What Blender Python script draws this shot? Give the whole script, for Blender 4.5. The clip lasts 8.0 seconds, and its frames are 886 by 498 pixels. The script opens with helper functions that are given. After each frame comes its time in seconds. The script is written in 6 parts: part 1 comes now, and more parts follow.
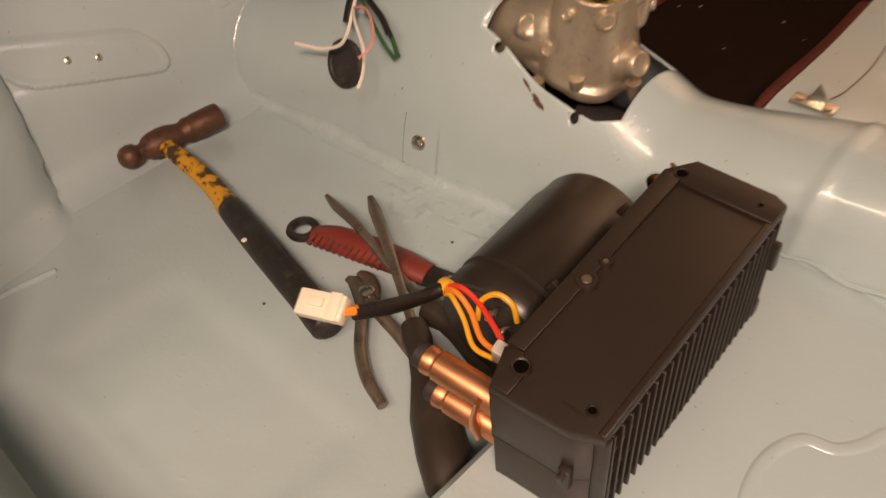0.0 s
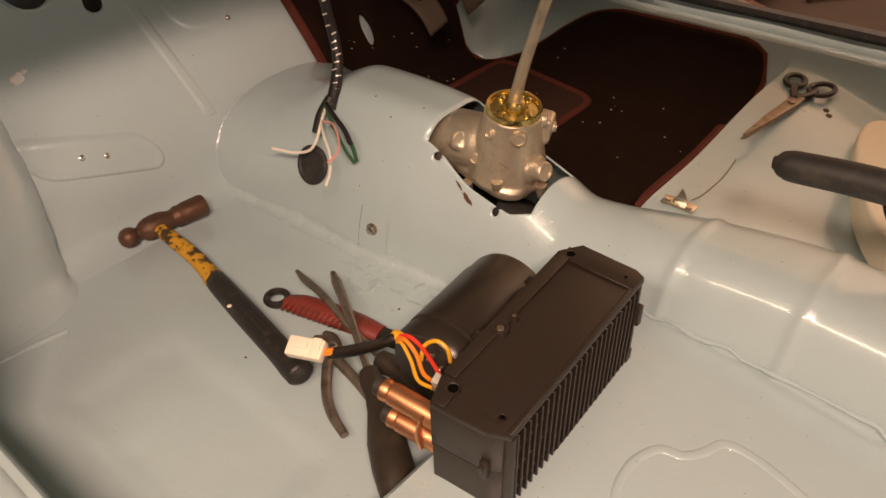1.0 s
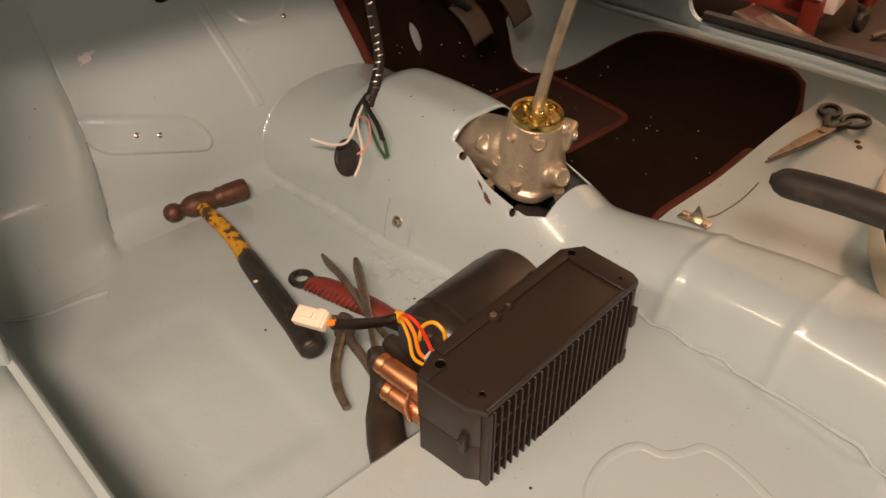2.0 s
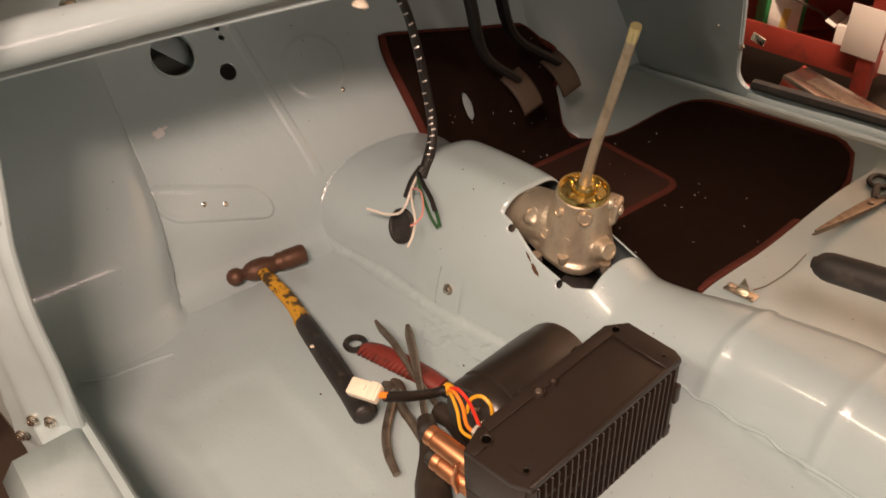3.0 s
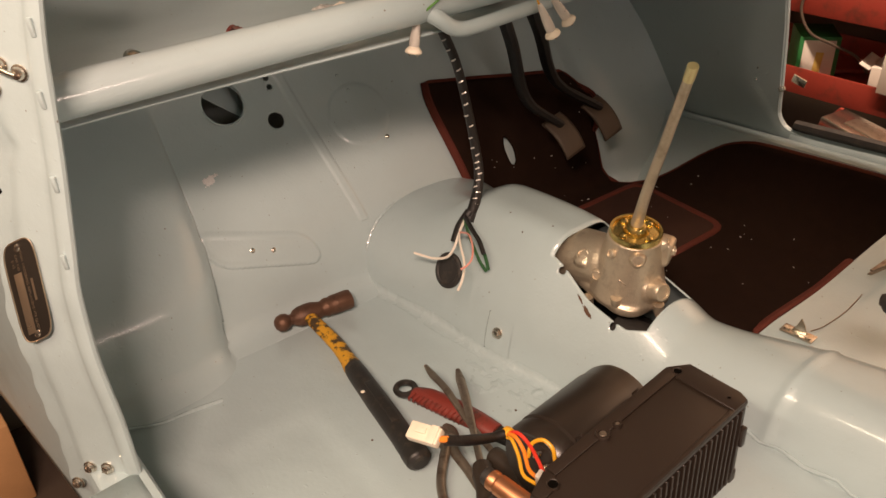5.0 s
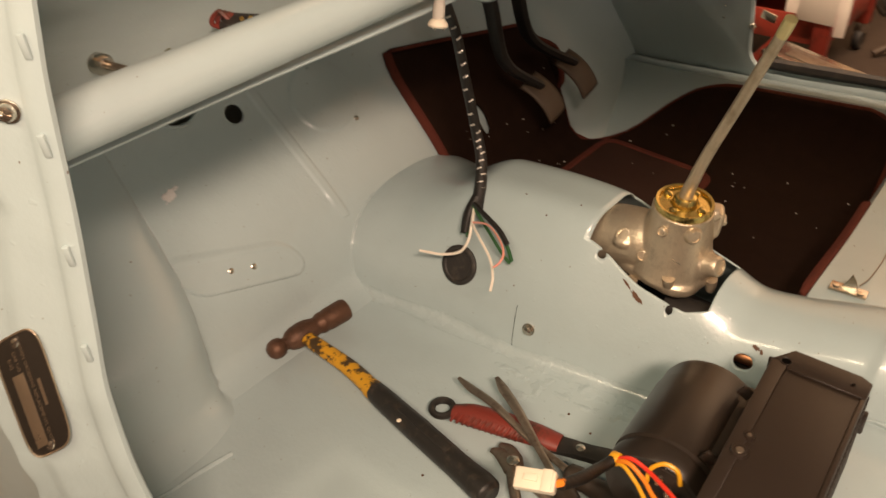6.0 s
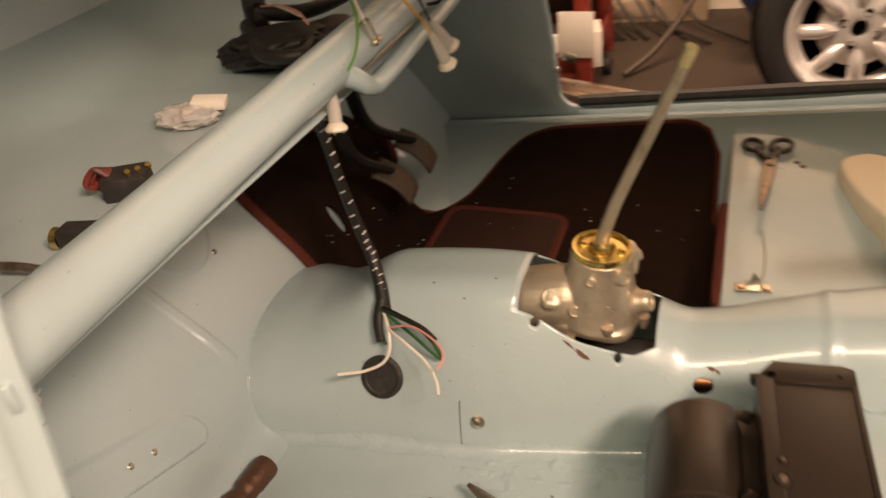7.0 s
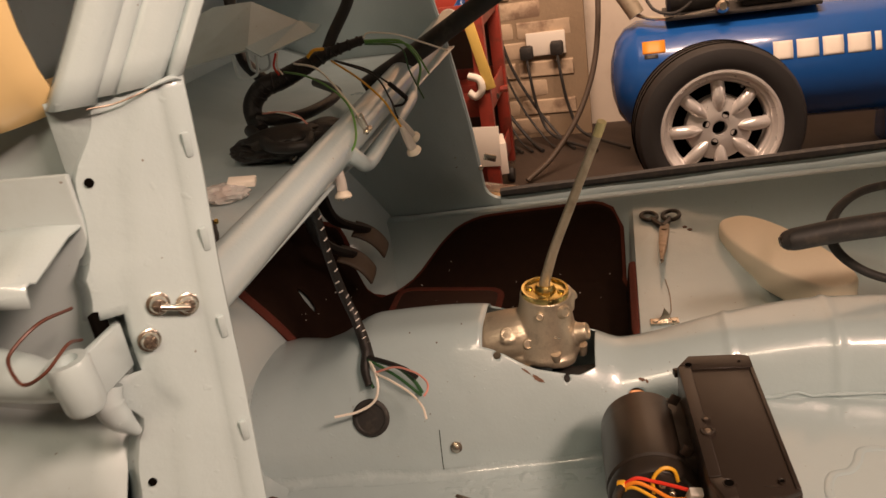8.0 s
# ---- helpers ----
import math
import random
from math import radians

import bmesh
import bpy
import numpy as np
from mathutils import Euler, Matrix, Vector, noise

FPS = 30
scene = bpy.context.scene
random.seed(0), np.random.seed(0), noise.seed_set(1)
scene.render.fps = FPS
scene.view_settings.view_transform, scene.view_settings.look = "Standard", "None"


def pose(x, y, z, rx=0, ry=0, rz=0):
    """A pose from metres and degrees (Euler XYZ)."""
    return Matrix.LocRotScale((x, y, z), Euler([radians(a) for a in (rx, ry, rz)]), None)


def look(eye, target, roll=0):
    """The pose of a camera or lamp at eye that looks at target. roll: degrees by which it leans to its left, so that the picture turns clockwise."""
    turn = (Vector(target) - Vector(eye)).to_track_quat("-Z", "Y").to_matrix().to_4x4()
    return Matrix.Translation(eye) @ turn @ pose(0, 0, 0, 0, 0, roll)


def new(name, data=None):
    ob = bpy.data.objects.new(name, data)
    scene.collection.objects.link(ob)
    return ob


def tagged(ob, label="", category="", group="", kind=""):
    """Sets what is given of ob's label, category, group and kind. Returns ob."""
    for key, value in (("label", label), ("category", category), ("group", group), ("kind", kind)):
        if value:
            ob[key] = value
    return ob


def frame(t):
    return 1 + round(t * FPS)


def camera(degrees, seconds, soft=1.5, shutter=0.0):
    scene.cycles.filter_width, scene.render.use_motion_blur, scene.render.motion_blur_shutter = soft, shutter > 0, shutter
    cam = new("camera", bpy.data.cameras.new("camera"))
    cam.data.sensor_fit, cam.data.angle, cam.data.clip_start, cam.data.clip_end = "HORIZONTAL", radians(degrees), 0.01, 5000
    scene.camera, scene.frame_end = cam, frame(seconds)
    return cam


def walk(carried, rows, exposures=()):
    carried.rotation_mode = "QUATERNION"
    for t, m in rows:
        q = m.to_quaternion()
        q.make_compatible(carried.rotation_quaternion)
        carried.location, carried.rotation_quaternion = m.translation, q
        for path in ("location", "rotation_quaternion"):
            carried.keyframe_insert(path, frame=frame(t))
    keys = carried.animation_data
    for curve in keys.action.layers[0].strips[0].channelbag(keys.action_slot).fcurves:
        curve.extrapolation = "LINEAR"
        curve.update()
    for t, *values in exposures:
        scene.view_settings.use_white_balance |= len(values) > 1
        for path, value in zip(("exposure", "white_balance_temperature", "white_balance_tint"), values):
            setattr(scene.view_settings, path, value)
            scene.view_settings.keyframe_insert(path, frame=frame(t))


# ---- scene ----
cam = camera(57.1, 8.0, shutter=0.45)
PATH = [
    (0, (0.501, 0.086, 0.551), (-0.542, 1.04, -0.863), -4.7),
    (0.5, (0.528, -0.021, 0.648), (-0.39, 1.131, -0.705), -0.0),
    (1, (0.602, -0.03, 0.669), (-0.42, 1.139, -0.591), 0.0),
    (2.5, (0.682, -0.034, 0.69), (-0.518, 1.019, -0.515), 0.9),
    (3, (0.687, -0.036, 0.725), (-0.595, 0.992, -0.417), -0.9),
    (3.5, (0.707, -0.04, 0.73), (-0.638, 0.982, -0.34), -1.8),
    (4, (0.701, -0.06, 0.741), (-0.694, 0.952, -0.274), -2.1),
    (5.5, (0.589, -0.07, 0.71), (-0.706, 0.997, -0.379), -3.0),
    (5.8, (0.499, -0.093, 0.712), (-0.685, 1.049, -0.426), -3.4),
    (6, (0.433, -0.102, 0.704), (-0.663, 1.107, -0.452), -3.3),
    (6.2, (0.365, -0.112, 0.668), (-0.624, 1.182, -0.492), -2.0),
    (6.4, (0.303, -0.064, 0.653), (-0.659, 1.269, -0.486), -3.0),
    (6.5, (0.266, -0.039, 0.649), (-0.681, 1.325, -0.467), -4.1),
    (6.6, (0.246, -0.05, 0.654), (-0.668, 1.364, -0.426), -4.9),
    (6.8, (0.236, -0.057, 0.687), (-0.557, 1.427, -0.394), -7.0),
    (7, (0.263, -0.112, 0.695), (-0.411, 1.458, -0.345), -8.8),
    (7.2, (0.257, -0.182, 0.694), (-0.297, 1.459, -0.305), -9.3),
    (7.5, (0.233, -0.259, 0.72), (-0.227, 1.471, -0.172), -9.5),
    (8, (0.242, -0.342, 0.72), (-0.205, 1.438, -0.074), -9.0),
]
TONE = [(0, -0.14, 6500, 10), (0.5, -0.28, 6500, 10), (1, -0.06, 6500, 10), (2.5, -0.14, 6500, 10), (3, 0.06, 6250, 10), (3.5, 0.09, 6250, 10), (4, 0.19, 6250, 9), (5.5, 0.07, 6400, 5), (6, 0.07, 6500, 2), (6.5, 0.13, 6500, 2), (7, 0.08, 6500, 4), (7.5, 0.02, 6500, 7), (8, -0.38, 6500, 10)]
walk(cam, [(t, look(eye, target, roll)) for t, eye, target, roll in PATH], TONE)

# ---- light: a closed garage lit by assumed lamps, all out of view ----
world = bpy.data.worlds.new("world")
world.use_nodes = True
scene.world = world
world.node_tree.nodes["Background"].inputs[0].default_value = (1.0, 0.86, 0.68, 1)
world.node_tree.nodes["Background"].inputs[1].default_value = 0.035


def area(name, eye, target, sx, sy, watts, colour):
    d = bpy.data.lights.new(name, "AREA")
    d.shape, d.size, d.size_y, d.energy, d.color = "RECTANGLE", sx, sy, watts, colour
    ob = new(name, d)
    ob.matrix_world = look(eye, target)
    return ob


area("unseen_tube_source", (0.30, -1.10, 1.75), (0.10, 0.45, 0.0), 1.2, 0.16, 21, (1.0, 0.765, 0.545))
# unseen lamp added outside the near door as key light for the toeboard
area("added_key_source", (1.10, -0.52, 1.45), (-0.2, 0.42, 0.1), 0.5, 0.16, 40, (1.0, 0.675, 0.52))
# unseen tube aimed at the far wall and kept off the crossmember
area("unseen_tube_source", (0.3, 1.27, 2.00), (0.3, 2.9, 1.2), 1.25, 0.12, 105, (1.0, 0.69, 0.515))
# unseen fill light added behind the car to lift the dark under the dash
area("unseen_tube_source", (3.60, 0.55, 1.15), (0.0, 0.5, 0.3), 1.2, 0.30, 26, (1.0, 0.72, 0.60))

# ---- helpers for meshes and materials ----
WM = {}


def mesh_of(name, bm, mat, flat=False):
    bmesh.ops.recalc_face_normals(bm, faces=bm.faces)
    me = bpy.data.meshes.new(name)
    bm.to_mesh(me)
    bm.free()
    for p in me.polygons:
        p.use_smooth = not flat
    if not flat:
        me.set_sharp_from_angle(angle=radians(38))
    me.materials.append(mat)
    return me


def thing(name, loc, label="", category="", group="", kind=""):
    """An Empty at the base of a thing."""
    ob = new(name)
    ob.location = loc
    ob.empty_display_size = 0.02
    WM[ob] = Matrix.Translation(loc)
    return tagged(ob, label, category, group, kind)


def part(name, bm, mat, parent, label="", flat=False):
    """One mesh under a thing or part; bm is given in the world's coordinates."""
    bm.transform(WM[parent].inverted())
    ob = new(name, mesh_of(name, bm, mat, flat))
    ob.parent = parent
    WM[ob] = WM[parent]
    return tagged(ob, label)


def solo(name, bm, mat, label, category, kind="", flat=False, group=""):
    """A top-level mesh with its origin at the middle of its base."""
    vs = [v.co for v in bm.verts]
    o = Vector((sum(v.x for v in vs) / len(vs), sum(v.y for v in vs) / len(vs), min(v.z for v in vs)))
    bm.transform(Matrix.Translation(-o))
    ob = new(name, mesh_of(name, bm, mat, flat))
    ob.location = o
    WM[ob] = Matrix.Translation(o)
    return tagged(ob, label, category, group, kind)


def join(*bms):
    out = bmesh.new()
    for b in bms:
        me = bpy.data.meshes.new("tmp")
        b.to_mesh(me)
        b.free()
        out.from_mesh(me)
        bpy.data.meshes.remove(me)
    return out


def spline(pts, k=8):
    """A smooth line through points (Catmull-Rom)."""
    p = [Vector(q) for q in pts]
    if len(p) < 3:
        return p
    e = [p[0] * 2 - p[1]] + p + [p[-1] * 2 - p[-2]]
    out = []
    for i in range(1, len(e) - 2):
        a, b, c, d = e[i - 1:i + 3]
        for j in range(k):
            t = j / k
            out.append(0.5 * ((2 * b) + (c - a) * t + (2 * a - 5 * b + 4 * c - d) * t * t + (3 * b - a - 3 * c + d) * t ** 3))
    return out + [p[-1]]


def tube(pts, r, n=10, k=8, closed=False, squash=1.0, up=None):
    """A round rod along a smooth line; r is a number or a list along it."""
    line = spline(pts, k) if not closed else [Vector(q) for q in pts]
    m = len(line)
    rs = [r] * m if isinstance(r, (int, float)) else list(np.interp(np.linspace(0, 1, m), np.linspace(0, 1, len(r)), r))
    bm = bmesh.new()
    rings = []
    side = None
    for i in range(m):
        if closed:
            tan = (line[(i + 1) % m] - line[i - 1]).normalized()
        else:
            tan = (line[min(i + 1, m - 1)] - line[max(i - 1, 0)]).normalized()
        if side is None:
            side = tan.cross(Vector(up) if up else (Vector((0, 0, 1)) if abs(tan.z) < 0.9 else Vector((1, 0, 0)))).normalized()
        side = (side - tan * side.dot(tan)).normalized()
        b = tan.cross(side)
        rings.append([bm.verts.new(line[i] + float(rs[i]) * (math.cos(a) * side + squash * math.sin(a) * b)) for a in [2 * math.pi * q / n for q in range(n)]])
    for i in range(m if closed else m - 1):
        A, B = rings[i], rings[(i + 1) % m]
        for q in range(n):
            bm.faces.new((A[q], A[(q + 1) % n], B[(q + 1) % n], B[q]))
    if not closed:
        bm.faces.new(rings[0][::-1])
        bm.faces.new(rings[-1])
    return bm


def lathe(profile, n=24, m=None, caps=True):
    """A turned body from (radius, height) pairs about z, laid by the matrix m."""
    bm = bmesh.new()
    rings = []
    for r, z in profile:
        rings.append([bm.verts.new((r * math.cos(2 * math.pi * q / n), r * math.sin(2 * math.pi * q / n), z)) for q in range(n)] if r > 1e-6 else [bm.verts.new((0, 0, z))])
    for A, B in zip(rings, rings[1:]):
        for q in range(n):
            a = [A[q % len(A)], A[(q + 1) % len(A)], B[(q + 1) % len(B)], B[q % len(B)]]
            a = list(dict.fromkeys(a))
            if len(a) > 2:
                bm.faces.new(a)
    for R in (rings[0], rings[-1]):
        if caps and len(R) > 1:
            bm.faces.new(R)
    if m is not None:
        bm.transform(m)
    return bm


def aim(at, direction, roll=0):
    """A matrix that lays local z along a direction."""
    return Matrix.Translation(at) @ Vector(direction).to_track_quat("Z", "Y").to_matrix().to_4x4() @ pose(0, 0, 0, 0, 0, roll)


def block(sx, sy, sz, bevel=0.0, m=None, seg=2):
    bm = bmesh.new()
    bmesh.ops.create_cube(bm, size=1)
    bm.transform(Matrix.Diagonal((sx, sy, sz, 1)))
    if bevel:
        bmesh.ops.bevel(bm, geom=bm.edges[:], offset=bevel, segments=seg, affect="EDGES", profile=0.5)
    if m is not None:
        bm.transform(m)
    return bm


def prism(poly, h, bevel=0.0, m=None, seg=2):
    """A flat outline raised by h, with its rims rounded."""
    bm = bmesh.new()
    lo = [bm.verts.new((x, y, 0)) for x, y in poly]
    hi = [bm.verts.new((x, y, h)) for x, y in poly]
    bm.faces.new(lo[::-1])
    bm.faces.new(hi)
    n = len(poly)
    for i in range(n):
        bm.faces.new((lo[i], lo[(i + 1) % n], hi[(i + 1) % n], hi[i]))
    bmesh.ops.recalc_face_normals(bm, faces=bm.faces)
    if bevel:
        es = [e for e in bm.edges if abs(e.verts[0].co.z - e.verts[1].co.z) < 1e-7]
        bmesh.ops.bevel(bm, geom=es, offset=bevel, segments=seg, affect="EDGES", profile=0.5)
    if m is not None:
        bm.transform(m)
    return bm


def sheet(points):
    """A grid of points (rows of columns) as a surface."""
    bm = bmesh.new()
    v = [[bm.verts.new(p) for p in row] for row in points]
    for i in range(len(v) - 1):
        for j in range(len(v[0]) - 1):
            bm.faces.new((v[i][j], v[i][j + 1], v[i + 1][j + 1], v[i + 1][j]))
    return bm


def punch(bm, centre, normal, rx, ry=None, turn=0.0, depth=0.03):
    """Cuts a round or oval hole through a sheet and pulls its rim to the outline."""
    ry = ry or rx
    inv = aim(centre, normal, turn).inverted()
    kill = []
    for f in bm.faces:
        c = inv @ f.calc_center_median()
        if abs(c.z) < depth and (c.x / rx) ** 2 + (c.y / ry) ** 2 < 1.0:
            kill.append(f)
    if not kill:
        return
    rim = set()
    dead = set(kill)
    for f in kill:
        for e in f.edges:
            if any(g not in dead for g in e.link_faces):
                rim.update(e.verts)
    bmesh.ops.delete(bm, geom=kill, context="FACES")
    back = inv.inverted()
    for v in rim:
        if v.is_valid:
            c = inv @ v.co
            k = math.sqrt((c.x / rx) ** 2 + (c.y / ry) ** 2)
            if k > 1e-4:
                v.co = back @ Vector((c.x / k, c.y / k, c.z))


def rounded(poly, r, k=5):
    """An outline with its corners rounded."""
    out, n_ = [], len(poly)
    for i_ in range(n_):
        a_, b_, c_ = Vector(poly[i_ - 1]), Vector(poly[i_]), Vector(poly[(i_ + 1) % n_])
        p_, q_ = b_ + (a_ - b_).normalized() * r, b_ + (c_ - b_).normalized() * r
        for t_ in np.linspace(0, 1, k):
            t_ = float(t_)
            out.append(tuple((1 - t_) ** 2 * p_ + 2 * t_ * (1 - t_) * b_ + t_ * t_ * q_))
    return out


def thicken(ob, t, offset=-1.0):
    m = ob.modifiers.new("thickness", "SOLIDIFY")
    m.thickness, m.offset = t, offset
    return ob


def curve_at(xs, ys, x):
    """Smooth interpolation through a few values (monotone cubic)."""
    xs, ys = np.asarray(xs, float), np.asarray(ys, float)
    h = np.diff(xs)
    d = np.diff(ys) / h
    m = np.zeros(len(xs))
    m[0], m[-1] = d[0], d[-1]
    for i in range(1, len(xs) - 1):
        m[i] = 0 if d[i - 1] * d[i] <= 0 else 2 / (1 / d[i - 1] + 1 / d[i])
    x = min(max(x, xs[0]), xs[-1])
    i = min(int(np.searchsorted(xs, x, side="right")) - 1, len(xs) - 2)
    t = (x - xs[i]) / h[i]
    return float((2 * t ** 3 - 3 * t * t + 1) * ys[i] + (t ** 3 - 2 * t * t + t) * h[i] * m[i] + (-2 * t ** 3 + 3 * t * t) * ys[i + 1] + (t ** 3 - t * t) * h[i] * m[i + 1])


def ease(a, b, x):
    t = min(max((x - a) / (b - a), 0), 1)
    return t * t * (3 - 2 * t)


def material(name, base, rough=0.5, metal=0.0, scale=40.0, vary=0.12, bump=0.0, bump_scale=200.0, coat=0.0, stains=None, stain_amount=0.0, stain_scale=9.0, rough_vary=0.08, spec=0.5, transmission=0.0, wave=0.0, specks=0.0, stretch=None, coat_rough=0.06, stain_at=(0.52, 0.66)):
    """A surface with broad and fine variation of colour and gloss, stains and fine relief."""
    mat = bpy.data.materials.new(name)
    mat.use_nodes = True
    nt = mat.node_tree
    N, L = nt.nodes, nt.links
    b = N["Principled BSDF"]
    tc = N.new("ShaderNodeTexCoord")
    geo = N.new("ShaderNodeNewGeometry")
    src = geo.outputs["Position"]
    if stretch:
        mp = N.new("ShaderNodeMapping")
        mp.inputs["Scale"].default_value = stretch
        L.new(src, mp.inputs["Vector"])
        src = mp.outputs["Vector"]

    def noise_tex(s, detail=4.0, rough_=0.6):
        n = N.new("ShaderNodeTexNoise")
        n.inputs["Scale"].default_value, n.inputs["Detail"].default_value, n.inputs["Roughness"].default_value = s, detail, rough_
        L.new(src, n.inputs["Vector"])
        return n.outputs["Fac"]

    def math_node(op, a, c):
        n = N.new("ShaderNodeMath")
        n.operation = op
        for i, q in enumerate((a, c)):
            if isinstance(q, (int, float)):
                n.inputs[i].default_value = q
            else:
                L.new(q, n.inputs[i])
        return n.outputs[0]

    def mix(fac, a, c):
        n = N.new("ShaderNodeMix")
        n.data_type = "RGBA"
        for i, q in ((0, fac), (6, a), (7, c)):
            if isinstance(q, (int, float)):
                n.inputs[i].default_value = q
            elif isinstance(q, tuple):
                n.inputs[i].default_value = (*q, 1)
            else:
                L.new(q, n.inputs[i])
        return n.outputs[2]

    lo = tuple(max(c * (1 - vary), 0) for c in base)
    hi = tuple(min(c * (1 + vary), 1) for c in base)
    fac = math_node("ADD", math_node("MULTIPLY", noise_tex(scale / 6), 0.6), math_node("MULTIPLY", noise_tex(scale * 3), 0.4))
    col = mix(fac, lo, hi)
    if stains:
        ramp = N.new("ShaderNodeMapRange")
        ramp.inputs[1].default_value, ramp.inputs[2].default_value = stain_at
        L.new(noise_tex(stain_scale, 6.0, 0.65), ramp.inputs[0])
        col = mix(math_node("MULTIPLY", ramp.outputs[0], stain_amount), col, stains)
    if specks:
        dots = N.new("ShaderNodeMapRange")
        dots.inputs[1].default_value, dots.inputs[2].default_value = 0.79, 0.81
        L.new(noise_tex(240.0, 1.0, 0.4), dots.inputs[0])
        col = mix(math_node("MULTIPLY", dots.outputs[0], specks), col, (0.16, 0.12, 0.09))
    L.new(col, b.inputs["Base Color"])
    r = math_node("ADD", math_node("MULTIPLY", noise_tex(scale * 1.3), 2 * rough_vary), rough - rough_vary)
    L.new(r, b.inputs["Roughness"])
    b.inputs["Metallic"].default_value = metal
    b.inputs["Specular IOR Level"].default_value = spec
    b.inputs["Coat Weight"].default_value = coat
    b.inputs["Coat Roughness"].default_value = coat_rough
    b.inputs["Transmission Weight"].default_value = transmission
    if bump:
        bn = N.new("ShaderNodeBump")
        bn.inputs["Strength"].default_value, bn.inputs["Distance"].default_value = bump, 0.002
        height = noise_tex(bump_scale, 3.0)
        if specks:
            lumps = N.new("ShaderNodeMapRange")
            lumps.inputs[1].default_value, lumps.inputs[2].default_value = 0.72, 0.80
            L.new(noise_tex(130.0, 1.0, 0.4), lumps.inputs[0])
            height = math_node("ADD", height, math_node("MULTIPLY", lumps.outputs[0], 3.0))
        L.new(height, bn.inputs["Height"])
        if wave:
            big = N.new("ShaderNodeBump")
            big.inputs["Strength"].default_value, big.inputs["Distance"].default_value = wave, 0.02
            L.new(noise_tex(9.0, 2.0), big.inputs["Height"])
            L.new(big.outputs[0], bn.inputs["Normal"])
        L.new(bn.outputs[0], b.inputs["Normal"])
    return mat


PAINT = material("pale_blue_paint", (0.412, 0.507, 0.523), 0.30, scale=12, vary=0.07, bump=0.14, bump_scale=190, wave=0.22, specks=0.8, coat=0.7, coat_rough=0.11, rough_vary=0.06)
PAINT_SEAL = material("painted_seam_sealer", (0.412, 0.507, 0.523), 0.26, scale=20, vary=0.06, bump=0.8, bump_scale=110, wave=0.5, coat=1.0, coat_rough=0.1)
PAINT_DULL = material("pale_blue_paint_dusty", (0.39, 0.47, 0.483), 0.42, specks=0.8, wave=0.1, scale=14, vary=0.06, bump=0.06, bump_scale=90, stains=(0.28, 0.31, 0.29), stain_amount=0.35, stain_scale=8)
BLACK = material("black_moulded_plastic", (0.0225, 0.0150, 0.0108), 0.39, scale=60, vary=0.25, bump=0.12, bump_scale=900)
BLACK_GLOSS = material("black_smooth_plastic", (0.022, 0.016, 0.012), 0.33, scale=30, vary=0.12, rough_vary=0.03)
RUBBER = material("black_rubber", (0.022, 0.020, 0.018), 0.6, scale=60, vary=0.3, bump=0.1, bump_scale=500, stains=(0.10, 0.08, 0.06), stain_amount=0.3, stain_scale=60)
# near-black paints the shade in holes, gaps and recesses, and the bulbs
DARK = material("shade_and_bulb_black", (0.004, 0.0035, 0.003), 0.95, spec=0.0)
CARPET = material("black_carpet", (0.021, 0.0105, 0.0066), 0.97, scale=300, vary=0.5, bump=0.7, bump_scale=1500, spec=0.1)
BINDING = material("dark_red_binding", (0.115, 0.030, 0.020), 0.9, scale=300, vary=0.4, bump=0.6, bump_scale=1200, spec=0.2)
PADMAT = material("brown_black_heel_pad", (0.042, 0.018, 0.0120), 0.75, scale=200, vary=0.3, bump=0.4, bump_scale=900, spec=0.25)
CAST = material("cast_aluminium", (0.63, 0.54, 0.41), 0.38, 0.75, scale=90, vary=0.18, bump=0.25, bump_scale=450, stains=(0.22, 0.17, 0.12), stain_amount=0.35, stain_scale=40)
BRASS = material("yellow_passivated_steel", (0.72, 0.55, 0.20), 0.26, 1.0, scale=50, vary=0.2)
PALEBRASS = material("pale_brass_thread", (0.75, 0.66, 0.34), 0.35, 0.7, scale=80, vary=0.15)
STEEL = material("worn_tool_steel", (0.30, 0.25, 0.20), 0.38, 0.85, scale=120, vary=0.35, bump=0.2, bump_scale=400, stains=(0.10, 0.05, 0.03), stain_amount=0.5, stain_scale=60)
ZINC = material("zinc_plated_steel", (0.64, 0.59, 0.51), 0.24, 0.98, scale=150, vary=0.2)
RUST = material("rusty_hammer_steel", (0.13, 0.068, 0.042), 0.48, 0.55, scale=90, vary=0.35, bump=0.35, bump_scale=350, stains=(0.055, 0.03, 0.02), stain_amount=0.6, stain_scale=45)
YELLOW = material("worn_yellow_handle", (0.60, 0.31, 0.018), 0.5, scale=60, vary=0.15, stains=(0.03, 0.02, 0.012), stain_amount=0.95, stain_scale=75, stain_at=(0.50, 0.55))
GRIP = material("black_rubber_grip", (0.017, 0.015, 0.013), 0.45, scale=60, vary=0.3, bump=0.15, bump_scale=500, stains=(0.09, 0.07, 0.05), stain_amount=0.4, stain_scale=70)
REDGRIP = material("dirty_red_grip", (0.19, 0.030, 0.020), 0.5, scale=60, vary=0.25, stains=(0.05, 0.02, 0.012), stain_amount=0.9, stain_scale=50)
WOODGRIP = material("dark_brown_handle", (0.030, 0.021, 0.014), 0.5, scale=60, vary=0.3, stains=(0.07, 0.05, 0.03), stain_amount=0.4, stain_scale=40)
COPPER = material("bright_copper", (0.66, 0.31, 0.16), 0.42, 1.0, scale=60, vary=0.12)
IVORY = material("ivory_nylon", (0.78, 0.70, 0.56), 0.45, scale=60, vary=0.06)
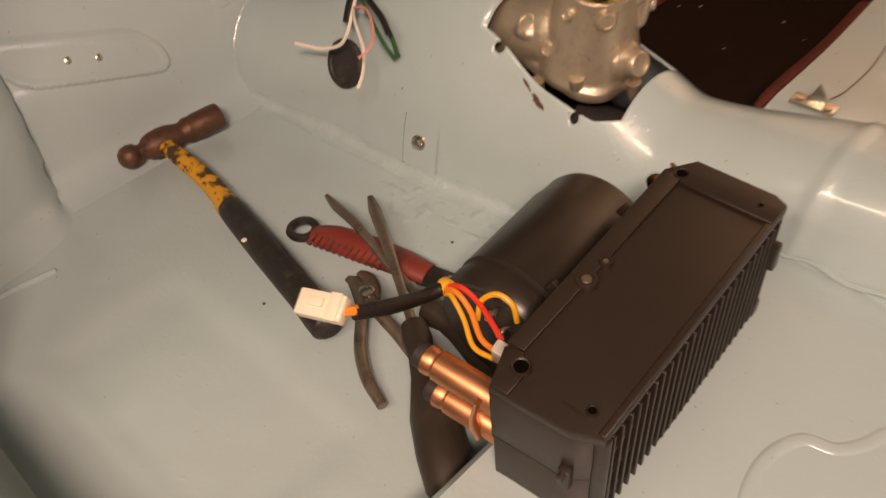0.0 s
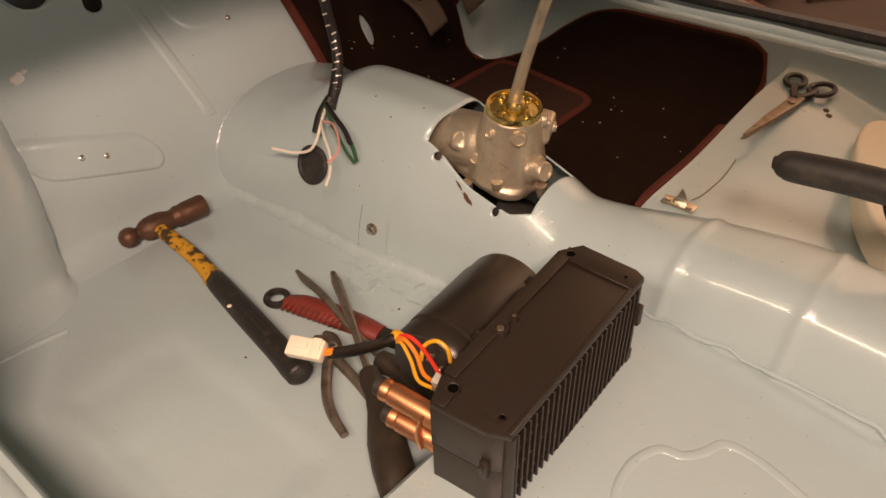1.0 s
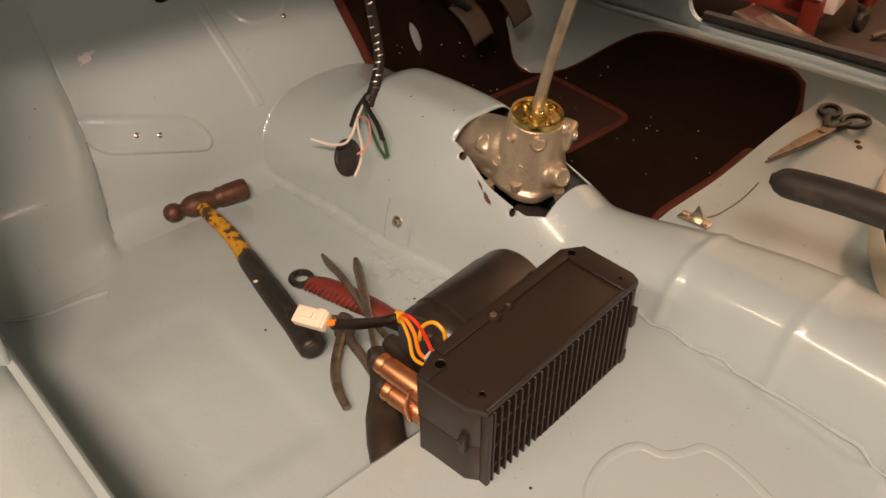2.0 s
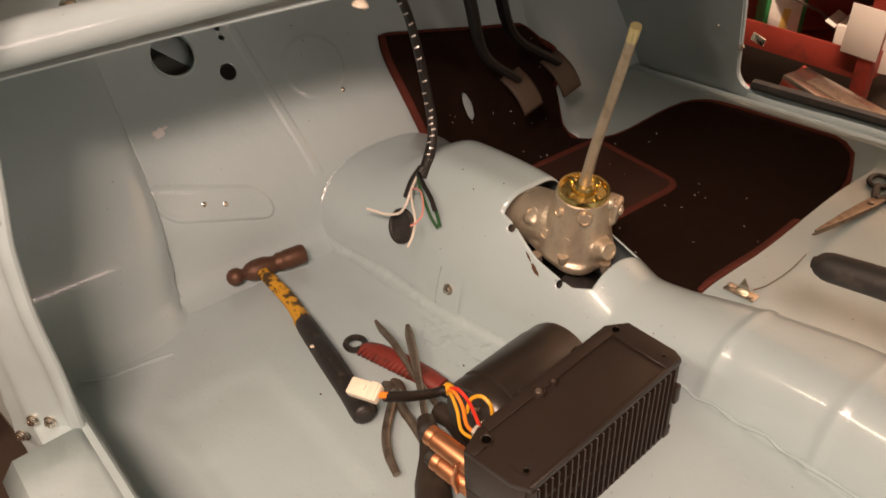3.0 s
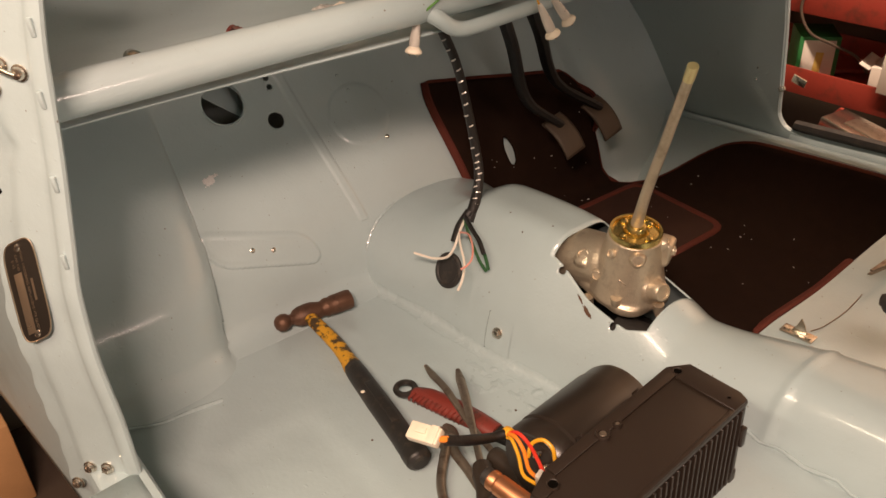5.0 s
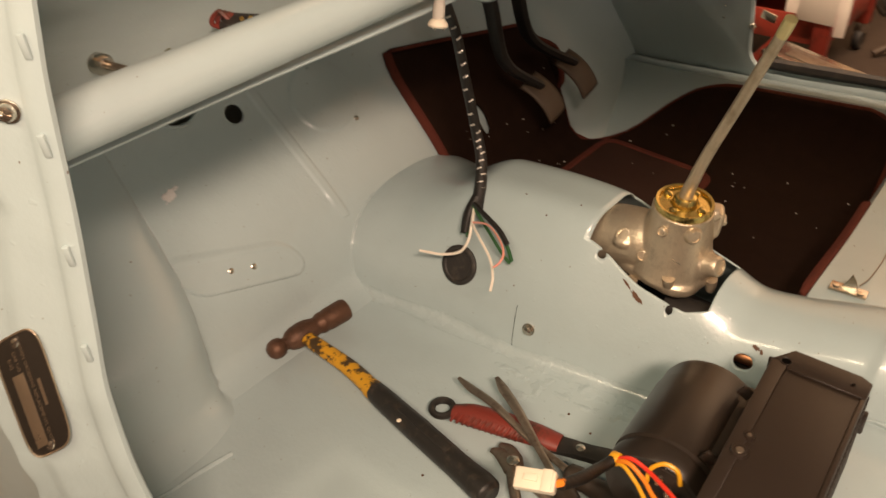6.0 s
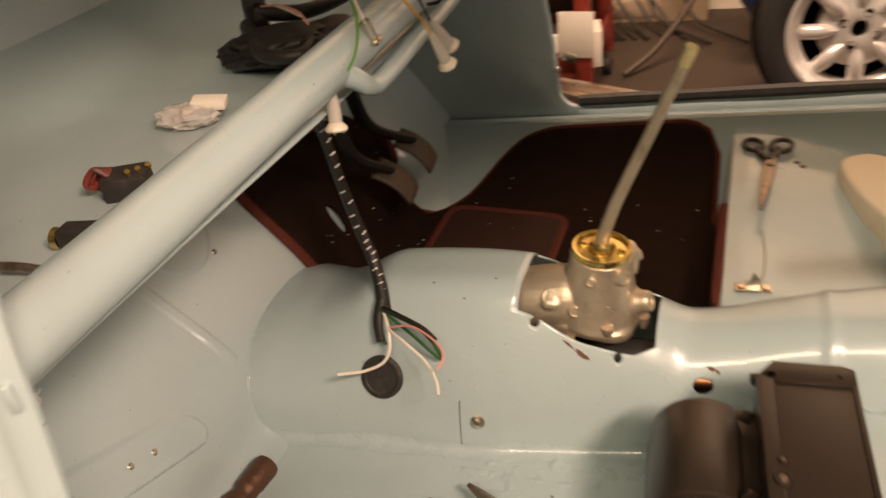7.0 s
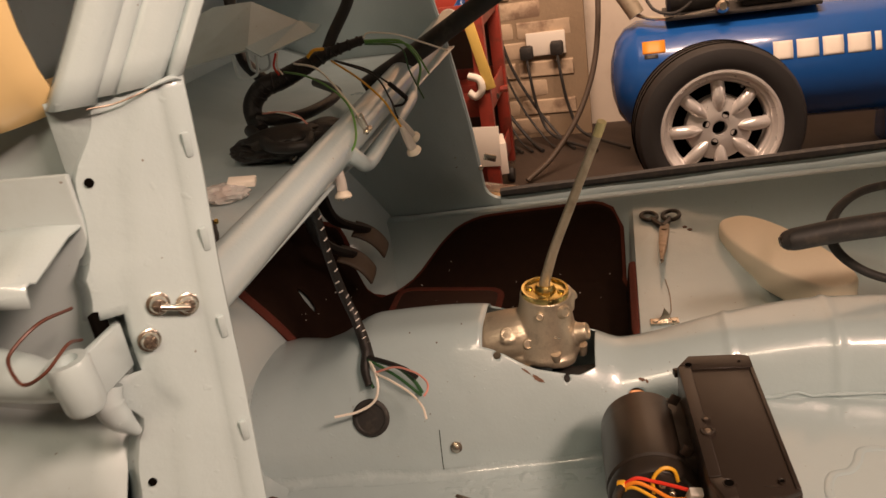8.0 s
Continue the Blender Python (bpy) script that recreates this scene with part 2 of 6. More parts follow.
CREAM = material("cream_foam", (0.93, 0.82, 0.64), 0.75, scale=60, vary=0.05, bump=0.1, bump_scale=600)
YWIRE = material("yellow_wire", (0.75, 0.38, 0.02), 0.4)
OWIRE = material("orange_wire", (0.80, 0.24, 0.02), 0.4)
RWIRE = material("red_wire", (0.70, 0.04, 0.02), 0.4)
GWIRE = material("green_wire", (0.03, 0.10, 0.035), 0.4)
GWIRE2 = material("light_green_wire", (0.10, 0.26, 0.05), 0.4)
WWIRE = material("white_wire", (0.80, 0.74, 0.64), 0.4)
PWIRE = material("pink_wire", (0.70, 0.30, 0.24), 0.4)
BWIRE = material("brown_wire", (0.09, 0.03, 0.018), 0.45)
GLINTMAT = material("pale_tape_glint", (0.80, 0.76, 0.70), 0.3, 0.3)
TAPE = material("black_harness_tape", (0.010, 0.008, 0.0065), 0.5, scale=80, vary=0.3, bump=0.4, bump_scale=350)
BRONZE = material("worn_brown_pedal", (0.075, 0.052, 0.034), 0.6, scale=60, vary=0.3)
LEVER = material("grimy_steel_lever", (0.48, 0.41, 0.30), 0.42, 0.55, scale=60, vary=0.2, stains=(0.16, 0.12, 0.07), stain_amount=0.4, stain_scale=30)
CLEAR = material("clear_wrap", (0.9, 0.88, 0.84), 0.15, transmission=0.55, bump=0.9, bump_scale=120)
LAMPCLEAR = material("frosted_clear_plastic", (0.85, 0.80, 0.72), 0.3, transmission=0.45)
BLUE = material("glossy_blue_enamel", (0.012, 0.085, 0.32), 0.22, scale=12, vary=0.15, coat=0.4)
TYRE = material("tyre_rubber", (0.020, 0.018, 0.017), 0.62, scale=60, vary=0.2, bump=0.1, bump_scale=300)
ALLOY = material("silver_painted_alloy", (0.76, 0.72, 0.68), 0.30, 0.45, scale=40, vary=0.06)
REDPAINT = material("scuffed_red_enamel", (0.30, 0.042, 0.026), 0.42, scale=30, vary=0.2, stains=(0.12, 0.035, 0.022), stain_amount=0.75, stain_scale=14)
BRICK = material("painted_brick", (0.55, 0.42, 0.29), 0.85, scale=14, vary=0.25, bump=0.6, bump_scale=60, stains=(0.18, 0.11, 0.07), stain_amount=0.8, stain_scale=7)
MORTAR = material("grubby_mortar", (0.30, 0.22, 0.14), 0.95, scale=30, vary=0.3, bump=0.8, bump_scale=90)
PLASTER = material("whitewashed_plaster", (0.62, 0.54, 0.44), 0.9, scale=5, vary=0.12, bump=0.3, bump_scale=40, stains=(0.40, 0.32, 0.24), stain_amount=0.5, stain_scale=2)
CONCRETE = material("oily_concrete", (0.046, 0.030, 0.020), 0.75, scale=8, vary=0.35, bump=0.4, bump_scale=70, stains=(0.04, 0.028, 0.02), stain_amount=0.7, stain_scale=4)
WOOD = material("bare_timber", (0.42, 0.23, 0.10), 0.6, scale=20, vary=0.25, stretch=(1, 8, 8))
PAPER = material("white_paper", (0.80, 0.74, 0.64), 0.8, scale=30, vary=0.05)
PUMICE = material("yellow_card", (0.72, 0.50, 0.12), 0.6)
GREENBOX = material("green_carton", (0.03, 0.20, 0.05), 0.6)
AMBER = material("amber_sticker", (0.75, 0.28, 0.02), 0.5)
TANCLOTH = material("cream_yellow_paint", (0.64, 0.48, 0.23), 0.25, scale=10, vary=0.06, coat=0.5)
PLATE = material("black_chassis_plate", (0.03, 0.025, 0.02), 0.35, 0.3, scale=60, vary=0.3)
PLATE_BARE = material("bare_plate_metal", (0.62, 0.50, 0.36), 0.3, 0.9, scale=60, vary=0.2)
SCUFF = material("whitened_bare_scuff", (0.92, 0.90, 0.88), 0.35, 0.1, scale=200, vary=0.2, bump=1.0, bump_scale=700, stains=(0.42, 0.42, 0.42), stain_amount=0.45, stain_scale=260)

# ---- the bare car body: x runs to its rear, y across it, z up ----
MID = 0.637
TOE_Z = [0.0, 0.03, 0.11, 0.215, 0.265, 0.33, 0.48, 0.70]
TOE_X = [-0.266, -0.277, -0.303, -0.367, -0.400, -0.430, -0.445, -0.45]
ARCH_Z = [0.0, 0.02, 0.055, 0.10, 0.165, 0.24, 0.32, 0.40, 0.48, 0.70]
ARCH_X = [-0.222, -0.229, -0.237, -0.252, -0.294, -0.350, -0.43, -0.50, -0.52, -0.55]


PROFILE = {}


def front_x(y, z):
    """The toeboard with a wheel arch that bulges in on each side."""
    if z not in PROFILE:
        PROFILE[z] = (curve_at(TOE_Z, TOE_X, z), curve_at(ARCH_Z, ARCH_X, z), curve_at([0.0, 0.015, 0.04, 0.08, 0.13, 0.2, 0.7], [0.212, 0.216, 0.220, 0.225, 0.230, 0.233, 0.230], z))
    toe, arch, brim = PROFILE[z]
    off = min(y - 0.0, 2 * MID - y)
    t = min(max((off - brim + 0.075) / 0.100, 0), 1)
    k = math.sqrt(1 - t ** 2.4)
    x = toe + k * max(arch - toe, 0)
    # rounded foot where the panel turns into the floor
    if z < 0.03:
        u = 1 - max(z, 0) / 0.03
        x += 0.03 * (1 - math.sqrt(max(1 - u * u, 0)))
    # long stiffening rib and the raised pad on the near toeboard
    ry = 0.455 + (0.33 - z) * 0.235
    if 0.10 < z < 0.40:
        x += 0.0022 * (1 - ease(0.0045, 0.0080, abs(y - ry))) * ease(0.085, 0.095, z)
    u, v = (y - 0.336) + (z - 0.112) * 0.30, (z - 0.112) + 0.30 * (y - 0.336)
    du, dv = max(abs(u) - 0.052, 0), max(abs(v), 0)
    r = math.hypot(du, dv)
    x += 0.0036 * (1 - ease(0.0215, 0.0245, r)) - 0.0012 * (1 - ease(0.016, 0.0185, r))
    # faint round blanking disc near the tunnel
    r = math.hypot(y - 0.566, (z - 0.236) * 1.25)
    x += 0.0020 * (1 - ease(0.049, 0.0535, r))
    return x


def sill_rise(x, y):
    lift = 0.05 * max(x, -0.2)
    near = max((0.062 - y) / 0.014, 0)
    far = max((y - 1.055) / 0.13, 0)
    return (0.105 + lift) * min(near, 1) ** 1.35 + (0.118 + lift) * min(far, 1.0) ** 1.35


def edge_x(y):
    return 0.297 - 0.050 * ease(0.5, 0.75, y)


def floor_z(x, y):
    """Flat floor, the seat crossmember with its sloping back, and the rising sills."""
    e = x - edge_x(y)
    top = 0.070 + 0.024 * ease(0.85, 1.08, y) + 0.01 * ease(0.7, 0.78, y)
    prof = [(-0.013, 0.0), (-0.009, 0.007), (-0.003, 0.88), (0.004, 1.0), (0.03, 1.02), (0.06, 1.01), (0.11, 0.93), (0.16, 0.83), (0.21, 0.71), (0.26, 0.57), (0.32, 0.41), (0.40, 0.22), (0.50, 0.06), (0.6, 0.0), (2, 0.0)]
    z = top * float(np.interp(e, [p[0] for p in prof], [p[1] for p in prof]))
    flat = 1 - ease(0.60, 0.72, y)
    z += flat * max(top * float(np.interp(e, [0.06, 0.20, 0.32, 0.50, 0.9], [1.01, 0.92, 0.82, 0.62, 0.4])) - z, 0) * ease(0.05, 0.07, e)
    # shallow pressings
    if 0.10 < e < 0.36:
        d = math.hypot((x - 0.50), (y - 0.90))
        z -= 0.006 * (1 - ease(0.055, 0.068, d))
    if e < -0.02:
        d = max(abs(x - 0.06) - 0.12, abs(y - 0.20) - 0.055, 0)
        z -= 0.004 * (1 - ease(0.0, 0.02, d))
    r = sill_rise(x, y)
    k = 0.012
    hh = max(k - abs(z - r), 0) / k
    return max(z, r if r > 0.0005 else z) + (hh * hh * k * 0.25 if r > 0.0005 else 0)



def build_floor():
    offs = sorted(set([round(v, 4) for v in np.linspace(-0.62, -0.02, 46)] + [-0.016, -0.013, -0.011, -0.009, -0.0075, -0.006, -0.0045, -0.003, -0.0015, 0.0, 0.002, 0.004, 0.007] + [round(v, 4) for v in np.linspace(0.012, 0.42, 60)] + [0.5, 0.6, 0.75, 0.95]))
    ys = list(np.linspace(0.0, 0.11, 28)) + list(np.linspace(0.12, 1.215, 110))
    rows = [[Vector((edge_x(y) + o, y, floor_z(edge_x(y) + o, y))) for y in ys] for o in offs]
    ob = solo("floor", sheet(rows), PAINT, "pale blue painted steel car floor with raised seat crossmember", "car floor", "structure")
    return thicken(ob, 0.002)


floor_ob = build_floor()


def build_front():
    zs = [float(v) for v in list(np.linspace(-0.004, 0.0475, 18)) + list(np.linspace(0.05, 0.34, 130)) + list(np.linspace(0.346, 0.56, 34))]
    ys = [float(v) for v in list(np.linspace(-0.01, 0.25, 52)) + list(np.linspace(0.2525, 0.63, 168)) + list(np.linspace(0.636, 1.265, 100))]
    bm = sheet([[Vector((front_x(y, z), y, z)) for y in ys] for z in zs])
    nrm = (0.8, 0, 0.6)
    punch(bm, (front_x(0.362, 0.296), 0.362, 0.296), nrm, 0.031)
    punch(bm, (front_x(0.431, 0.258), 0.431, 0.258), nrm, 0.0125)
    punch(bm, (front_x(0.440, 0.302), 0.440, 0.302), nrm, 0.0045)
    punch(bm, (front_x(0.438, 0.315), 0.438, 0.315), nrm, 0.0045)
    ob = solo("wall_front", bm, PAINT, "pale blue painted steel toeboard and bulkhead with wheel arches", "bulkhead", "structure")
    thicken(ob, 0.002)
    part("hole_collar", tube([Vector((front_x(0.362, 0.296), 0.362, 0.296)) + Matrix.Rotation(math.atan2(0.8, 0.6), 3, "Y") @ Vector((0.032 * math.cos(a), 0.032 * math.sin(a), 0)) for a in np.linspace(0, 2 * math.pi, 32, endpoint=False)], 0.0022, 6, closed=True), PAINT, ob)
    return ob


front_ob = build_front()
for y, z in ((0.440, 0.302), (0.438, 0.315)):
    part("hole_ring", tube([Vector((front_x(y, z) + 0.001, y, z)) + Matrix.Rotation(math.atan2(0.8, 0.6), 3, "Y") @ Vector((0.0055 * math.cos(a), 0.0055 * math.sin(a), 0)) for a in np.linspace(0, 2 * math.pi, 18, endpoint=False)], 0.0015, 6, closed=True), PAINT, front_ob)
# engine-bay side behind the bulkhead holes
solo("wall_behind_bulkhead", block(0.01, 1.5, 1.1, 0.002, pose(-0.62, 0.63, 0.25)), PAINT_DULL, "dim painted panel behind the bulkhead holes", "panel", "structure")
solo("bulkhead_flap", prism([(-0.030, 0.030), (0.026, -0.030), (0.034, 0.012), (0.012, 0.034)], 0.002, 0.0005, aim((-0.440, 0.366, 0.286), (0.8, 0.1, 0.6))), PAINT, "beige painted flap inside the bulkhead hole", "flap")

T_X = [-0.46, -0.37, -0.294, -0.235, -0.197, -0.119, 0.03, 0.12, 0.183, 0.225, 0.265, 0.30, 0.36, 0.50, 1.3]
T_H = [0.050, 0.090, 0.116, 0.124, 0.142, 0.192, 0.204, 0.170, 0.141, 0.124, 0.127, 0.133, 0.142, 0.150, 0.150]
B_X = [-0.46, -0.275, -0.147, -0.015, 0.09, 0.173, 0.26, 0.36, 0.50, 1.3]
B_W = [0.160, 0.148, 0.130, 0.120, 0.102, 0.090, 0.082, 0.078, 0.080, 0.080]
C_X = [-0.46, 0.1, 0.2, 0.36, 0.5, 1.3]
C_Y = [0.637, 0.637, 0.642, 0.660, 0.672, 0.672]
RIBS = (0.362, 0.492, 0.62)


def tunnel_point(x, q, grow=0.0):
    h, w, c = curve_at(T_X, T_H, x), curve_at(B_X, B_W, x), curve_at(C_X, C_Y, x)
    rib = sum(0.0028 * math.exp(-((x - r) / 0.006) ** 2) for r in RIBS)
    p = 1.62 + 0.4 * ease(0.08, 0.2, x) + 1.5 * ease(0.20, 0.50, x) + 0.8 * (1 - ease(-0.32, -0.13, x))
    z = (h + rib + grow) * max(1 - abs(q) ** p, 0) ** (1 / p)
    cap = (h + grow) * curve_at([-0.46, -0.32, -0.2, -0.12, 0.05, 0.10, 0.19, 1.3], [1.3, 1.3, 0.97, 0.91, 0.895, 0.93, 1.3, 1.3], x)
    hh = max(0.016 - abs(z - cap), 0) / 0.016
    z = min(z, cap) - hh * hh * 0.004
    return Vector((x, c + (w + rib + grow) * q, z))


def open_q(x):
    """Where the near rim of the gear opening runs across the tunnel."""
    return curve_at([0.03, 0.055, 0.12, 0.165, 0.178, 0.19], [0.48, 0.50, 0.60, 0.63, 0.585, 0.52], x)


def on_tunnel(x, y, out=0.0):
    """A place on the near side of the tunnel and its outward direction."""
    w, c = curve_at(B_X, B_W, x), curve_at(C_X, C_Y, x)
    q = (y - c) / w
    p = tunnel_point(x, q)
    nq = tunnel_point(x, q + 0.02) - tunnel_point(x, q - 0.02)
    nx = tunnel_point(x + 0.004, q) - tunnel_point(x - 0.004, q)
    n = nx.cross(nq).normalized()
    n = n if n.z > 0 else -n
    return p + n * out, n


def at_height(x, z, out=0.0):
    """A place on the near side of the tunnel at a height, and its outward direction."""
    w, c = curve_at(B_X, B_W, x), curve_at(C_X, C_Y, x)
    lo, hi = 0.0, 1.0
    for _ in range(40):
        mid = (lo + hi) / 2
        if tunnel_point(x, -mid).z > z:
            lo = mid
        else:
            hi = mid
    return on_tunnel(x, c - w * lo, out)


def build_tunnel():
    xs = sorted(set([round(v, 4) for v in np.linspace(-0.46, 0.0, 50)] + [round(v, 4) for v in np.linspace(0.0, 0.042, 6)] + [round(v, 4) for v in np.linspace(0.044, 0.182, 70)] + [round(v, 4) for v in np.linspace(0.184, 0.34, 70)] + [round(v, 4) for v in np.linspace(0.342, 0.66, 74)] + [0.72, 0.8, 0.95, 1.1, 1.3]))
    vs = list(np.linspace(-1, 1, 121))
    rows, iv0, iv1 = [], min(range(121), key=lambda i: abs(vs[i] + 0.35)), min(range(121), key=lambda i: abs(vs[i] - 0.45))
    for x in xs:
        qo = open_q(x) if 0.0 < x < 0.22 else 0.55
        row = []
        for v in vs:
            if v < vs[iv0]:
                t = (v + 1) / (vs[iv0] + 1)
                q = -(1 - (1 - qo) * t ** 1.6)
            elif v > vs[iv1]:
                t = (1 - v) / (1 - vs[iv1])
                q = 1 - 0.55 * t ** 1.6
            else:
                t = (v - vs[iv0]) / (vs[iv1] - vs[iv0])
                q = -qo + t * (qo + 0.45)
            row.append(tunnel_point(x, q))
        rows.append(row)
    bm = sheet(rows)
    kill = []
    bm.faces.ensure_lookup_table()
    n = len(vs) - 1
    for i in range(len(xs) - 1):
        for j in range(n):
            if 0.041 < xs[i] and xs[i + 1] < 0.1895 and iv0 <= j < iv1:
                kill.append(bm.faces[i * n + j])
    bmesh.ops.delete(bm, geom=kill, context="FACES")
    for x, z, rx, ry in ((0.061, 0.149, 0.0055, 0.0050), (0.151, 0.112, 0.0042, 0.0055), (0.240, 0.082, 0.0105, 0.0085)):
        punch(bm, *at_height(x, z), rx, ry)
    ob = solo("tunnel", bm, PAINT, "pale blue painted steel transmission tunnel with a cut-out for the gear change", "tunnel", "structure")
    thicken(ob, 0.0022)
    return ob


tunnel_ob = build_tunnel()


# rounded fillet where the tunnel meets the floor
fillet = []
for x in np.linspace(-0.262, 0.285, 60):
    x = float(x)
    w, c = curve_at(B_X, B_W, x), curve_at(C_X, C_Y, x)
    r = 0.013 + 0.002 * math.sin(x * 40)
    a, b, e = at_height(x, r, 0.0002)[0], Vector((x, c - w, 0.0)), Vector((x, c - w - r * 1.2, 0.0003))
    fillet.append([(1 - t) ** 2 * a + 2 * t * (1 - t) * b + t * t * e for t in (0.0, 0.15, 0.3, 0.45, 0.6, 0.75, 0.9, 1.0)])
part("base_fillet", sheet(fillet), PAINT_SEAL, tunnel_ob)
# glossy sealer where the tunnel front meets the toeboard
bead = []
for q in np.linspace(-0.93, -0.45, 26):
    x = -0.28
    for _ in range(30):
        p = tunnel_point(x, float(q))
        x = 0.5 * x + 0.5 * front_x(p.y, max(p.z, 0.0))
    bead.append(tunnel_point(x, float(q)) + Vector((0.0015, -0.0005, 0.0005)))
part("seam_bead", tube(bead, [0.0016 + 0.0010 * abs(math.sin(i * 2.1)) for i in range(24)], 8, k=2), PAINT_SEAL, tunnel_ob)
part("floor_bead", tube([(-0.187, 0.072, 0.010), (-0.180, 0.108, 0.001), (-0.1755, 0.149, 0.0006), (-0.1687, 0.190, 0.0004)], [0.0018, 0.0022, 0.0024, 0.0034, 0.0030], 8), PAINT_SEAL, floor_ob)
# crease where the tunnel meets the crossmember, and the S-shaped pressing beside it
crease = []
for x in np.linspace(0.31, 0.95, 40):
    x = float(x)
    w, c = curve_at(B_X, B_W, x), curve_at(C_X, C_Y, x)
    q = -1.0
    while q < -0.3 and tunnel_point(x, q).z < floor_z(x, c + w * q):
        q += 0.01
    crease.append(tunnel_point(x, q) + Vector((0, -0.0012, 0.0004)))
part("crease_bead", tube(crease, [0.0022 + 0.0007 * math.sin(i * 1.7) for i in range(30)], 8, k=2), PAINT_SEAL, tunnel_ob)
press = [(0.470, 0.345), (0.450, 0.365), (0.440, 0.390), (0.439, 0.418), (0.449, 0.442), (0.468, 0.450), (0.480, 0.466), (0.489, 0.486), (0.510, 0.492), (0.545, 0.488), (0.60, 0.474), (0.68, 0.452)]
part("pressed_bead", tube([(x, y, floor_z(x, y) + 0.0002) for x, y in press], 0.0050, 10, squash=0.28, up=(0, 0, 1)), PAINT, floor_ob)
# thick glossy sealer smeared on the floor beside the tunnel
smear = []
for x in np.linspace(-0.06, 0.268, 120):
    x = float(x)
    w, c = curve_at(B_X, B_W, x), curve_at(C_X, C_Y, x)
    row = []
    for t in np.linspace(0, 1, 30):
        t = float(t)
        y = c - w - 0.004 - (0.062 + 0.02 * math.sin(x * 23)) * t
        n1 = noise.noise(Vector((x * 38, y * 60, 3.0))) + 0.5 * noise.noise(Vector((x * 120, y * 120, 7.0)))
        fade = (1 - ease(0.5, 1.0, t)) * ease(-0.06, 0.02, x) * (1 - ease(0.22, 0.268, x))
        row.append(Vector((x, y, 0.0036 * max(n1 + 0.06, 0) * fade - 0.0004)))
    smear.append(row)
part("sealer_smear", sheet(smear), PAINT_SEAL, floor_ob, "glossy uneven sealer")
# lap panel with its bolt on the near side
lap = []
for x in np.linspace(-0.020, 0.022, 8):
    lap.append([at_height(float(x), float(z), 0.0016)[0] for z in np.linspace(0.012, 0.066, 6)])
part("lap_panel", sheet(lap), PAINT, tunnel_ob)
part("lap_gap", tube([at_height(-0.0205, float(z), 0.0006)[0] for z in np.linspace(0.010, 0.066, 6)], 0.0006, 6), DARK, tunnel_ob)

# side walls of the footwells
solo("wall_near_side", block(0.40, 0.004, 0.62, 0.001, pose(-0.255, 0.034, 0.30)), PAINT_DULL, "pale blue painted footwell side panel in shade", "side panel", "structure")


def far_wall():
    """The far side panel ahead of the door opening, with a rounded lower corner."""
    pts = [(-0.60, -0.02), (0.008, -0.02), (0.008, 0.128)]
    for a in np.linspace(-90, -180, 8):
        pts.append((-0.008 + 0.036 * math.cos(radians(a)), 0.166 + 0.036 * math.sin(radians(a))))
    pts += [(-0.058, 0.30), (-0.089, 0.50), (-0.134, 0.72), (-0.60, 0.72)]
    bm = prism([(x, z) for x, z in pts], 0.012, 0.002, Matrix.Translation((0, 1.232, 0)) @ pose(0, 0, 0, 90, 0, 0))
    return solo("wall_far_side", bm, PAINT, "pale blue painted far side panel ahead of the door opening", "side panel", "structure")


far_wall()
flange = [Vector((x, 1.226, z)) for x, z in [(0.9, 0.178), (0.5, 0.156), (0.2, 0.139), (0.01, 0.129)]] + [Vector((-0.010 + 0.036 * math.cos(radians(a)), 1.226, 0.166 + 0.038 * math.sin(radians(a)))) for a in (-110, -135, -160, -180)] + [Vector((-0.059, 1.226, 0.30)), Vector((-0.090, 1.226, 0.50)), Vector((-0.134, 1.226, 0.72))]
solo("door_flange", tube(flange, 0.0045, 8, k=5), PAINT, "pale blue painted rolled flange of the far door opening", "flange", "structure")
# far sill: inner face, top and outer drop
sill = []
for x in np.linspace(-0.012, 1.25, 30):
    t = 0.129 + 0.056 * (x - 0.02)
    sill.append([Vector((x, y, z)) for y, z in [(1.207, t - 0.03), (1.216, t - 0.006), (1.222, t), (1.262, t + 0.001), (1.285, t - 0.006), (1.30, t - 0.03), (1.305, t - 0.2)]])
thicken(solo("sill_far", sheet(sill), PAINT, "pale blue painted sill under the far door opening", "sill", "structure"), 0.002)
seal = [Vector((x, 1.233, 0.1385 + 0.056 * (x - 0.02))) for x in np.linspace(-0.012, 1.25, 24)]
solo("door_seal", tube(seal, [0.0120 + 0.001 * math.sin(i * 1.3) for i in range(24)], 8, k=2, squash=0.9), RUBBER, "black rubber door seal along the far sill", "door seal")
# near sill, under the camera
sill = []
for x in np.linspace(0.0, 1.25, 20):
    t = 0.105 + 0.05 * x
    sill.append([Vector((x, y, z)) for y, z in [(0.045, t - 0.004), (0.03, t + 0.004), (-0.03, t), (-0.045, t - 0.02), (-0.05, t - 0.25)]])
thicken(solo("sill_near", sheet(sill), PAINT, "pale blue painted sill under the near door opening", "sill", "structure"), 0.002)
# tail of the cabin, closing the body behind the seats
solo("wall_rear", block(0.01, 1.28, 0.6, 0.002, pose(1.27, 0.63, 0.25)), PAINT_DULL, "pale blue painted rear bulkhead of the cabin", "bulkhead", "structure")

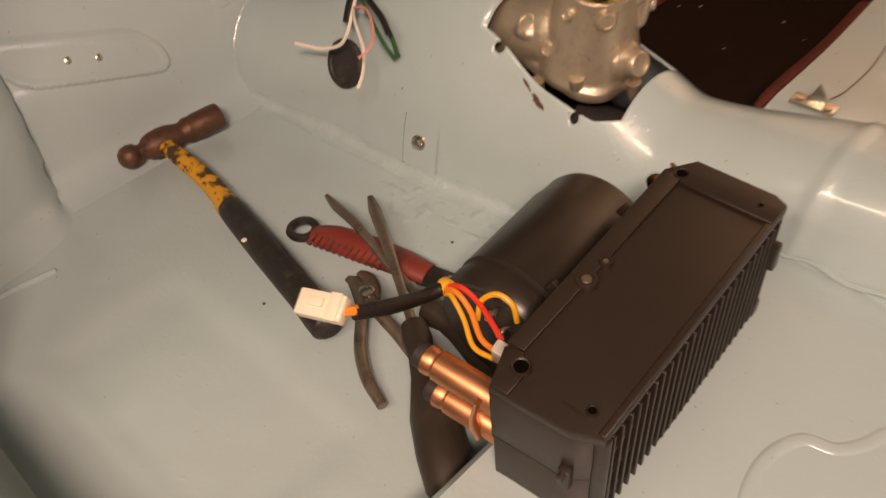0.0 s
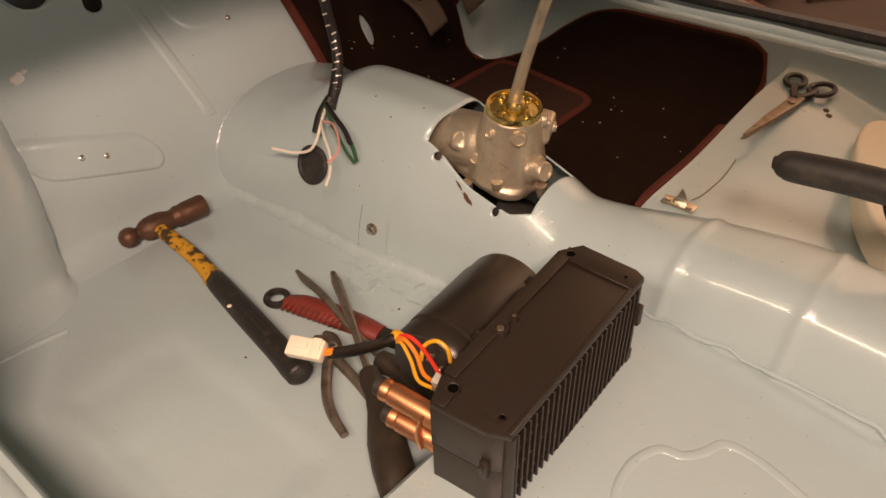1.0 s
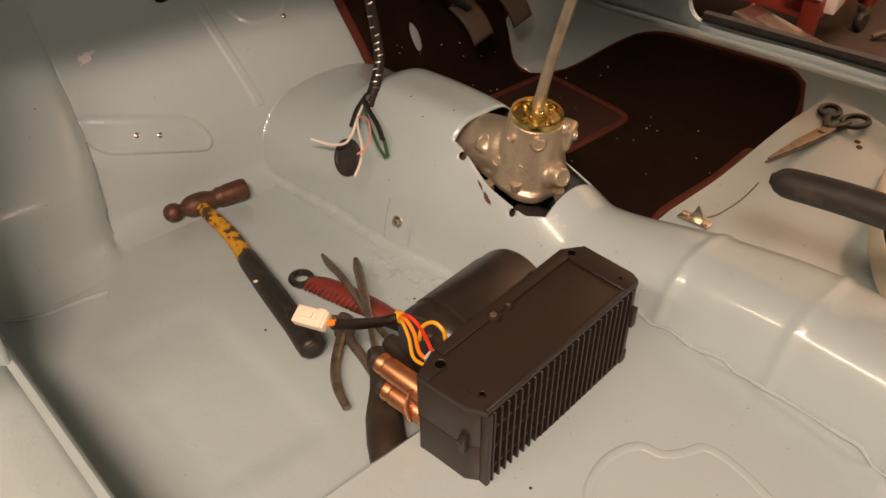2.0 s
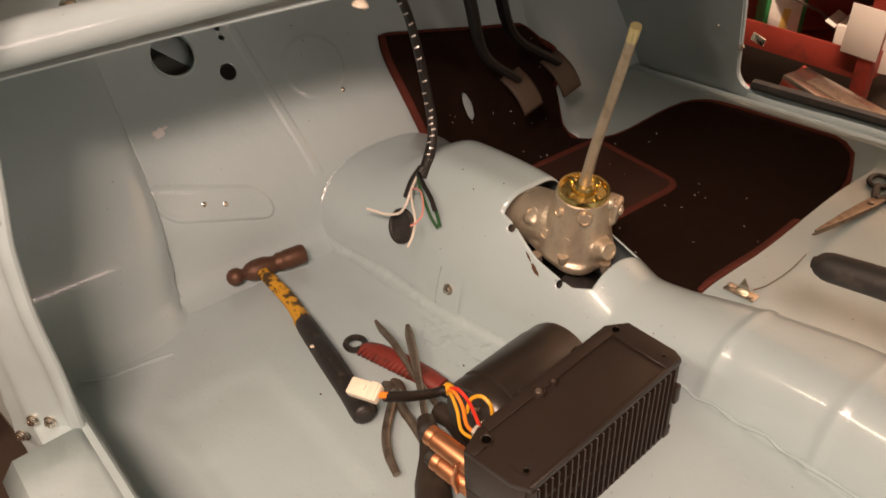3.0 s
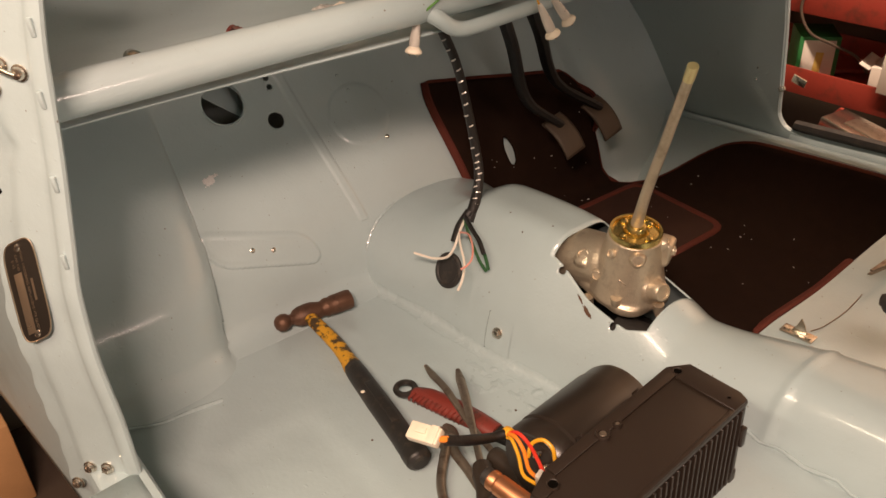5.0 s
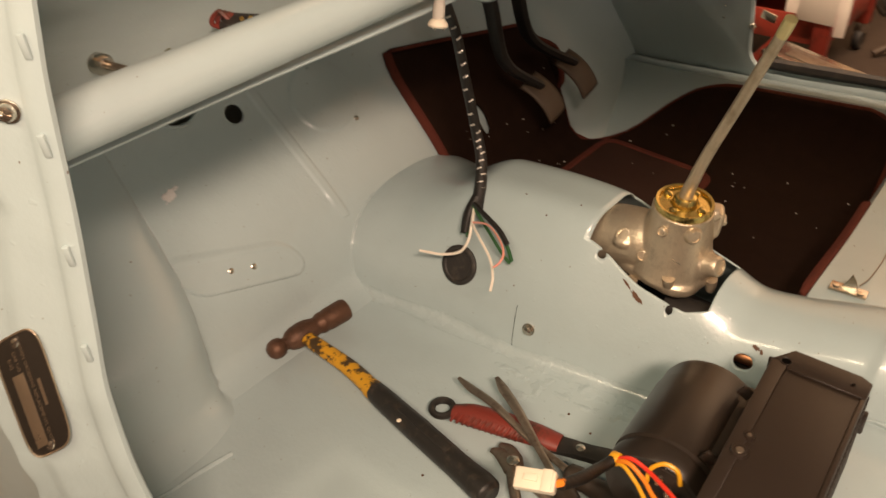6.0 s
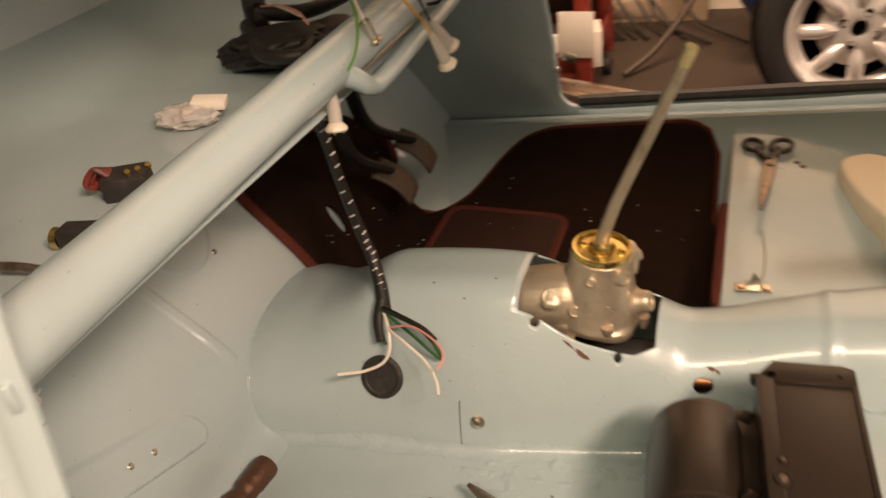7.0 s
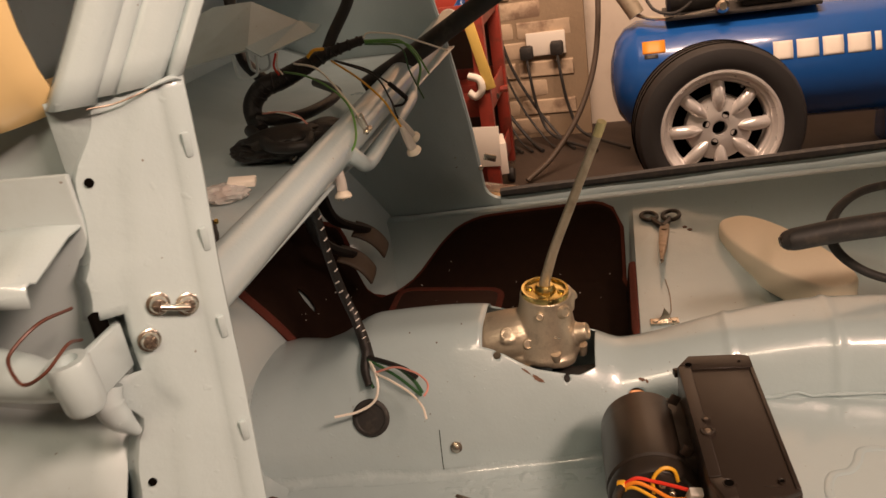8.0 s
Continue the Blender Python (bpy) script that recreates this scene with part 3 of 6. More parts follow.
# parcel shelf and the dash rail
shelf_rows = []
for x in np.linspace(-0.47, -0.066, 26):
    zz = 0.450 + 0.05 * ease(-0.30, -0.47, x)
    shelf_rows.append([Vector((x, y, zz + 0.0015 * math.sin(y * 9))) for y in np.linspace(0.055, 1.225, 40)])
thicken(solo("parcel_shelf", sheet(shelf_rows), PAINT, "pale blue painted steel parcel shelf under the dash", "shelf", "structure"), 0.002)
solo("wall_scuttle", block(0.008, 1.2, 0.5, 0.002, pose(-0.49, 0.64, 0.72, 0, 0, 0)), PAINT_DULL, "pale blue painted scuttle panel above the shelf", "panel", "structure")

rail = thing("dash_rail", (-0.06, 0.06, 0.465), "pale blue painted tubular dash rail with a central drop bracket", "dash rail")
part("tube", tube([(-0.062, 0.035, 0.478), (-0.062, 0.30, 0.482), (-0.062, 0.60, 0.487), (-0.064, 0.90, 0.492), (-0.07, 1.228, 0.498)], 0.0202, 24, k=6), PAINT, rail)
part("drop_bracket", tube([(-0.058, 0.462, 0.486), (-0.046, 0.478, 0.470), (-0.044, 0.500, 0.455), (-0.043, 0.530, 0.452), (-0.044, 0.62, 0.457), (-0.045, 0.73, 0.462), (-0.047, 0.765, 0.466), (-0.052, 0.785, 0.480), (-0.06, 0.80, 0.492)], [0.012, 0.0095, 0.009, 0.009, 0.009, 0.009, 0.009, 0.0095, 0.012], 12), PAINT, rail)

# ---- near door post with hinge, bolts and plate ----
def post_y(z):
    """How far in the inner rim of the post stands at each height."""
    return curve_at([0.0, 0.10, 0.17, 0.26, 0.32, 0.375, 0.46, 0.533, 0.60, 0.65, 0.75], [0.045, 0.041, 0.040, 0.036, 0.038, 0.046, 0.059, 0.068, 0.080, 0.086, 0.098], z)


def post_at(x, z, out=0.0):
    """A place on the slanted face of the post."""
    return Vector((x, 0.9 * x + post_y(z), z)) + out * Vector((0.67, -0.74, 0))


def post_out(z):
    return curve_at([0.0, 0.30, 0.40, 0.416, 0.445, 0.457, 0.475, 0.513, 0.55, 0.560, 0.576, 0.603, 0.64, 0.75], [-0.060, -0.054, -0.049, -0.0475, -0.0455, -0.041, -0.047, -0.050, -0.050, -0.0455, -0.045, -0.043, -0.033, -0.03], z)


post = thing("door_post", (-0.03, 0.0, 0.0), "pale blue painted near door hinge post", "door post", kind="structure")
rows = []
for z in np.linspace(-0.02, 0.648, 110):
    z = float(z)
    xo = post_out(z)
    e = 0.0012 * math.sin(z * 60) + 0.0008 * math.sin(z * 143)
    row = [post_at(xo - 0.010 + e, z, -0.013), post_at(xo - 0.0065 + e, z, -0.0042), post_at(xo - 0.001, z, -0.0026), post_at(xo + 0.0060, z, -0.0016), post_at(xo + 0.0090, z, -0.0004), post_at(xo + 0.0120, z, 0.0012)]
    row += [post_at(x, z, 0.002) for x in np.linspace(xo + 0.0150, -0.0125, 7)]
    row += [post_at(-0.011, z, 0.003), post_at(-0.009, z, 0.0045), post_at(-0.004, z, 0.0045), post_at(-0.001, z, 0.003), post_at(0.0, z, 0.0), post_at(-0.001, z, -0.004), Vector((-0.012, post_y(z) - 0.003, z)), Vector((-0.06, min(post_y(z) - 0.004, 0.040), z))]
    rows.append(row)
bm = sheet(rows)
bm.faces.ensure_lookup_table()
cols = len(rows[0]) - 1
slot = [f for i, f in enumerate(bm.faces) if i % cols < 3 and 0.491 < f.calc_center_median().z < 0.527]
bmesh.ops.delete(bm, geom=slot, context="FACES")
thicken(part("panel", bm, PAINT, post), 0.002)
for z in (0.36, 0.43, 0.50, 0.555, 0.61):
    part("weld_tab", block(0.0045, 0.0035, 0.015, 0.0012, Matrix.Translation(post_at(-0.0055, z, 0.0055)) @ pose(0, 0, 0, 6, 0, 42)), PAINT, post)
PN = Vector((0.67, -0.74, 0.05)).normalized()


def post_bolt(at, r=0.0070):
    ob = thing("hinge_bolt", at, "bright plated cross-head bolt with washer on the door post", "bolt", "door hinge bolts")
    m = aim(at, PN, random.uniform(0, 90))
    part("washer", lathe([(0, 0), (r, 0), (r, 0.0012), (r * 0.85, 0.0018), (0, 0.0018)], 20, m), ZINC, ob)
    part("head", lathe([(r * 0.78, 0.0018), (r * 0.78, 0.003), (r * 0.6, 0.0052), (r * 0.25, 0.006), (0, 0.006)], 16, m), ZINC, ob)
    part("slot", join(block(r * 1.0, 0.0012, 0.0008, 0, m @ pose(0, 0, 0.0059)), block(0.0012, r * 1.0, 0.0008, 0, m @ pose(0, 0, 0.0059))), STEEL, ob)


for x, z in ((-0.030, 0.526), (-0.018, 0.520), (-0.037, 0.507), (-0.0255, 0.110), (-0.040, 0.109), (-0.056, 0.083)):
    post_bolt(post_at(x, z, 0.0025))
# uncut discs; near-black colour stands for the shade inside the drilled holes
for x, z in ((-0.0465, 0.602), (-0.049, 0.418)):
    part("drilled_hole", lathe([(0, 0.0012), (0.0021, 0.0012), (0.0026, 0.0006), (0.0026, -0.002), (0, -0.002)], 16, aim(post_at(x, z, -0.0024), PN)), DARK, post)

solo("hinge_stud", tube([post_at(-0.030, 0.526, 0.0090), post_at(-0.024, 0.523, 0.0095), post_at(-0.018, 0.520, 0.0090)], 0.0020, 10), ZINC, "yellow plated stud lying between two hinge bolts", "stud")
plate = thing("chassis_plate", post_at(-0.034, 0.28, 0.002), "worn black riveted chassis plate with bare metal panels", "plate")
pm = Matrix.Translation(post_at(-0.034, 0.325, 0.0030)) @ Matrix((Vector((0.74, 0.67, 0)).normalized().to_4d(), Vector((0.03, 0.2, 1)).normalized().to_4d(), PN.to_4d(), (0, 0, 0, 1))).transposed()
pm[3][0] = pm[3][1] = pm[3][2] = 0
pm.translation = post_at(-0.036, 0.327, 0.0030)
pm = pm @ pose(0, 0, 0, 0, 0, 7)
outline = [(0.0168 * (abs(math.cos(a)) ** 0.5) * (1 if math.cos(a) > 0 else -1), 0.0385 * (abs(math.sin(a)) ** 0.35) * (1 if math.sin(a) > 0 else -1)) for a in np.linspace(0, 2 * math.pi, 40, endpoint=False)]
part("plate_body", prism(outline, 0.0012, 0.0003, pm), PLATE, plate)
part("bare_panel", block(0.0085, 0.048, 0.0006, 0.0002, pm @ pose(-0.0055, -0.008, 0.0014)), PLATE_BARE, plate)
def lettering(words, size, m, mat_, parent, name="lettering"):
    """Raised words in the built-in font."""
    cu = bpy.data.curves.new("words", "FONT")
    cu.body, cu.size, cu.align_x, cu.align_y, cu.extrude, cu.resolution_u = words, size, "CENTER", "CENTER", 0.0001, 2
    tmp = bpy.data.objects.new("words", cu)
    scene.collection.objects.link(tmp)
    me = bpy.data.meshes.new_from_object(tmp.evaluated_get(bpy.context.evaluated_depsgraph_get()))
    bpy.data.objects.remove(tmp)
    bm_ = bmesh.new()
    bm_.from_mesh(me)
    bpy.data.meshes.remove(me)
    bm_.transform(m)
    return part(name, bm_, mat_, parent, "", True)


lettering("WHEN ORDERING REPLACEMENTS QUOTE", 0.0034, pm @ pose(0.0022, 0.0, 0.0014, 0, 0, -90), PLATE_BARE, plate)
lettering("CAR NO", 0.0032, pm @ pose(-0.0035, 0.0235, 0.0014, 0, 0, -90), PLATE_BARE, plate)
lettering("ENG", 0.0032, pm @ pose(-0.0078, 0.0235, 0.0014, 0, 0, -90), PLATE_BARE, plate)
part("maker_bar", block(0.0022, 0.017, 0.0004, 0, pm @ pose(0.0072, 0.0, 0.0014)), PLATE_BARE, plate)
part("plate_rim", tube([pm @ Vector((x, y, 0.0012)) for x, y in outline], 0.0007, 6, closed=True), PLATE_BARE, plate, "bright worn rim")
for yy in (0.0335, -0.0335):
    part("rivet", lathe([(0.0032, 0), (0.003, 0.001), (0.0016, 0.002), (0, 0.0022)], 12, pm @ pose(0, yy, 0.001)), ZINC, plate)

# ---- floor mat in the far footwell ----
def toe_place(s, y, out=0.0):
    """s metres along the floor from the toe (negative: up the toeboard)."""
    if s >= 0:
        x = -0.236 + s
        return Vector((x, y, floor_z(x, y) + out))
    z = -s * 0.86
    z2 = max(z, 0.0)
    return Vector((front_x(y, z2) + out * 0.85, y, z2 + out * 0.55 + 0.002))


MAT_S = [-0.285, -0.26, -0.20, -0.10, -0.03, 0.0, 0.05, 0.11, 0.15, 0.20, 0.40, 0.438, 0.452]
MAT_FAR = [0.990, 1.008, 1.030, 1.022, 1.022, 1.030, 1.075, 1.14, 1.163, 1.172, 1.176, 1.166, 1.142]
MAT_NEAR = [0.700, 0.695, 0.700, 0.715, 0.735, 0.742, 0.750, 0.752, 0.752, 0.752, 0.745, 0.742, 0.742]


def mat_rows():
    rows = []
    for s in np.linspace(-0.285, 0.452, 90):
        s = float(s)
        a, b = curve_at(MAT_S, MAT_NEAR, s), curve_at(MAT_S, MAT_FAR, s)
        row = []
        for t in np.linspace(0, 1, 60):
            y = a + (b - a) * float(t)
            ss = s
            if s < -0.15:
                ss = s + 0.05 * ease(-0.15, -0.285, s) * float(t)
            if s > 0.3:
                ss = s + 0.018 * ease(0.3, 0.452, s) * (1 - ease(0.55, 0.8, float(t))) + 0.01 * ease(0.3, 0.452, s)
            # loose cloth: small waves
            row.append(toe_place(ss, y, 0.007 + 0.0012 * math.sin(y * 31 + ss * 17)))
        rows.append(row)
    return rows


rows = mat_rows()
rim = [r[0] for r in rows] + rows[-1][1:-1] + [r[-1] for r in rows[::-1]] + rows[0][1:-1][::-1]
car_mat = thing("floor_mat", (0.0, 0.95, 0.008), "black carpet floor mat with dark red bound edge", "floor mat")
bm = sheet(rows)
c = toe_place(-0.135, 0.815, 0.008)
punch(bm, c, (0.85, 0, 0.53), 0.0105, 0.026, 8)
thicken(part("carpet", bm, CARPET, car_mat, "worn black carpet with a torn hole"), 0.005)
part("bound_edge", tube(rim[::2], 0.0070, 8, closed=True, squash=0.62), BINDING, car_mat, "dark red stitched edge binding")
pad_line = rounded([(-0.205, 0.80), (0.0, 0.80), (0.0, 1.036), (-0.205, 1.054)], 0.03)
part("heel_pad", prism(pad_line, 0.0040, 0.001, Matrix.Translation((0, 0, 0.0105))), PADMAT, car_mat, "dark brown rubberised heel pad")
part("pad_border", tube([Vector((x, y, 0.0140)) for x, y in pad_line], 0.0066, 8, closed=True, squash=0.5), BINDING, car_mat, "dark red heel pad border")
random.seed(5)
lint = bmesh.new()
for k in range(46):
    s, y = random.uniform(0.0, 0.44), random.uniform(0.76, 1.12)
    if random.random() < 0.3:
        s = random.uniform(-0.22, 0)
        y = random.uniform(0.74, 1.0)
    p = toe_place(s, y, 0.0136)
    a = random.uniform(0, 6.3)
    q = p + Vector((math.cos(a), math.sin(a), 0.1)) * random.uniform(0.001, 0.004)
    for f in [tube([p, (p + q) / 2 + Vector((0, 0, 0.0006)), q], random.uniform(0.0003, 0.0009), 4, 2)]:
        me = bpy.data.meshes.new("tmp")
        f.to_mesh(me)
        f.free()
        lint.from_mesh(me)
        bpy.data.meshes.remove(me)
solo("lint", lint, PAPER, "pale lint and crumbs scattered on the black mat", "lint", "stuff")

# ---- pedals ----
def pedal(pad_at, top, elbow, label):
    ob = thing("pedal", pad_at, label, "pedal", "pedals")
    part("arm", tube([top, ((Vector(top) + Vector(elbow)) / 2) + Vector((0.006, 0, 0)), elbow, Vector(pad_at) + Vector((-0.012, -0.004, 0.012))], [0.0085, 0.0085, 0.008, 0.007], 8, squash=1.5), TAPE, ob)
    m = aim(pad_at, (0.72, -0.12, 0.62), 0) @ pose(0, 0, 0, 0, 0, 18)
    rows_ = [[m @ Vector((u, v, -0.010 * (v / 0.037) ** 2 - 0.004 * (u / 0.022) ** 2)) for u in np.linspace(-0.0225, 0.0225, 9)] for v in np.linspace(-0.037, 0.037, 15)]
    rows_ = [[Vector(p) for p in r] for r in rows_]
    thicken(part("pad", sheet(rows_), BRONZE, ob, "worn brown metal pedal pad"), 0.004)


pedal((-0.203, 0.858, 0.174), (-0.258, 0.735, 0.44), (-0.243, 0.80, 0.237), "worn brown clutch pedal on a black hanging arm")
pedal((-0.203, 0.950, 0.180), (-0.258, 0.785, 0.44), (-0.243, 0.865, 0.252), "worn brown brake pedal on a black hanging arm")

# ---- gear change in the tunnel opening ----
gear = thing("gear_change", (0.115, 0.636, 0.06), "cast aluminium gear change housing with brass-coloured cap and bent lever", "gear lever")
GC = Vector((0.127, 0.635, 0.212))
up = Vector((0.10, -0.05, 1)).normalized()
casting = join(
    lathe([(0, -0.092), (0.044, -0.092), (0.049, -0.088), (0.050, -0.082), (0.047, -0.074), (0.0425, -0.056), (0.0380, -0.034), (0.0350, -0.018), (0.0340, -0.008), (0.034, -0.001), (0, -0.001)], 40, aim(GC, up)),
    tube([(-0.06, 0.638, 0.094), (0.00, 0.636, 0.124), (0.05, 0.632, 0.1415), (0.09, 0.633, 0.150), (0.125, 0.635, 0.150)], [0.034, 0.038, 0.0395, 0.037, 0.028], 30),
    block(0.022, 0.022, 0.030, 0.007, pose(0.074, 0.608, 0.156, 38, 0, 6), 3),
    lathe([(0.020, -0.02), (0.0175, 0.0), (0.0150, 0.003), (0, 0.003)], 24, aim((0.164, 0.634, 0.148), (0.93, -0.15, 0.25))),
    block(0.022, 0.030, 0.034, 0.006, pose(0.150, 0.664, 0.186, 0, 8, 25), 3),
    prism(rounded([(-0.050, -0.036), (0.026, -0.043), (0.046, -0.028), (0.050, 0.036), (-0.050, 0.040)], 0.012), 0.014, 0.004, pose(0.116, 0.634, 0.118, 0, 6, 0)))
housing = part("housing", casting, CAST, gear, "rough cast aluminium housing")
blend = housing.modifiers.new("blend", "REMESH")
blend.mode, blend.voxel_size, blend.use_smooth_shade = "VOXEL", 0.0016, True
soften = housing.modifiers.new("soften", "SMOOTH")
soften.factor, soften.iterations = 0.5, 4
for at, d, r, l in (((0.152, 0.612, 0.194), (0.70, -0.70, 0.15), 0.0085, 0.004), ((0.168, 0.633, 0.149), (0.93, -0.15, 0.25), 0.0120, 0.011), ((0.074, 0.604, 0.167), (0.15, -0.72, 0.62), 0.0095, 0.003), ((0.101, 0.601, 0.153), (0.30, -0.90, 0.25), 0.0075, 0.003), ((0.157, 0.655, 0.202), (0.85, 0.45, 0.25), 0.0075, 0.002), ((0.160, 0.664, 0.190), (0.85, 0.45, 0.1), 0.0065, 0.004), ((0.121, 0.602, 0.193), (0.0, -0.95, 0.3), 0.0055, 0.004)):
    part("boss", lathe([(r * 1.5, -0.012), (r * 1.25, -0.002), (r * 1.05, l * 0.5), (r, l), (r * 0.88, l + 0.0015), (r * 0.70, l + 0.0018), (r * 0.66, l), (0, l)], 20, aim(at, d)), CAST, gear)
for at in ((0.137, 0.598, 0.128), (0.170, 0.640, 0.116), (0.094, 0.596, 0.108)):
    part("foot_bolt", lathe([(0.0070, 0.012), (0.0066, 0.0), (0.0055, 0.0), (0.0055, -0.006), (0, -0.006)], 12, aim(at, (0.05, -0.2, 0.95))), CAST, gear)
part("cast_ring", tube([aim(GC, up) @ Vector((0.0405 * math.cos(a), 0.0405 * math.sin(a), -0.040 - 0.014 * math.sin((a - 4.55) * 1.9 + 1.57))) for a in np.linspace(3.95, 5.15, 16)], 0.0010, 6, k=2), ZINC, gear)
# made-up black block that darkens the inside of the tunnel opening
solo("opening_darkener", block(0.34, 0.13, 0.05, 0.012, pose(0.10, 0.64, 0.022)), RUBBER, "black block added to darken the inside of the tunnel opening", "gearbox")
solo("rubber_bush", lathe([(0.012, -0.03), (0.026, -0.03), (0.026, 0.03), (0.012, 0.03)], 24, aim((0.160, 0.618, 0.074), (1, 0.2, 0))), RUBBER, "black rubber bush inside the tunnel opening", "bush")
cap = part("cap", lathe([(0, 0.002), (0.014, 0.002), (0.016, 0.0035), (0.0275, 0.0025), (0.0285, 0.006), (0.0315, 0.0065), (0.0325, 0.003), (0.0320, -0.003), (0.0300, -0.005)], 40, aim(GC, up)), BRASS, gear, "yellow passivated pressed steel cap")
for a in (20, 110, 200, 290):
    part("cap_screw", lathe([(0.0048, 0.002), (0.0048, 0.0055), (0.003, 0.0068), (0, 0.0068)], 12, aim(GC, up) @ pose(0.0215 * math.cos(radians(a)), 0.0215 * math.sin(radians(a)), 0)), BRASS, cap)
lev = part("lever", tube([GC + up * 0.002, GC + up * 0.016, (0.134, 0.631, 0.245), (0.148, 0.622, 0.285), (0.180, 0.602, 0.362), (0.2135, 0.5805, 0.443)], [0.0082, 0.0076, 0.0070, 0.0064, 0.0058, 0.0054], 14), LEVER, gear)
part("thread", tube([(0.2125, 0.581, 0.4405), (0.2155, 0.5792, 0.448), (0.219, 0.577, 0.4575)], [0.0056, 0.0058, 0.0057], 12), PALEBRASS, lev, "bare yellow threaded tip")
part("collar", lathe([(0.0145, 0.002), (0.0135, 0.008), (0.0110, 0.012), (0.0095, 0.0125)], 18, aim(GC, up)), BRASS, gear)

# ---- fittings on the tunnel ----
p, n = at_height(-0.114, 0.085, 0.0)
g = thing("rubber_grommet", p, "black rubber blanking grommet in the tunnel side", "grommet")
part("disc", lathe([(0.0260, 0.000), (0.0260, 0.003), (0.0240, 0.0045), (0.0207, 0.0045), (0.0190, 0.003), (0, 0.003)], 32, aim(p, n)), RUBBER, g)
p, n = at_height(0.0, 0.042, 0.0016)
b = thing("tunnel_bolt", p, "yellow plated bolt and washer in the tunnel side", "bolt")
part("washer", lathe([(0.0082, 0), (0.0082, 0.0015), (0, 0.0015)], 20, aim(p, n)), ZINC, b)
part("head", lathe([(0.0058, 0.0015), (0.0058, 0.006), (0.0045, 0.0068), (0, 0.0068)], 6, aim(p, n)), ZINC, b)


def chip(x, z, w, h, turn, seed):
    random.seed(seed)
    p_, n_ = at_height(x, z, 0.0004)
    pts = []
    for k in range(22):
        a = 2 * math.pi * k / 22
        r = random.uniform(0.55, 1.0)
        pts.append((w * r * math.cos(a), h * r * math.sin(a)))
    part("paint_chip", prism(pts, 0.0005, 0, aim(p_, n_, turn)), RUST, tunnel_ob, "dark rusty chip in the paint")


chip(0.113, 0.116, 0.0034, 0.012, 52, 3)
chip(0.098, 0.126, 0.0020, 0.008, 46, 4)
chip(0.247, 0.098, 0.0032, 0.006, 70, 7)
chip(0.254, 0.096, 0.0020, 0.004, 20, 9)
for x, y in ((-0.06, 0.60), (0.012, 0.61), (-0.02, 0.585)):
    p, n = on_tunnel(x, y, 0.0)
    part("pit", lathe([(0.0013, 0), (0.001, 0.0004), (0, 0.0004)], 8, aim(p, n)), RUST, tunnel_ob)
# hole in the tunnel shows the rusty link inside
solo("link_rod", tube([(0.10, 0.605, 0.070), (0.25, 0.600, 0.074), (0.5, 0.62, 0.07)], 0.009, 12), COPPER, "coppery linkage rod inside the tunnel", "rod")
# pad screws on the near toeboard
for y, z in ((0.321, 0.117), (0.351, 0.108)):
    x = front_x(y, z)
    solo("pad_screw", lathe([(0.0050, -0.001), (0.0050, 0.0010), (0.0034, 0.0024), (0, 0.0028)], 14, aim((x, y, z), (0.85, 0, 0.5))), ZINC, "small plated screw in the toeboard pad", "screw", group="toeboard pad screws")
# bare-metal scuff, whitened so that the colour itself carries the glint
bm = sheet([[Vector((front_x(y, z) + 0.0034, y, z)) for y in np.linspace(0.287, 0.317, 22)] for z in np.linspace(0.205, 0.223, 16)])
torn = []
for f in bm.faces:
    c = f.calc_center_median()
    r = math.hypot((c.y - 0.302) / 0.013, (c.z - 0.214 - 0.18 * (c.y - 0.302)) / 0.0062) + 0.45 * noise.noise(c * 160)
    if r > 0.85:
        torn.append(f)
bmesh.ops.delete(bm, geom=torn, context="FACES")
thicken(solo("paint_scuff", bm, SCUFF, "bare-metal scuff in the toeboard paint, its glint painted near-white", "scuff"), 0.0022)

p = Vector((front_x(0.599, 0.196) + 0.0005, 0.599, 0.196))
sb = thing("blanking_screw", p, "small plated screw holding the round toeboard blank", "screw")
part("washer", lathe([(0.0060, -0.001), (0.0060, 0.0010), (0, 0.0010)], 16, aim(p, (0.85, 0, 0.5))), ZINC, sb)
part("head", lathe([(0.0040, 0.0010), (0.0038, 0.0024), (0.0024, 0.0036), (0, 0.0040)], 12, aim(p, (0.85, 0, 0.5))), ZINC, sb)
# surface discs in near-black paint the shade of two small holes
for y, z in ((0.554, 0.293), (0.563, 0.271)):
    solo("drilled_hole", lathe([(0, 0.0003), (0.0018, 0.0003), (0.0026, 0.0010), (0.0030, 0)], 14, aim((front_x(y, z) + 0.0014, y, z), (0.9, 0, 0.4))), DARK, "small near-black disc painted as a shaded hole in the bulkhead", "hole", group="bulkhead holes")

# ---- ball-pein hammer on the floor ----
ham = thing("hammer", (-0.09, 0.35, 0.0), "rusty ball-pein hammer with worn yellow handle and black rubber grip", "hammer")
HB, HF = Vector((-0.243, 0.323, 0.021)), Vector((-0.229, 0.432, 0.022))
hd = (HF - HB).normalized()
prof = [(0, -0.0135), (0.007, -0.0115), (0.0115, -0.007), (0.0132, 0.0), (0.0118, 0.007), (0.0085, 0.0105), (0.0085, 0.014), (0.0125, 0.019), (0.0150, 0.026), (0.0160, 0.037), (0.0155, 0.047), (0.0120, 0.058), (0.0118, 0.062), (0.0138, 0.066), (0.0143, 0.070), (0.0136, 0.074), (0.0148, 0.078), (0.0152, 0.104), (0.0140, 0.108), (0, 0.1085)]
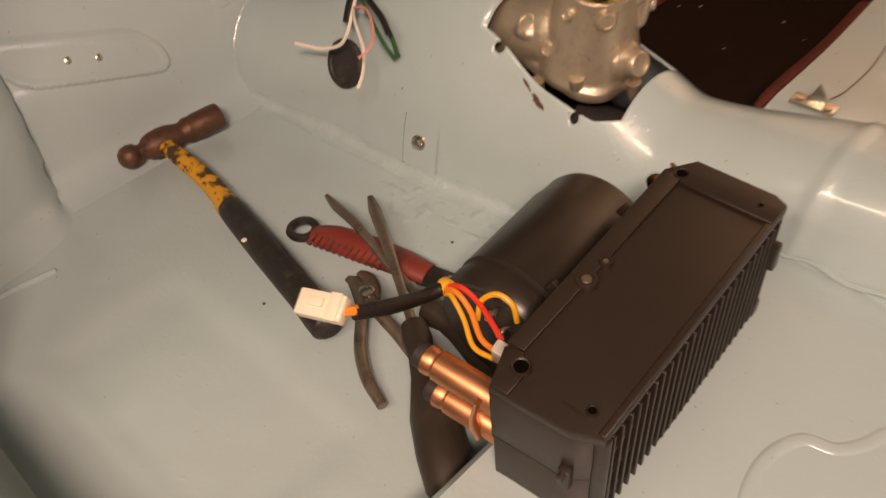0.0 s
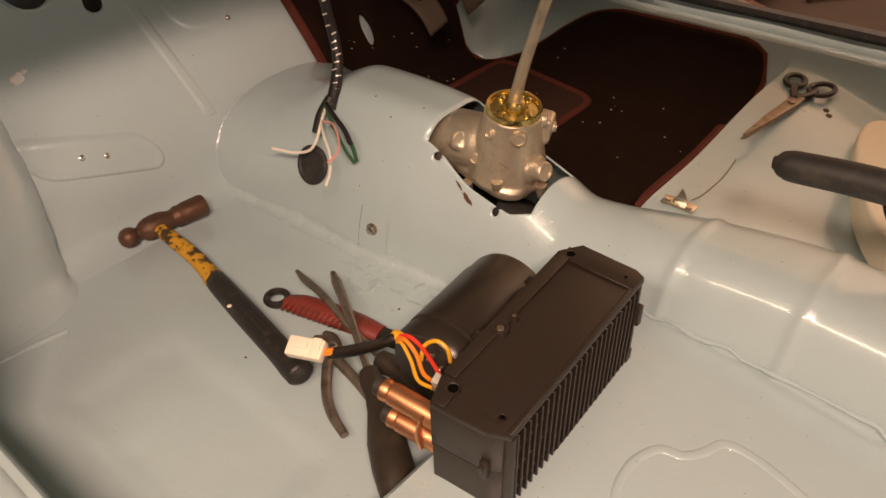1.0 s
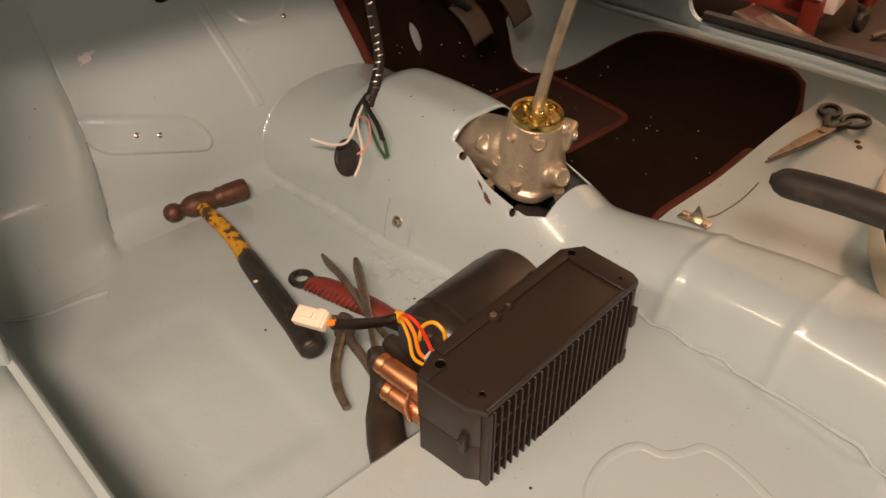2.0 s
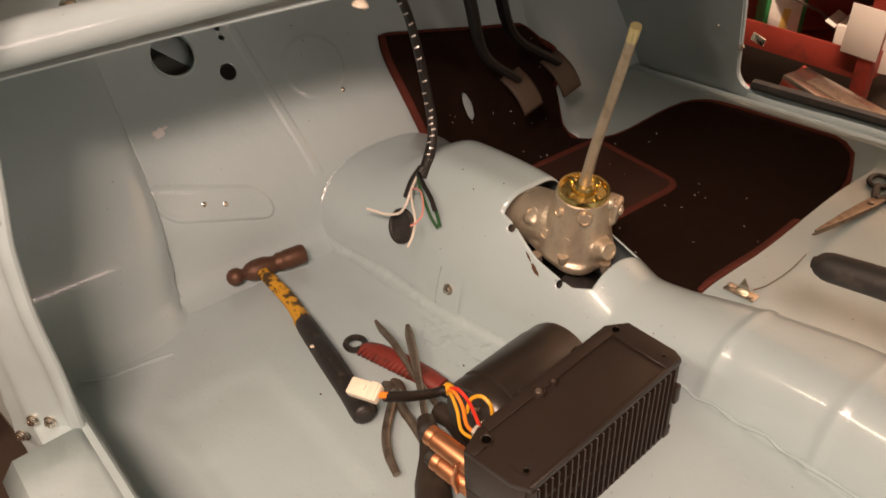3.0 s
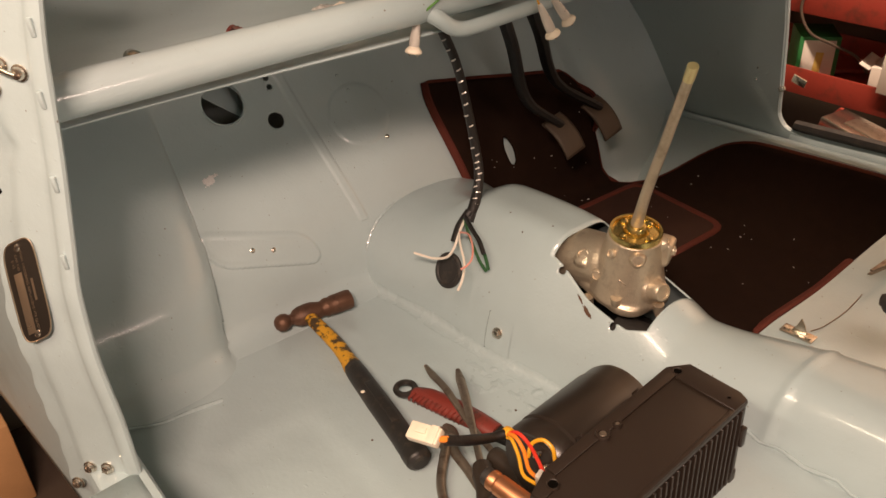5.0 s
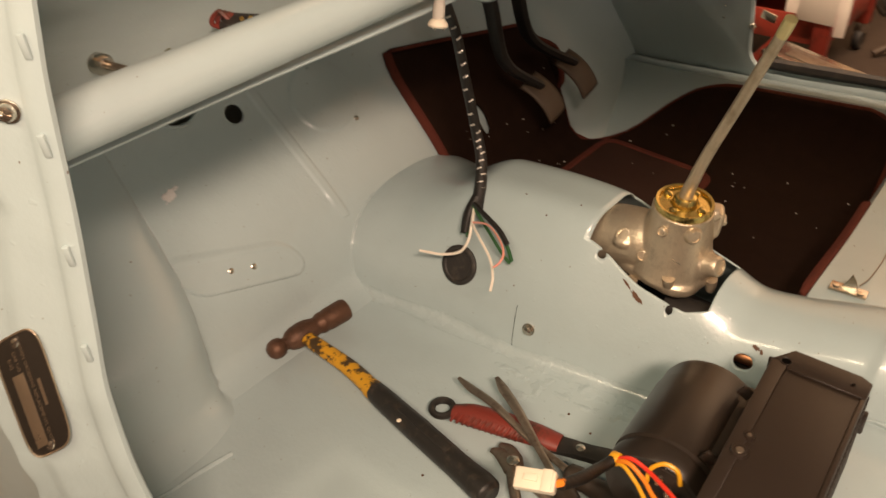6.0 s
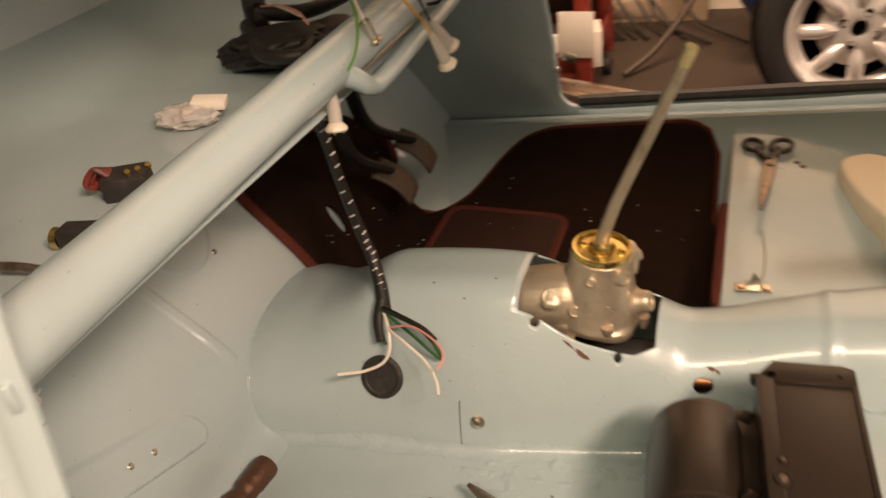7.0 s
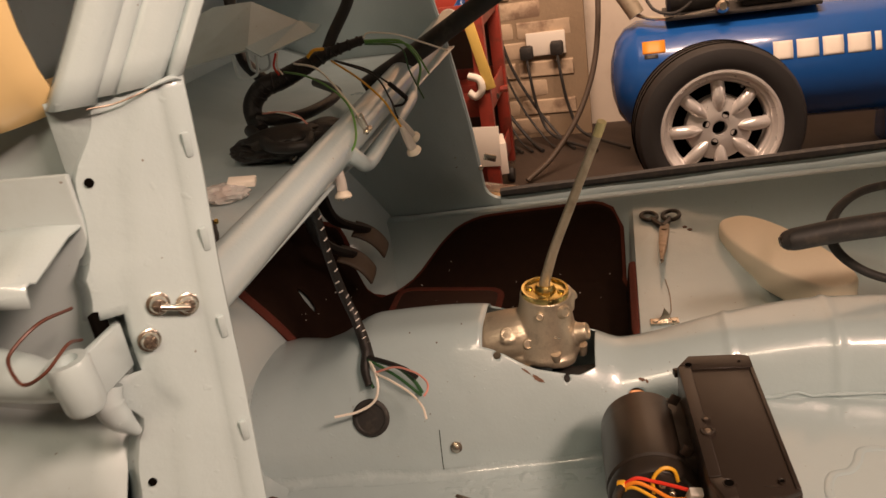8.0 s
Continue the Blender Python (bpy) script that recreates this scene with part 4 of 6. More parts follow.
part("head", lathe(prof, 28, aim(HB, hd)), RUST, ham, "dark rusty steel head")
hs = HB + hd * 0.037
part("neck", tube([hs + Vector((-0.004, 0, 0.001)), hs + Vector((0.025, -0.001, 0.0)), (-0.15, 0.358, 0.0165), (-0.100, 0.3495, 0.0155)], [0.0100, 0.0098, 0.0108, 0.0115], 16, squash=0.8), YELLOW, ham, "chipped yellow handle with black stains")
part("collar", tube([(-0.106, 0.3505, 0.0155), (-0.100, 0.3495, 0.0155), (-0.093, 0.348, 0.0155)], [0.0122, 0.0130, 0.0128], 16, squash=0.85), YELLOW, ham)
part("grip", tube([(-0.097, 0.349, 0.0155), (-0.080, 0.346, 0.0155), (-0.02, 0.336, 0.015), (0.05, 0.324, 0.0155), (0.084, 0.318, 0.0165), (0.097, 0.3155, 0.0165), (0.102, 0.3145, 0.0165)], [0.0128, 0.0138, 0.0150, 0.0148, 0.0165, 0.0160, 0.0105], 18, squash=0.92), GRIP, ham, "grubby black rubber grip")
part("grip_panel", block(0.085, 0.011, 0.003, 0.0014, pose(-0.005, 0.3335, 0.0287, 0, 0, -9.6)), GRIP, ham)
for x, y in ((-0.035, 0.325), (0.0, 0.334)):
    part("paint_spot", lathe([(0.0030, 0), (0.002, 0.0008), (0, 0.0009)], 8, pose(x, y, 0.0275)), IVORY, ham)

# ---- loose hand tools in a heap ----
wr = thing("grip_wrench", (0.05, 0.40, 0.0), "dirty red-handled wrench with a hanging loop lying on the floor", "wrench")
part("handle", tube([(-0.005, 0.383, 0.013), (0.015, 0.390, 0.014), (0.05, 0.400, 0.015), (0.09, 0.410, 0.015), (0.118, 0.4165, 0.014)], [0.010, 0.0155, 0.0165, 0.0150, 0.0120], 16, squash=0.6), REDGRIP, wr, "ribbed dirty red grip")
for k in range(12):
    t = k / 11
    q = Vector((0.005, 0.3855, 0.0135)).lerp(Vector((0.080, 0.406, 0.0145)), t)
    part("grip_rib", tube([q + Vector((-0.005, -0.0130, -0.004)), q + Vector((-0.001, -0.0165 + 0.001 * t, 0.004)), q + Vector((0.001, -0.008, 0.0095))], 0.0017, 6, 4), REDGRIP, wr)
part("loop", tube([Vector((-0.018, 0.379, 0.013)) + Vector((0.0125 * math.cos(a), 0.0125 * math.sin(a), 0)) for a in np.linspace(0, 2 * math.pi, 24, endpoint=False)], 0.0042, 8, closed=True), GRIP, wr, "black hanging loop")
part("shank", prism([(-0.02, -0.011), (0.02, -0.010), (0.055, -0.013), (0.060, 0.0), (0.055, 0.013), (0.02, 0.010), (-0.02, 0.011)], 0.009, 0.002, pose(0.130, 0.4195, 0.008, 0, 0, 17)), GRIP, wr, "blackened steel shank")
part("rivet", lathe([(0.0052, 0), (0.0052, 0.001), (0.003, 0.0022), (0, 0.0024)], 14, pose(0.140, 0.4225, 0.017)), ZINC, wr)


def turnscrew(name, tip, neck, end, blade, label, r=0.0185, bend=0.0, flat=1.0):
    ob = thing(name, neck, label, "screwdriver", "screwdrivers")
    tip, neck, end = Vector(tip), Vector(neck), Vector(end)
    mid = tip.lerp(neck, 0.35) + Vector((0, 0, bend))
    part("shaft", tube([tip, tip.lerp(neck, 0.12), mid, tip.lerp(neck, 0.7), neck + (end - neck) * 0.1], [blade * 0.45, blade, blade * 0.95, 0.0042, 0.0042], 10, squash=flat), STEEL, ob, "tarnished steel shaft")
    d = (end - neck)
    ln = d.length
    prof_ = [(0.0052, -0.004), (0.0110, 0.0), (0.0128, ln * 0.10), (0.0105, ln * 0.2), (0.0120, ln * 0.32), (r, ln * 0.55), (r * 1.05, ln * 0.75), (r * 0.95, ln * 0.92), (r * 0.6, ln), (0, ln)]
    part("handle", lathe(prof_, 14, aim(neck, d)), WOODGRIP, ob, "dark brown grimy handle")


turnscrew("screwdriver", (0.012, 0.443, 0.030), (0.158, 0.360, 0.026), (0.293, 0.268, 0.0215), 0.0062, "long flat-bladed screwdriver with a dark brown handle", 0.0195, 0.004, 0.45)
turnscrew("screwdriver", (-0.024, 0.417, 0.028), (0.150, 0.384, 0.021), (0.262, 0.384, 0.022), 0.0052, "flat-bladed screwdriver half under the heater, dark brown handle", 0.0185, 0.006, 0.7)

pl = thing("side_cutters", (0.12, 0.345, 0.0), "small steel side cutters with dark bare handles", "pliers")
part("jaw", tube([(0.063, 0.366, 0.011), (0.074, 0.3665, 0.013), (0.088, 0.362, 0.013), (0.098, 0.355, 0.012)], [0.0035, 0.0075, 0.0095, 0.008], 10, squash=0.55), STEEL, pl)
part("jaw", tube([(0.066, 0.378, 0.011), (0.078, 0.3765, 0.013), (0.090, 0.370, 0.013), (0.100, 0.362, 0.012)], [0.0035, 0.0075, 0.0095, 0.008], 10, squash=0.55), STEEL, pl)
part("pivot", lathe([(0.007, 0), (0.007, 0.0022), (0.005, 0.0032), (0, 0.0034)], 16, pose(0.094, 0.363, 0.018)), ZINC, pl)
part("handle", tube([(0.098, 0.356, 0.012), (0.112, 0.340, 0.012), (0.135, 0.318, 0.011), (0.160, 0.303, 0.010), (0.187, 0.2945, 0.008)], [0.0068, 0.0060, 0.0058, 0.0056, 0.0046], 10), STEEL, pl)
part("handle", tube([(0.098, 0.362, 0.012), (0.118, 0.356, 0.012), (0.142, 0.352, 0.011), (0.170, 0.345, 0.010)], [0.0068, 0.0060, 0.0058, 0.0050], 10), STEEL, pl)

# ---- heater unit on the crossmember ----
HM = pose(0.3365, 0.4065, 0.0655, 2.0, 0, 4.3)
heat = thing("heater_unit", (0.338, 0.4075, 0.066), "black plastic car heater unit with blower motor and copper pipes", "heater")
W, LN, H = 0.0385, 0.1185, 0.109
octo = [(-0.0395, -0.092), (-0.0305, -0.1190), (0.0225, -0.1165), (0.0400, -0.1090), (0.0420, 0.1105), (0.0320, 0.1155), (-0.0265, 0.1180), (-0.0415, 0.0975)]
WG = 0.0335                                   # the grille stands in front of this wall
core = [(min(x, WG), y) for x, y in octo]
part("lower_case", prism([(x * 0.985, y * 0.992) for x, y in core], H * 0.50, 0.0012, HM), BLACK, heat)
part("upper_case", prism(core, H * 0.50 - 0.008, 0.0010, HM @ pose(0, 0, H * 0.50 + 0.001)), BLACK, heat)
part("top_plate", prism(octo, 0.0064, 0.0010, HM @ pose(0, 0, H - 0.0064 - 0.0014)), BLACK, heat, "satin brown-black moulded top")


def rim_strip(name, pts, h=0.0026):
    """A raised flat border on the top of the heater."""
    part(name, prism(pts, h, 0.0007, HM @ pose(0, 0, H - 0.0018)), BLACK, heat)


rim_strip("rim_motor_side", [(-0.0400, -0.088), (-0.0280, -0.088), (-0.0268, 0.0900), (-0.0268, 0.0985), (-0.0412, 0.0975)])
rim_strip("rim_far_end", [(-0.0262, 0.0985), (-0.0262, 0.0905), (0.0412, 0.0885), (0.0416, 0.1100), (0.0318, 0.1148), (-0.0262, 0.1172), (-0.0400, 0.0985)])
rim_strip("rim_grille_side", [(0.0352, -0.1080), (0.0396, -0.1085), (0.0414, 0.0880), (0.0370, 0.0880)], 0.0022)
rim_strip("corner_step", [(-0.0395, -0.0915), (-0.0300, -0.1180), (-0.0180, -0.1175), (-0.0180, -0.1010), (-0.0280, -0.0885)], 0.0022)
for x, y, r in ((-0.0290, 0.0990, 0.0040), (-0.0230, -0.0980, 0.0046), (0.0250, -0.0985, 0.0024), (0.0280, 0.1000, 0.0016)):
    part("screw_hole", lathe([(r, 0.0002), (r * 1.22, 0.0008), (r * 1.45, -0.0016)], 18, HM @ pose(x, y, H + 0.0008), False), BLACK, heat)
    part("hole_shade", lathe([(0, 0.0006), (r, 0.0006), (r, 0.0), (0, 0.0)], 18, HM @ pose(x, y, H + 0.0004)), DARK, heat)
for x, y, r in ((-0.0285, -0.0215, 0.0076), (-0.0270, -0.0020, 0.0046)):
    part("screw_boss", lathe([(r, -0.003), (r, 0.0020), (r * 0.9, 0.0030), (r * 0.62, 0.0030), (r * 0.55, 0.0018), (0, 0.0020)], 20, HM @ pose(x, y, H)), BLACK, heat)
    part("boss_screw", lathe([(r * 0.5, 0.0018), (r * 0.42, 0.0026), (0, 0.0028)], 12, HM @ pose(x, y, H)), STEEL, heat)
for k in range(4):
    part("moulded_mark", block(0.0012, 0.012 - 0.002 * k, 0.0006, 0.0002, HM @ pose(0.0135 + 0.003 * k, -0.103, H - 0.0013, 0, 0, 75)), BLACK, heat)
part("seam_line", prism([(x * 1.002, y * 1.0015) for x, y in core], 0.0012, 0.0003, HM @ pose(0, 0, H * 0.50 - 0.0002)), BLACK_GLOSS, heat)
part("end_clip", block(0.008, 0.006, 0.020, 0.0015, HM @ pose(0.022, -0.118, H * 0.56)), BLACK, heat)
part("end_clip", block(0.004, 0.008, 0.006, 0.0010, HM @ pose(0.022, -0.121, H * 0.62)), BLACK, heat)
part("end_clip", block(0.006, 0.008, 0.024, 0.0015, HM @ pose(0.0435, 0.1080, H * 0.58)), BLACK, heat)
part("side_foot", block(0.010, 0.012, 0.016, 0.002, HM @ pose(0.0380, 0.1060, 0.006)), BLACK, heat)
# near-black sheet: the shade behind the slats is put into its colour
part("grille_shade", block(0.002, 0.212, H - 0.014, 0.0005, HM @ pose(WG + 0.0006, 0.001, H * 0.5 - 0.002)), DARK, heat)
for zz in (0.22, 0.46, 0.70):
    part("grille_bar", block(0.0050, 0.214, 0.0020, 0.0003, HM @ pose(0.0370, 0.001, H * zz)), BLACK, heat)
part("grille_rail", block(0.0080, 0.219, 0.0050, 0.001, HM @ pose(0.0378, 0.001, 0.003)), BLACK, heat)
for yy, ww in ((-0.1055, 0.006), (0.1075, 0.006)):
    part("grille_stile", block(0.0085, ww, H - 0.010, 0.001, HM @ pose(0.0373, yy, H / 2 - 0.002)), BLACK, heat)
slat_mesh = None
for k in range(24):
    y = -0.0995 + k * 0.2020 / 23
    m = HM @ pose(0.0380 + 0.00007 * k, y, H * 0.5 - 0.0025)
    if slat_mesh is None:
        slat_mesh = part("slat", block(0.0070, 0.0024, H - 0.012, 0.0005, m, 1), BLACK, heat)
        first = m
    else:
        o = slat_mesh.copy()
        o.data = slat_mesh.data
        scene.collection.objects.link(o)
        o.matrix_local = WM[heat].inverted() @ (m @ first.inverted()) @ WM[heat]
MC = HM @ Vector((-W - 0.048, 0.026, 0.036))
mdir = (HM.to_3x3() @ Vector((0, 1, 0))).normalized()
mm = aim(MC, mdir)
motor = part("motor_case", lathe([(0.034, -0.072), (0.045, -0.072), (0.0495, -0.066), (0.0495, -0.054), (0.0472, -0.053), (0.0472, -0.049), (0.0500, -0.047), (0.0500, 0.038), (0.0486, 0.041), (0.0484, 0.058), (0.0465, 0.064), (0.042, 0.067), (0.014, 0.069), (0.014, 0.077), (0.012, 0.079), (0, 0.079)], 48, mm), BLACK_GLOSS, heat, "smooth black blower motor housing")
part("motor_cap", lathe([(0, -0.066), (0.041, -0.066), (0.041, -0.0725), (0.020, -0.074), (0.012, -0.079), (0, -0.080)], 28, mm), BLACK, motor)
part("motor_saddle", block(0.05, 0.11, 0.064, 0.006, HM @ pose(-W - 0.016, 0.035, 0.042)), BLACK, heat)
part("motor_rib", block(0.012, 0.004, 0.012, 0.001, HM @ pose(-W - 0.012, -0.022, 0.086, 0, 30, 0)), BLACK, heat)
part("motor_rib", block(0.012, 0.004, 0.012, 0.001, HM @ pose(-W - 0.012, 0.066, 0.086, 0, 30, 0)), BLACK, heat)
for dx, dz in ((0.022, 0.020), (0.012, 0.030), (0.027, 0.004)):
    q = MC + Vector((dx, -0.078, dz))
    part("terminal_screw", lathe([(0.0042, 0), (0.0042, 0.004), (0.003, 0.0055), (0, 0.0055)], 10, aim(q, (0.2, -1, 0.4))), ZINC, motor)
    part("terminal_post", lathe([(0.0020, -0.006), (0.0020, 0.009), (0, 0.010)], 8, aim(q, (0.2, -1, 0.4))), ZINC, motor)
for z0, z1, d in ((0.127, 0.124, 0.0), (0.097, 0.095, 0.008)):
    a, b_ = Vector((0.250 + d, 0.2935, z0)), Vector((0.322, 0.302, z1))
    dd = (b_ - a).length
    pipe = part("copper_pipe", lathe([(0.0090, 0), (0.0103, 0.001), (0.0103, 0.006), (0.0094, 0.0075), (0.0094, 0.009), (0.0106, 0.0105), (0.0106, dd * 0.84), (0.0096, dd * 0.87), (0.0086, dd * 0.90), (0.0086, dd)], 24, aim(a, b_ - a)), COPPER, heat, "bright copper heater pipe")
    part("pipe_cap", lathe([(0.0092, 0), (0.0092, 0.006), (0.007, 0.008), (0, 0.008)], 18, aim(a, a - b_)), RUBBER, pipe, "black rubber pipe cap")
part("pipe_strap", tube([(0.300, 0.289, 0.132), (0.298, 0.286, 0.112), (0.300, 0.290, 0.092)], 0.0045, 8, squash=0.35, up=(1, 0, 0)), COPPER, heat)
CS = Vector((0.220, 0.343, 0.133))
part("cable_tie", lathe([(0.0056, -0.004), (0.0062, -0.003), (0.0062, 0.003), (0.0056, 0.004)], 14, aim(CS, (0.9, -0.1, 0.2))), YWIRE, heat)
J = Vector((0.286, 0.327, 0.142))
part("motor_wire", tube([CS, CS + Vector((0.014, 0.0, 0.010)), (0.250, 0.343, 0.140), (0.272, 0.334, 0.141), J], 0.0020, 8), RWIRE, heat, "red wire")
part("motor_wire", tube([CS + Vector((0, -0.003, 0)), CS + Vector((0.014, -0.004, 0.008)), (0.250, 0.336, 0.136), (0.268, 0.326, 0.132), J + Vector((-0.002, -0.004, -0.008))], 0.0021, 8), OWIRE, heat, "orange wire")
part("motor_wire", tube([CS + Vector((0, -0.002, -0.003)), CS + Vector((0.012, -0.006, 0.003)), (0.248, 0.331, 0.131), (0.266, 0.321, 0.126), J + Vector((-0.003, -0.006, -0.014))], 0.0019, 8), YWIRE, heat, "yellow wire")
part("motor_wire", tube([(0.252, 0.340, 0.126), (0.252, 0.345, 0.141), (0.262, 0.350, 0.150), (0.273, 0.352, 0.146), (0.277, 0.352, 0.132)], 0.0021, 8), YWIRE, heat, "yellow looped wire")
part("terminal_block", block(0.014, 0.010, 0.026, 0.002, Matrix.Translation(J + Vector((0.004, -0.003, -0.007))) @ pose(0, 0, 0, 20, 10, 10)), LAMPCLEAR, heat, "clear terminal block")
part("cable", tube([CS, (0.215, 0.325, 0.134), (0.214, 0.296, 0.148), (0.209, 0.272, 0.159)], [0.0050, 0.0052, 0.0056, 0.0050], 12), TAPE, heat, "black sleeved cable")
part("bare_wire", tube([(0.210, 0.275, 0.160), (0.205, 0.268, 0.161), (0.200, 0.2655, 0.162)], 0.0034, 8), OWIRE, heat)
cm = Matrix.Translation((0.1905, 0.262, 0.1600)) @ pose(0, 0, 0, 24, -6, 22) @ Matrix.Scale(0.86, 4)
conn = part("connector", block(0.040, 0.021, 0.012, 0.002, cm), IVORY, heat, "ivory nylon plug connector")
part("latch", block(0.014, 0.007, 0.003, 0.0008, cm @ pose(-0.004, 0.001, 0.0068)), IVORY, conn)
part("key", block(0.010, 0.022, 0.004, 0.0008, cm @ pose(0.012, 0, 0.0055)), IVORY, conn)
part("mounting_lug", block(0.014, 0.010, 0.008, 0.0015, HM @ pose(-W + 0.000, LN - 0.012, H - 0.014, 0, 0, 10)), BLACK, heat)

# ---- wiring harness hanging over the tunnel ----
har = thing("wiring_harness", (-0.112, 0.566, 0.12), "black taped wiring harness hanging over the tunnel with bare ends", "wiring harness")
HL = [(-0.150, 0.545, 0.470), (-0.148, 0.556, 0.430), (-0.152, 0.585, 0.370), (-0.156, 0.606, 0.300), (-0.150, 0.615, 0.235), (-0.138, 0.610, 0.198), (-0.124, 0.590, 0.170), (-0.115, 0.570, 0.150)]
part("sleeve", tube(HL, [0.0062, 0.0064, 0.0062, 0.0064, 0.0068, 0.0072, 0.008, 0.009], 14), TAPE, har)
line = spline(HL, 8)
for k in range(3, len(line) - 3, 2):
    d = (line[k + 1] - line[k - 1]).normalized()
    u = Vector((0.6, -0.8, 0)) - d * Vector((0.6, -0.8, 0)).dot(d)
    u.normalize()
    v = d.cross(u)
    a0 = random.uniform(-0.5, 0.5)
    # pale arcs on the outward side paint glints on the black tape
    part("tape_glint", tube([line[k] + 0.0071 * (u * math.cos(a) + v * math.sin(a)) + d * 0.002 * a for a in (a0 - 0.45, a0, a0 + 0.45)], 0.0010, 6, 3), GLINTMAT, har, "pale arc painted as a glint on the tape")
E0 = Vector((-0.098, 0.540, 0.152))
part("split_sleeve", tube([(-0.118, 0.574, 0.165), (-0.118, 0.556, 0.148), (-0.110, 0.538, 0.133)], [0.0062, 0.0064, 0.0050], 12, squash=0.7), TAPE, har)
for pts, mt, r in (
        ([(-0.112, 0.562, 0.160), E0, (-0.094, 0.526, 0.134), (-0.102, 0.519, 0.118), (-0.122, 0.511, 0.110), (-0.138, 0.504, 0.110), (-0.151, 0.498, 0.111)], WWIRE, 0.0019),
        ([(-0.112, 0.562, 0.160), E0, (-0.072, 0.520, 0.152), (-0.042, 0.502, 0.144), (-0.024, 0.484, 0.136), (-0.017, 0.470, 0.127)], WWIRE, 0.0017),
        ([E0, (-0.066, 0.530, 0.166), (-0.034, 0.510, 0.170), (-0.016, 0.494, 0.167), (-0.013, 0.483, 0.162), (-0.017, 0.476, 0.157)], PWIRE, 0.0014),
        ([(-0.112, 0.562, 0.162), (-0.090, 0.552, 0.160), (-0.066, 0.546, 0.154), (-0.048, 0.543, 0.136), (-0.039, 0.541, 0.118)], GWIRE, 0.0026),
        ([(-0.112, 0.560, 0.160), (-0.086, 0.546, 0.153), (-0.066, 0.538, 0.144), (-0.050, 0.535, 0.130), (-0.040, 0.538, 0.116)], GWIRE, 0.0022),
        ([(-0.112, 0.562, 0.162), (-0.082, 0.548, 0.162), (-0.056, 0.540, 0.156), (-0.040, 0.534, 0.146)], TAPE, 0.0034),
        ([(-0.116, 0.562, 0.154), (-0.112, 0.548, 0.140), (-0.104, 0.537, 0.130)], GWIRE, 0.0022)):
    part("loose_wire", tube(pts, r, 6), mt, har)

# ---- dash lamps hanging from the rail ----
def lamp_holder(tip, top, cable, mat, label, big=True):
    ob = thing("bulb_holder", tip, label, "bulb holder", "dash bulb holders")
    tip, top = Vector(tip), Vector(top)
    d = top - tip
    ln = d.length
    if big:
        part("boot", lathe([(0.0048, 0.006), (0.0060, 0.010), (0.0056, ln * 0.5), (0.0036, ln * 0.9), (0.0026, ln)], 18, aim(tip, d)), LAMPCLEAR, ob, "translucent white boot")
        part("flange", lathe([(0.0030, 0), (0.0085, 0.000), (0.0098, 0.0015), (0.0092, 0.004), (0.0060, 0.0075), (0.0045, 0.008)], 22, aim(tip, d)), IVORY, ob, "ivory flange")
        for a in range(4):
            part("prong", lathe([(0.0010, -0.0022), (0.0010, 0.001)], 6, aim(tip, d) @ pose(0.006 * math.cos(a * 1.57), 0.006 * math.sin(a * 1.57), 0)), ZINC, ob)
    else:
        part("holder", lathe([(0.0038, 0.002), (0.0046, 0.008), (0.0046, ln * 0.9), (0.0025, ln)], 16, aim(tip, d)), ZINC, ob, "bright metal holder")
        part("flange", lathe([(0, 0), (0.0078, 0), (0.0078, 0.0016), (0.004, 0.003)], 18, aim(tip, d)), ZINC, ob)
        part("bulb", lathe([(0, -0.005), (0.002, -0.004), (0.0024, 0.0)], 10, aim(tip, d)), DARK, ob)
    part("lead", tube(cable, 0.0013, 6), mat, ob)


lamp_holder((-0.058, 0.450, 0.434), (-0.060, 0.460, 0.474), [(-0.060, 0.460, 0.472), (-0.040, 0.462, 0.486), (-0.044, 0.493, 0.500), (-0.059, 0.525, 0.519), (-0.090, 0.556, 0.535), (-0.128, 0.588, 0.544), (-0.166, 0.62, 0.545)], GWIRE2, "white dash bulb holder on a green wire")
lamp_holder((-0.019, 0.630, 0.424), (-0.026, 0.612, 0.464), [(-0.026, 0.612, 0.463), (-0.030, 0.606, 0.478), (-0.028, 0.585, 0.492), (-0.031, 0.568, 0.511), (-0.065, 0.60, 0.531), (-0.116, 0.66, 0.545)], YWIRE, "white dash bulb holder on a yellow wire")
lamp_holder((-0.026, 0.664, 0.432), (-0.036, 0.640, 0.468), [(-0.036, 0.640, 0.467), (-0.036, 0.632, 0.478), (-0.032, 0.605, 0.502), (-0.049, 0.61, 0.531), (-0.112, 0.66, 0.545)], TAPE, "white dash bulb holder on a black wire")
lamp_holder((-0.040, 0.516, 0.489), (-0.044, 0.510, 0.510), [(-0.044, 0.510, 0.509), (-0.073, 0.548, 0.528), (-0.109, 0.584, 0.551), (-0.151, 0.62, 0.554)], WWIRE, "small metal dash bulb holder on a white wire", False)

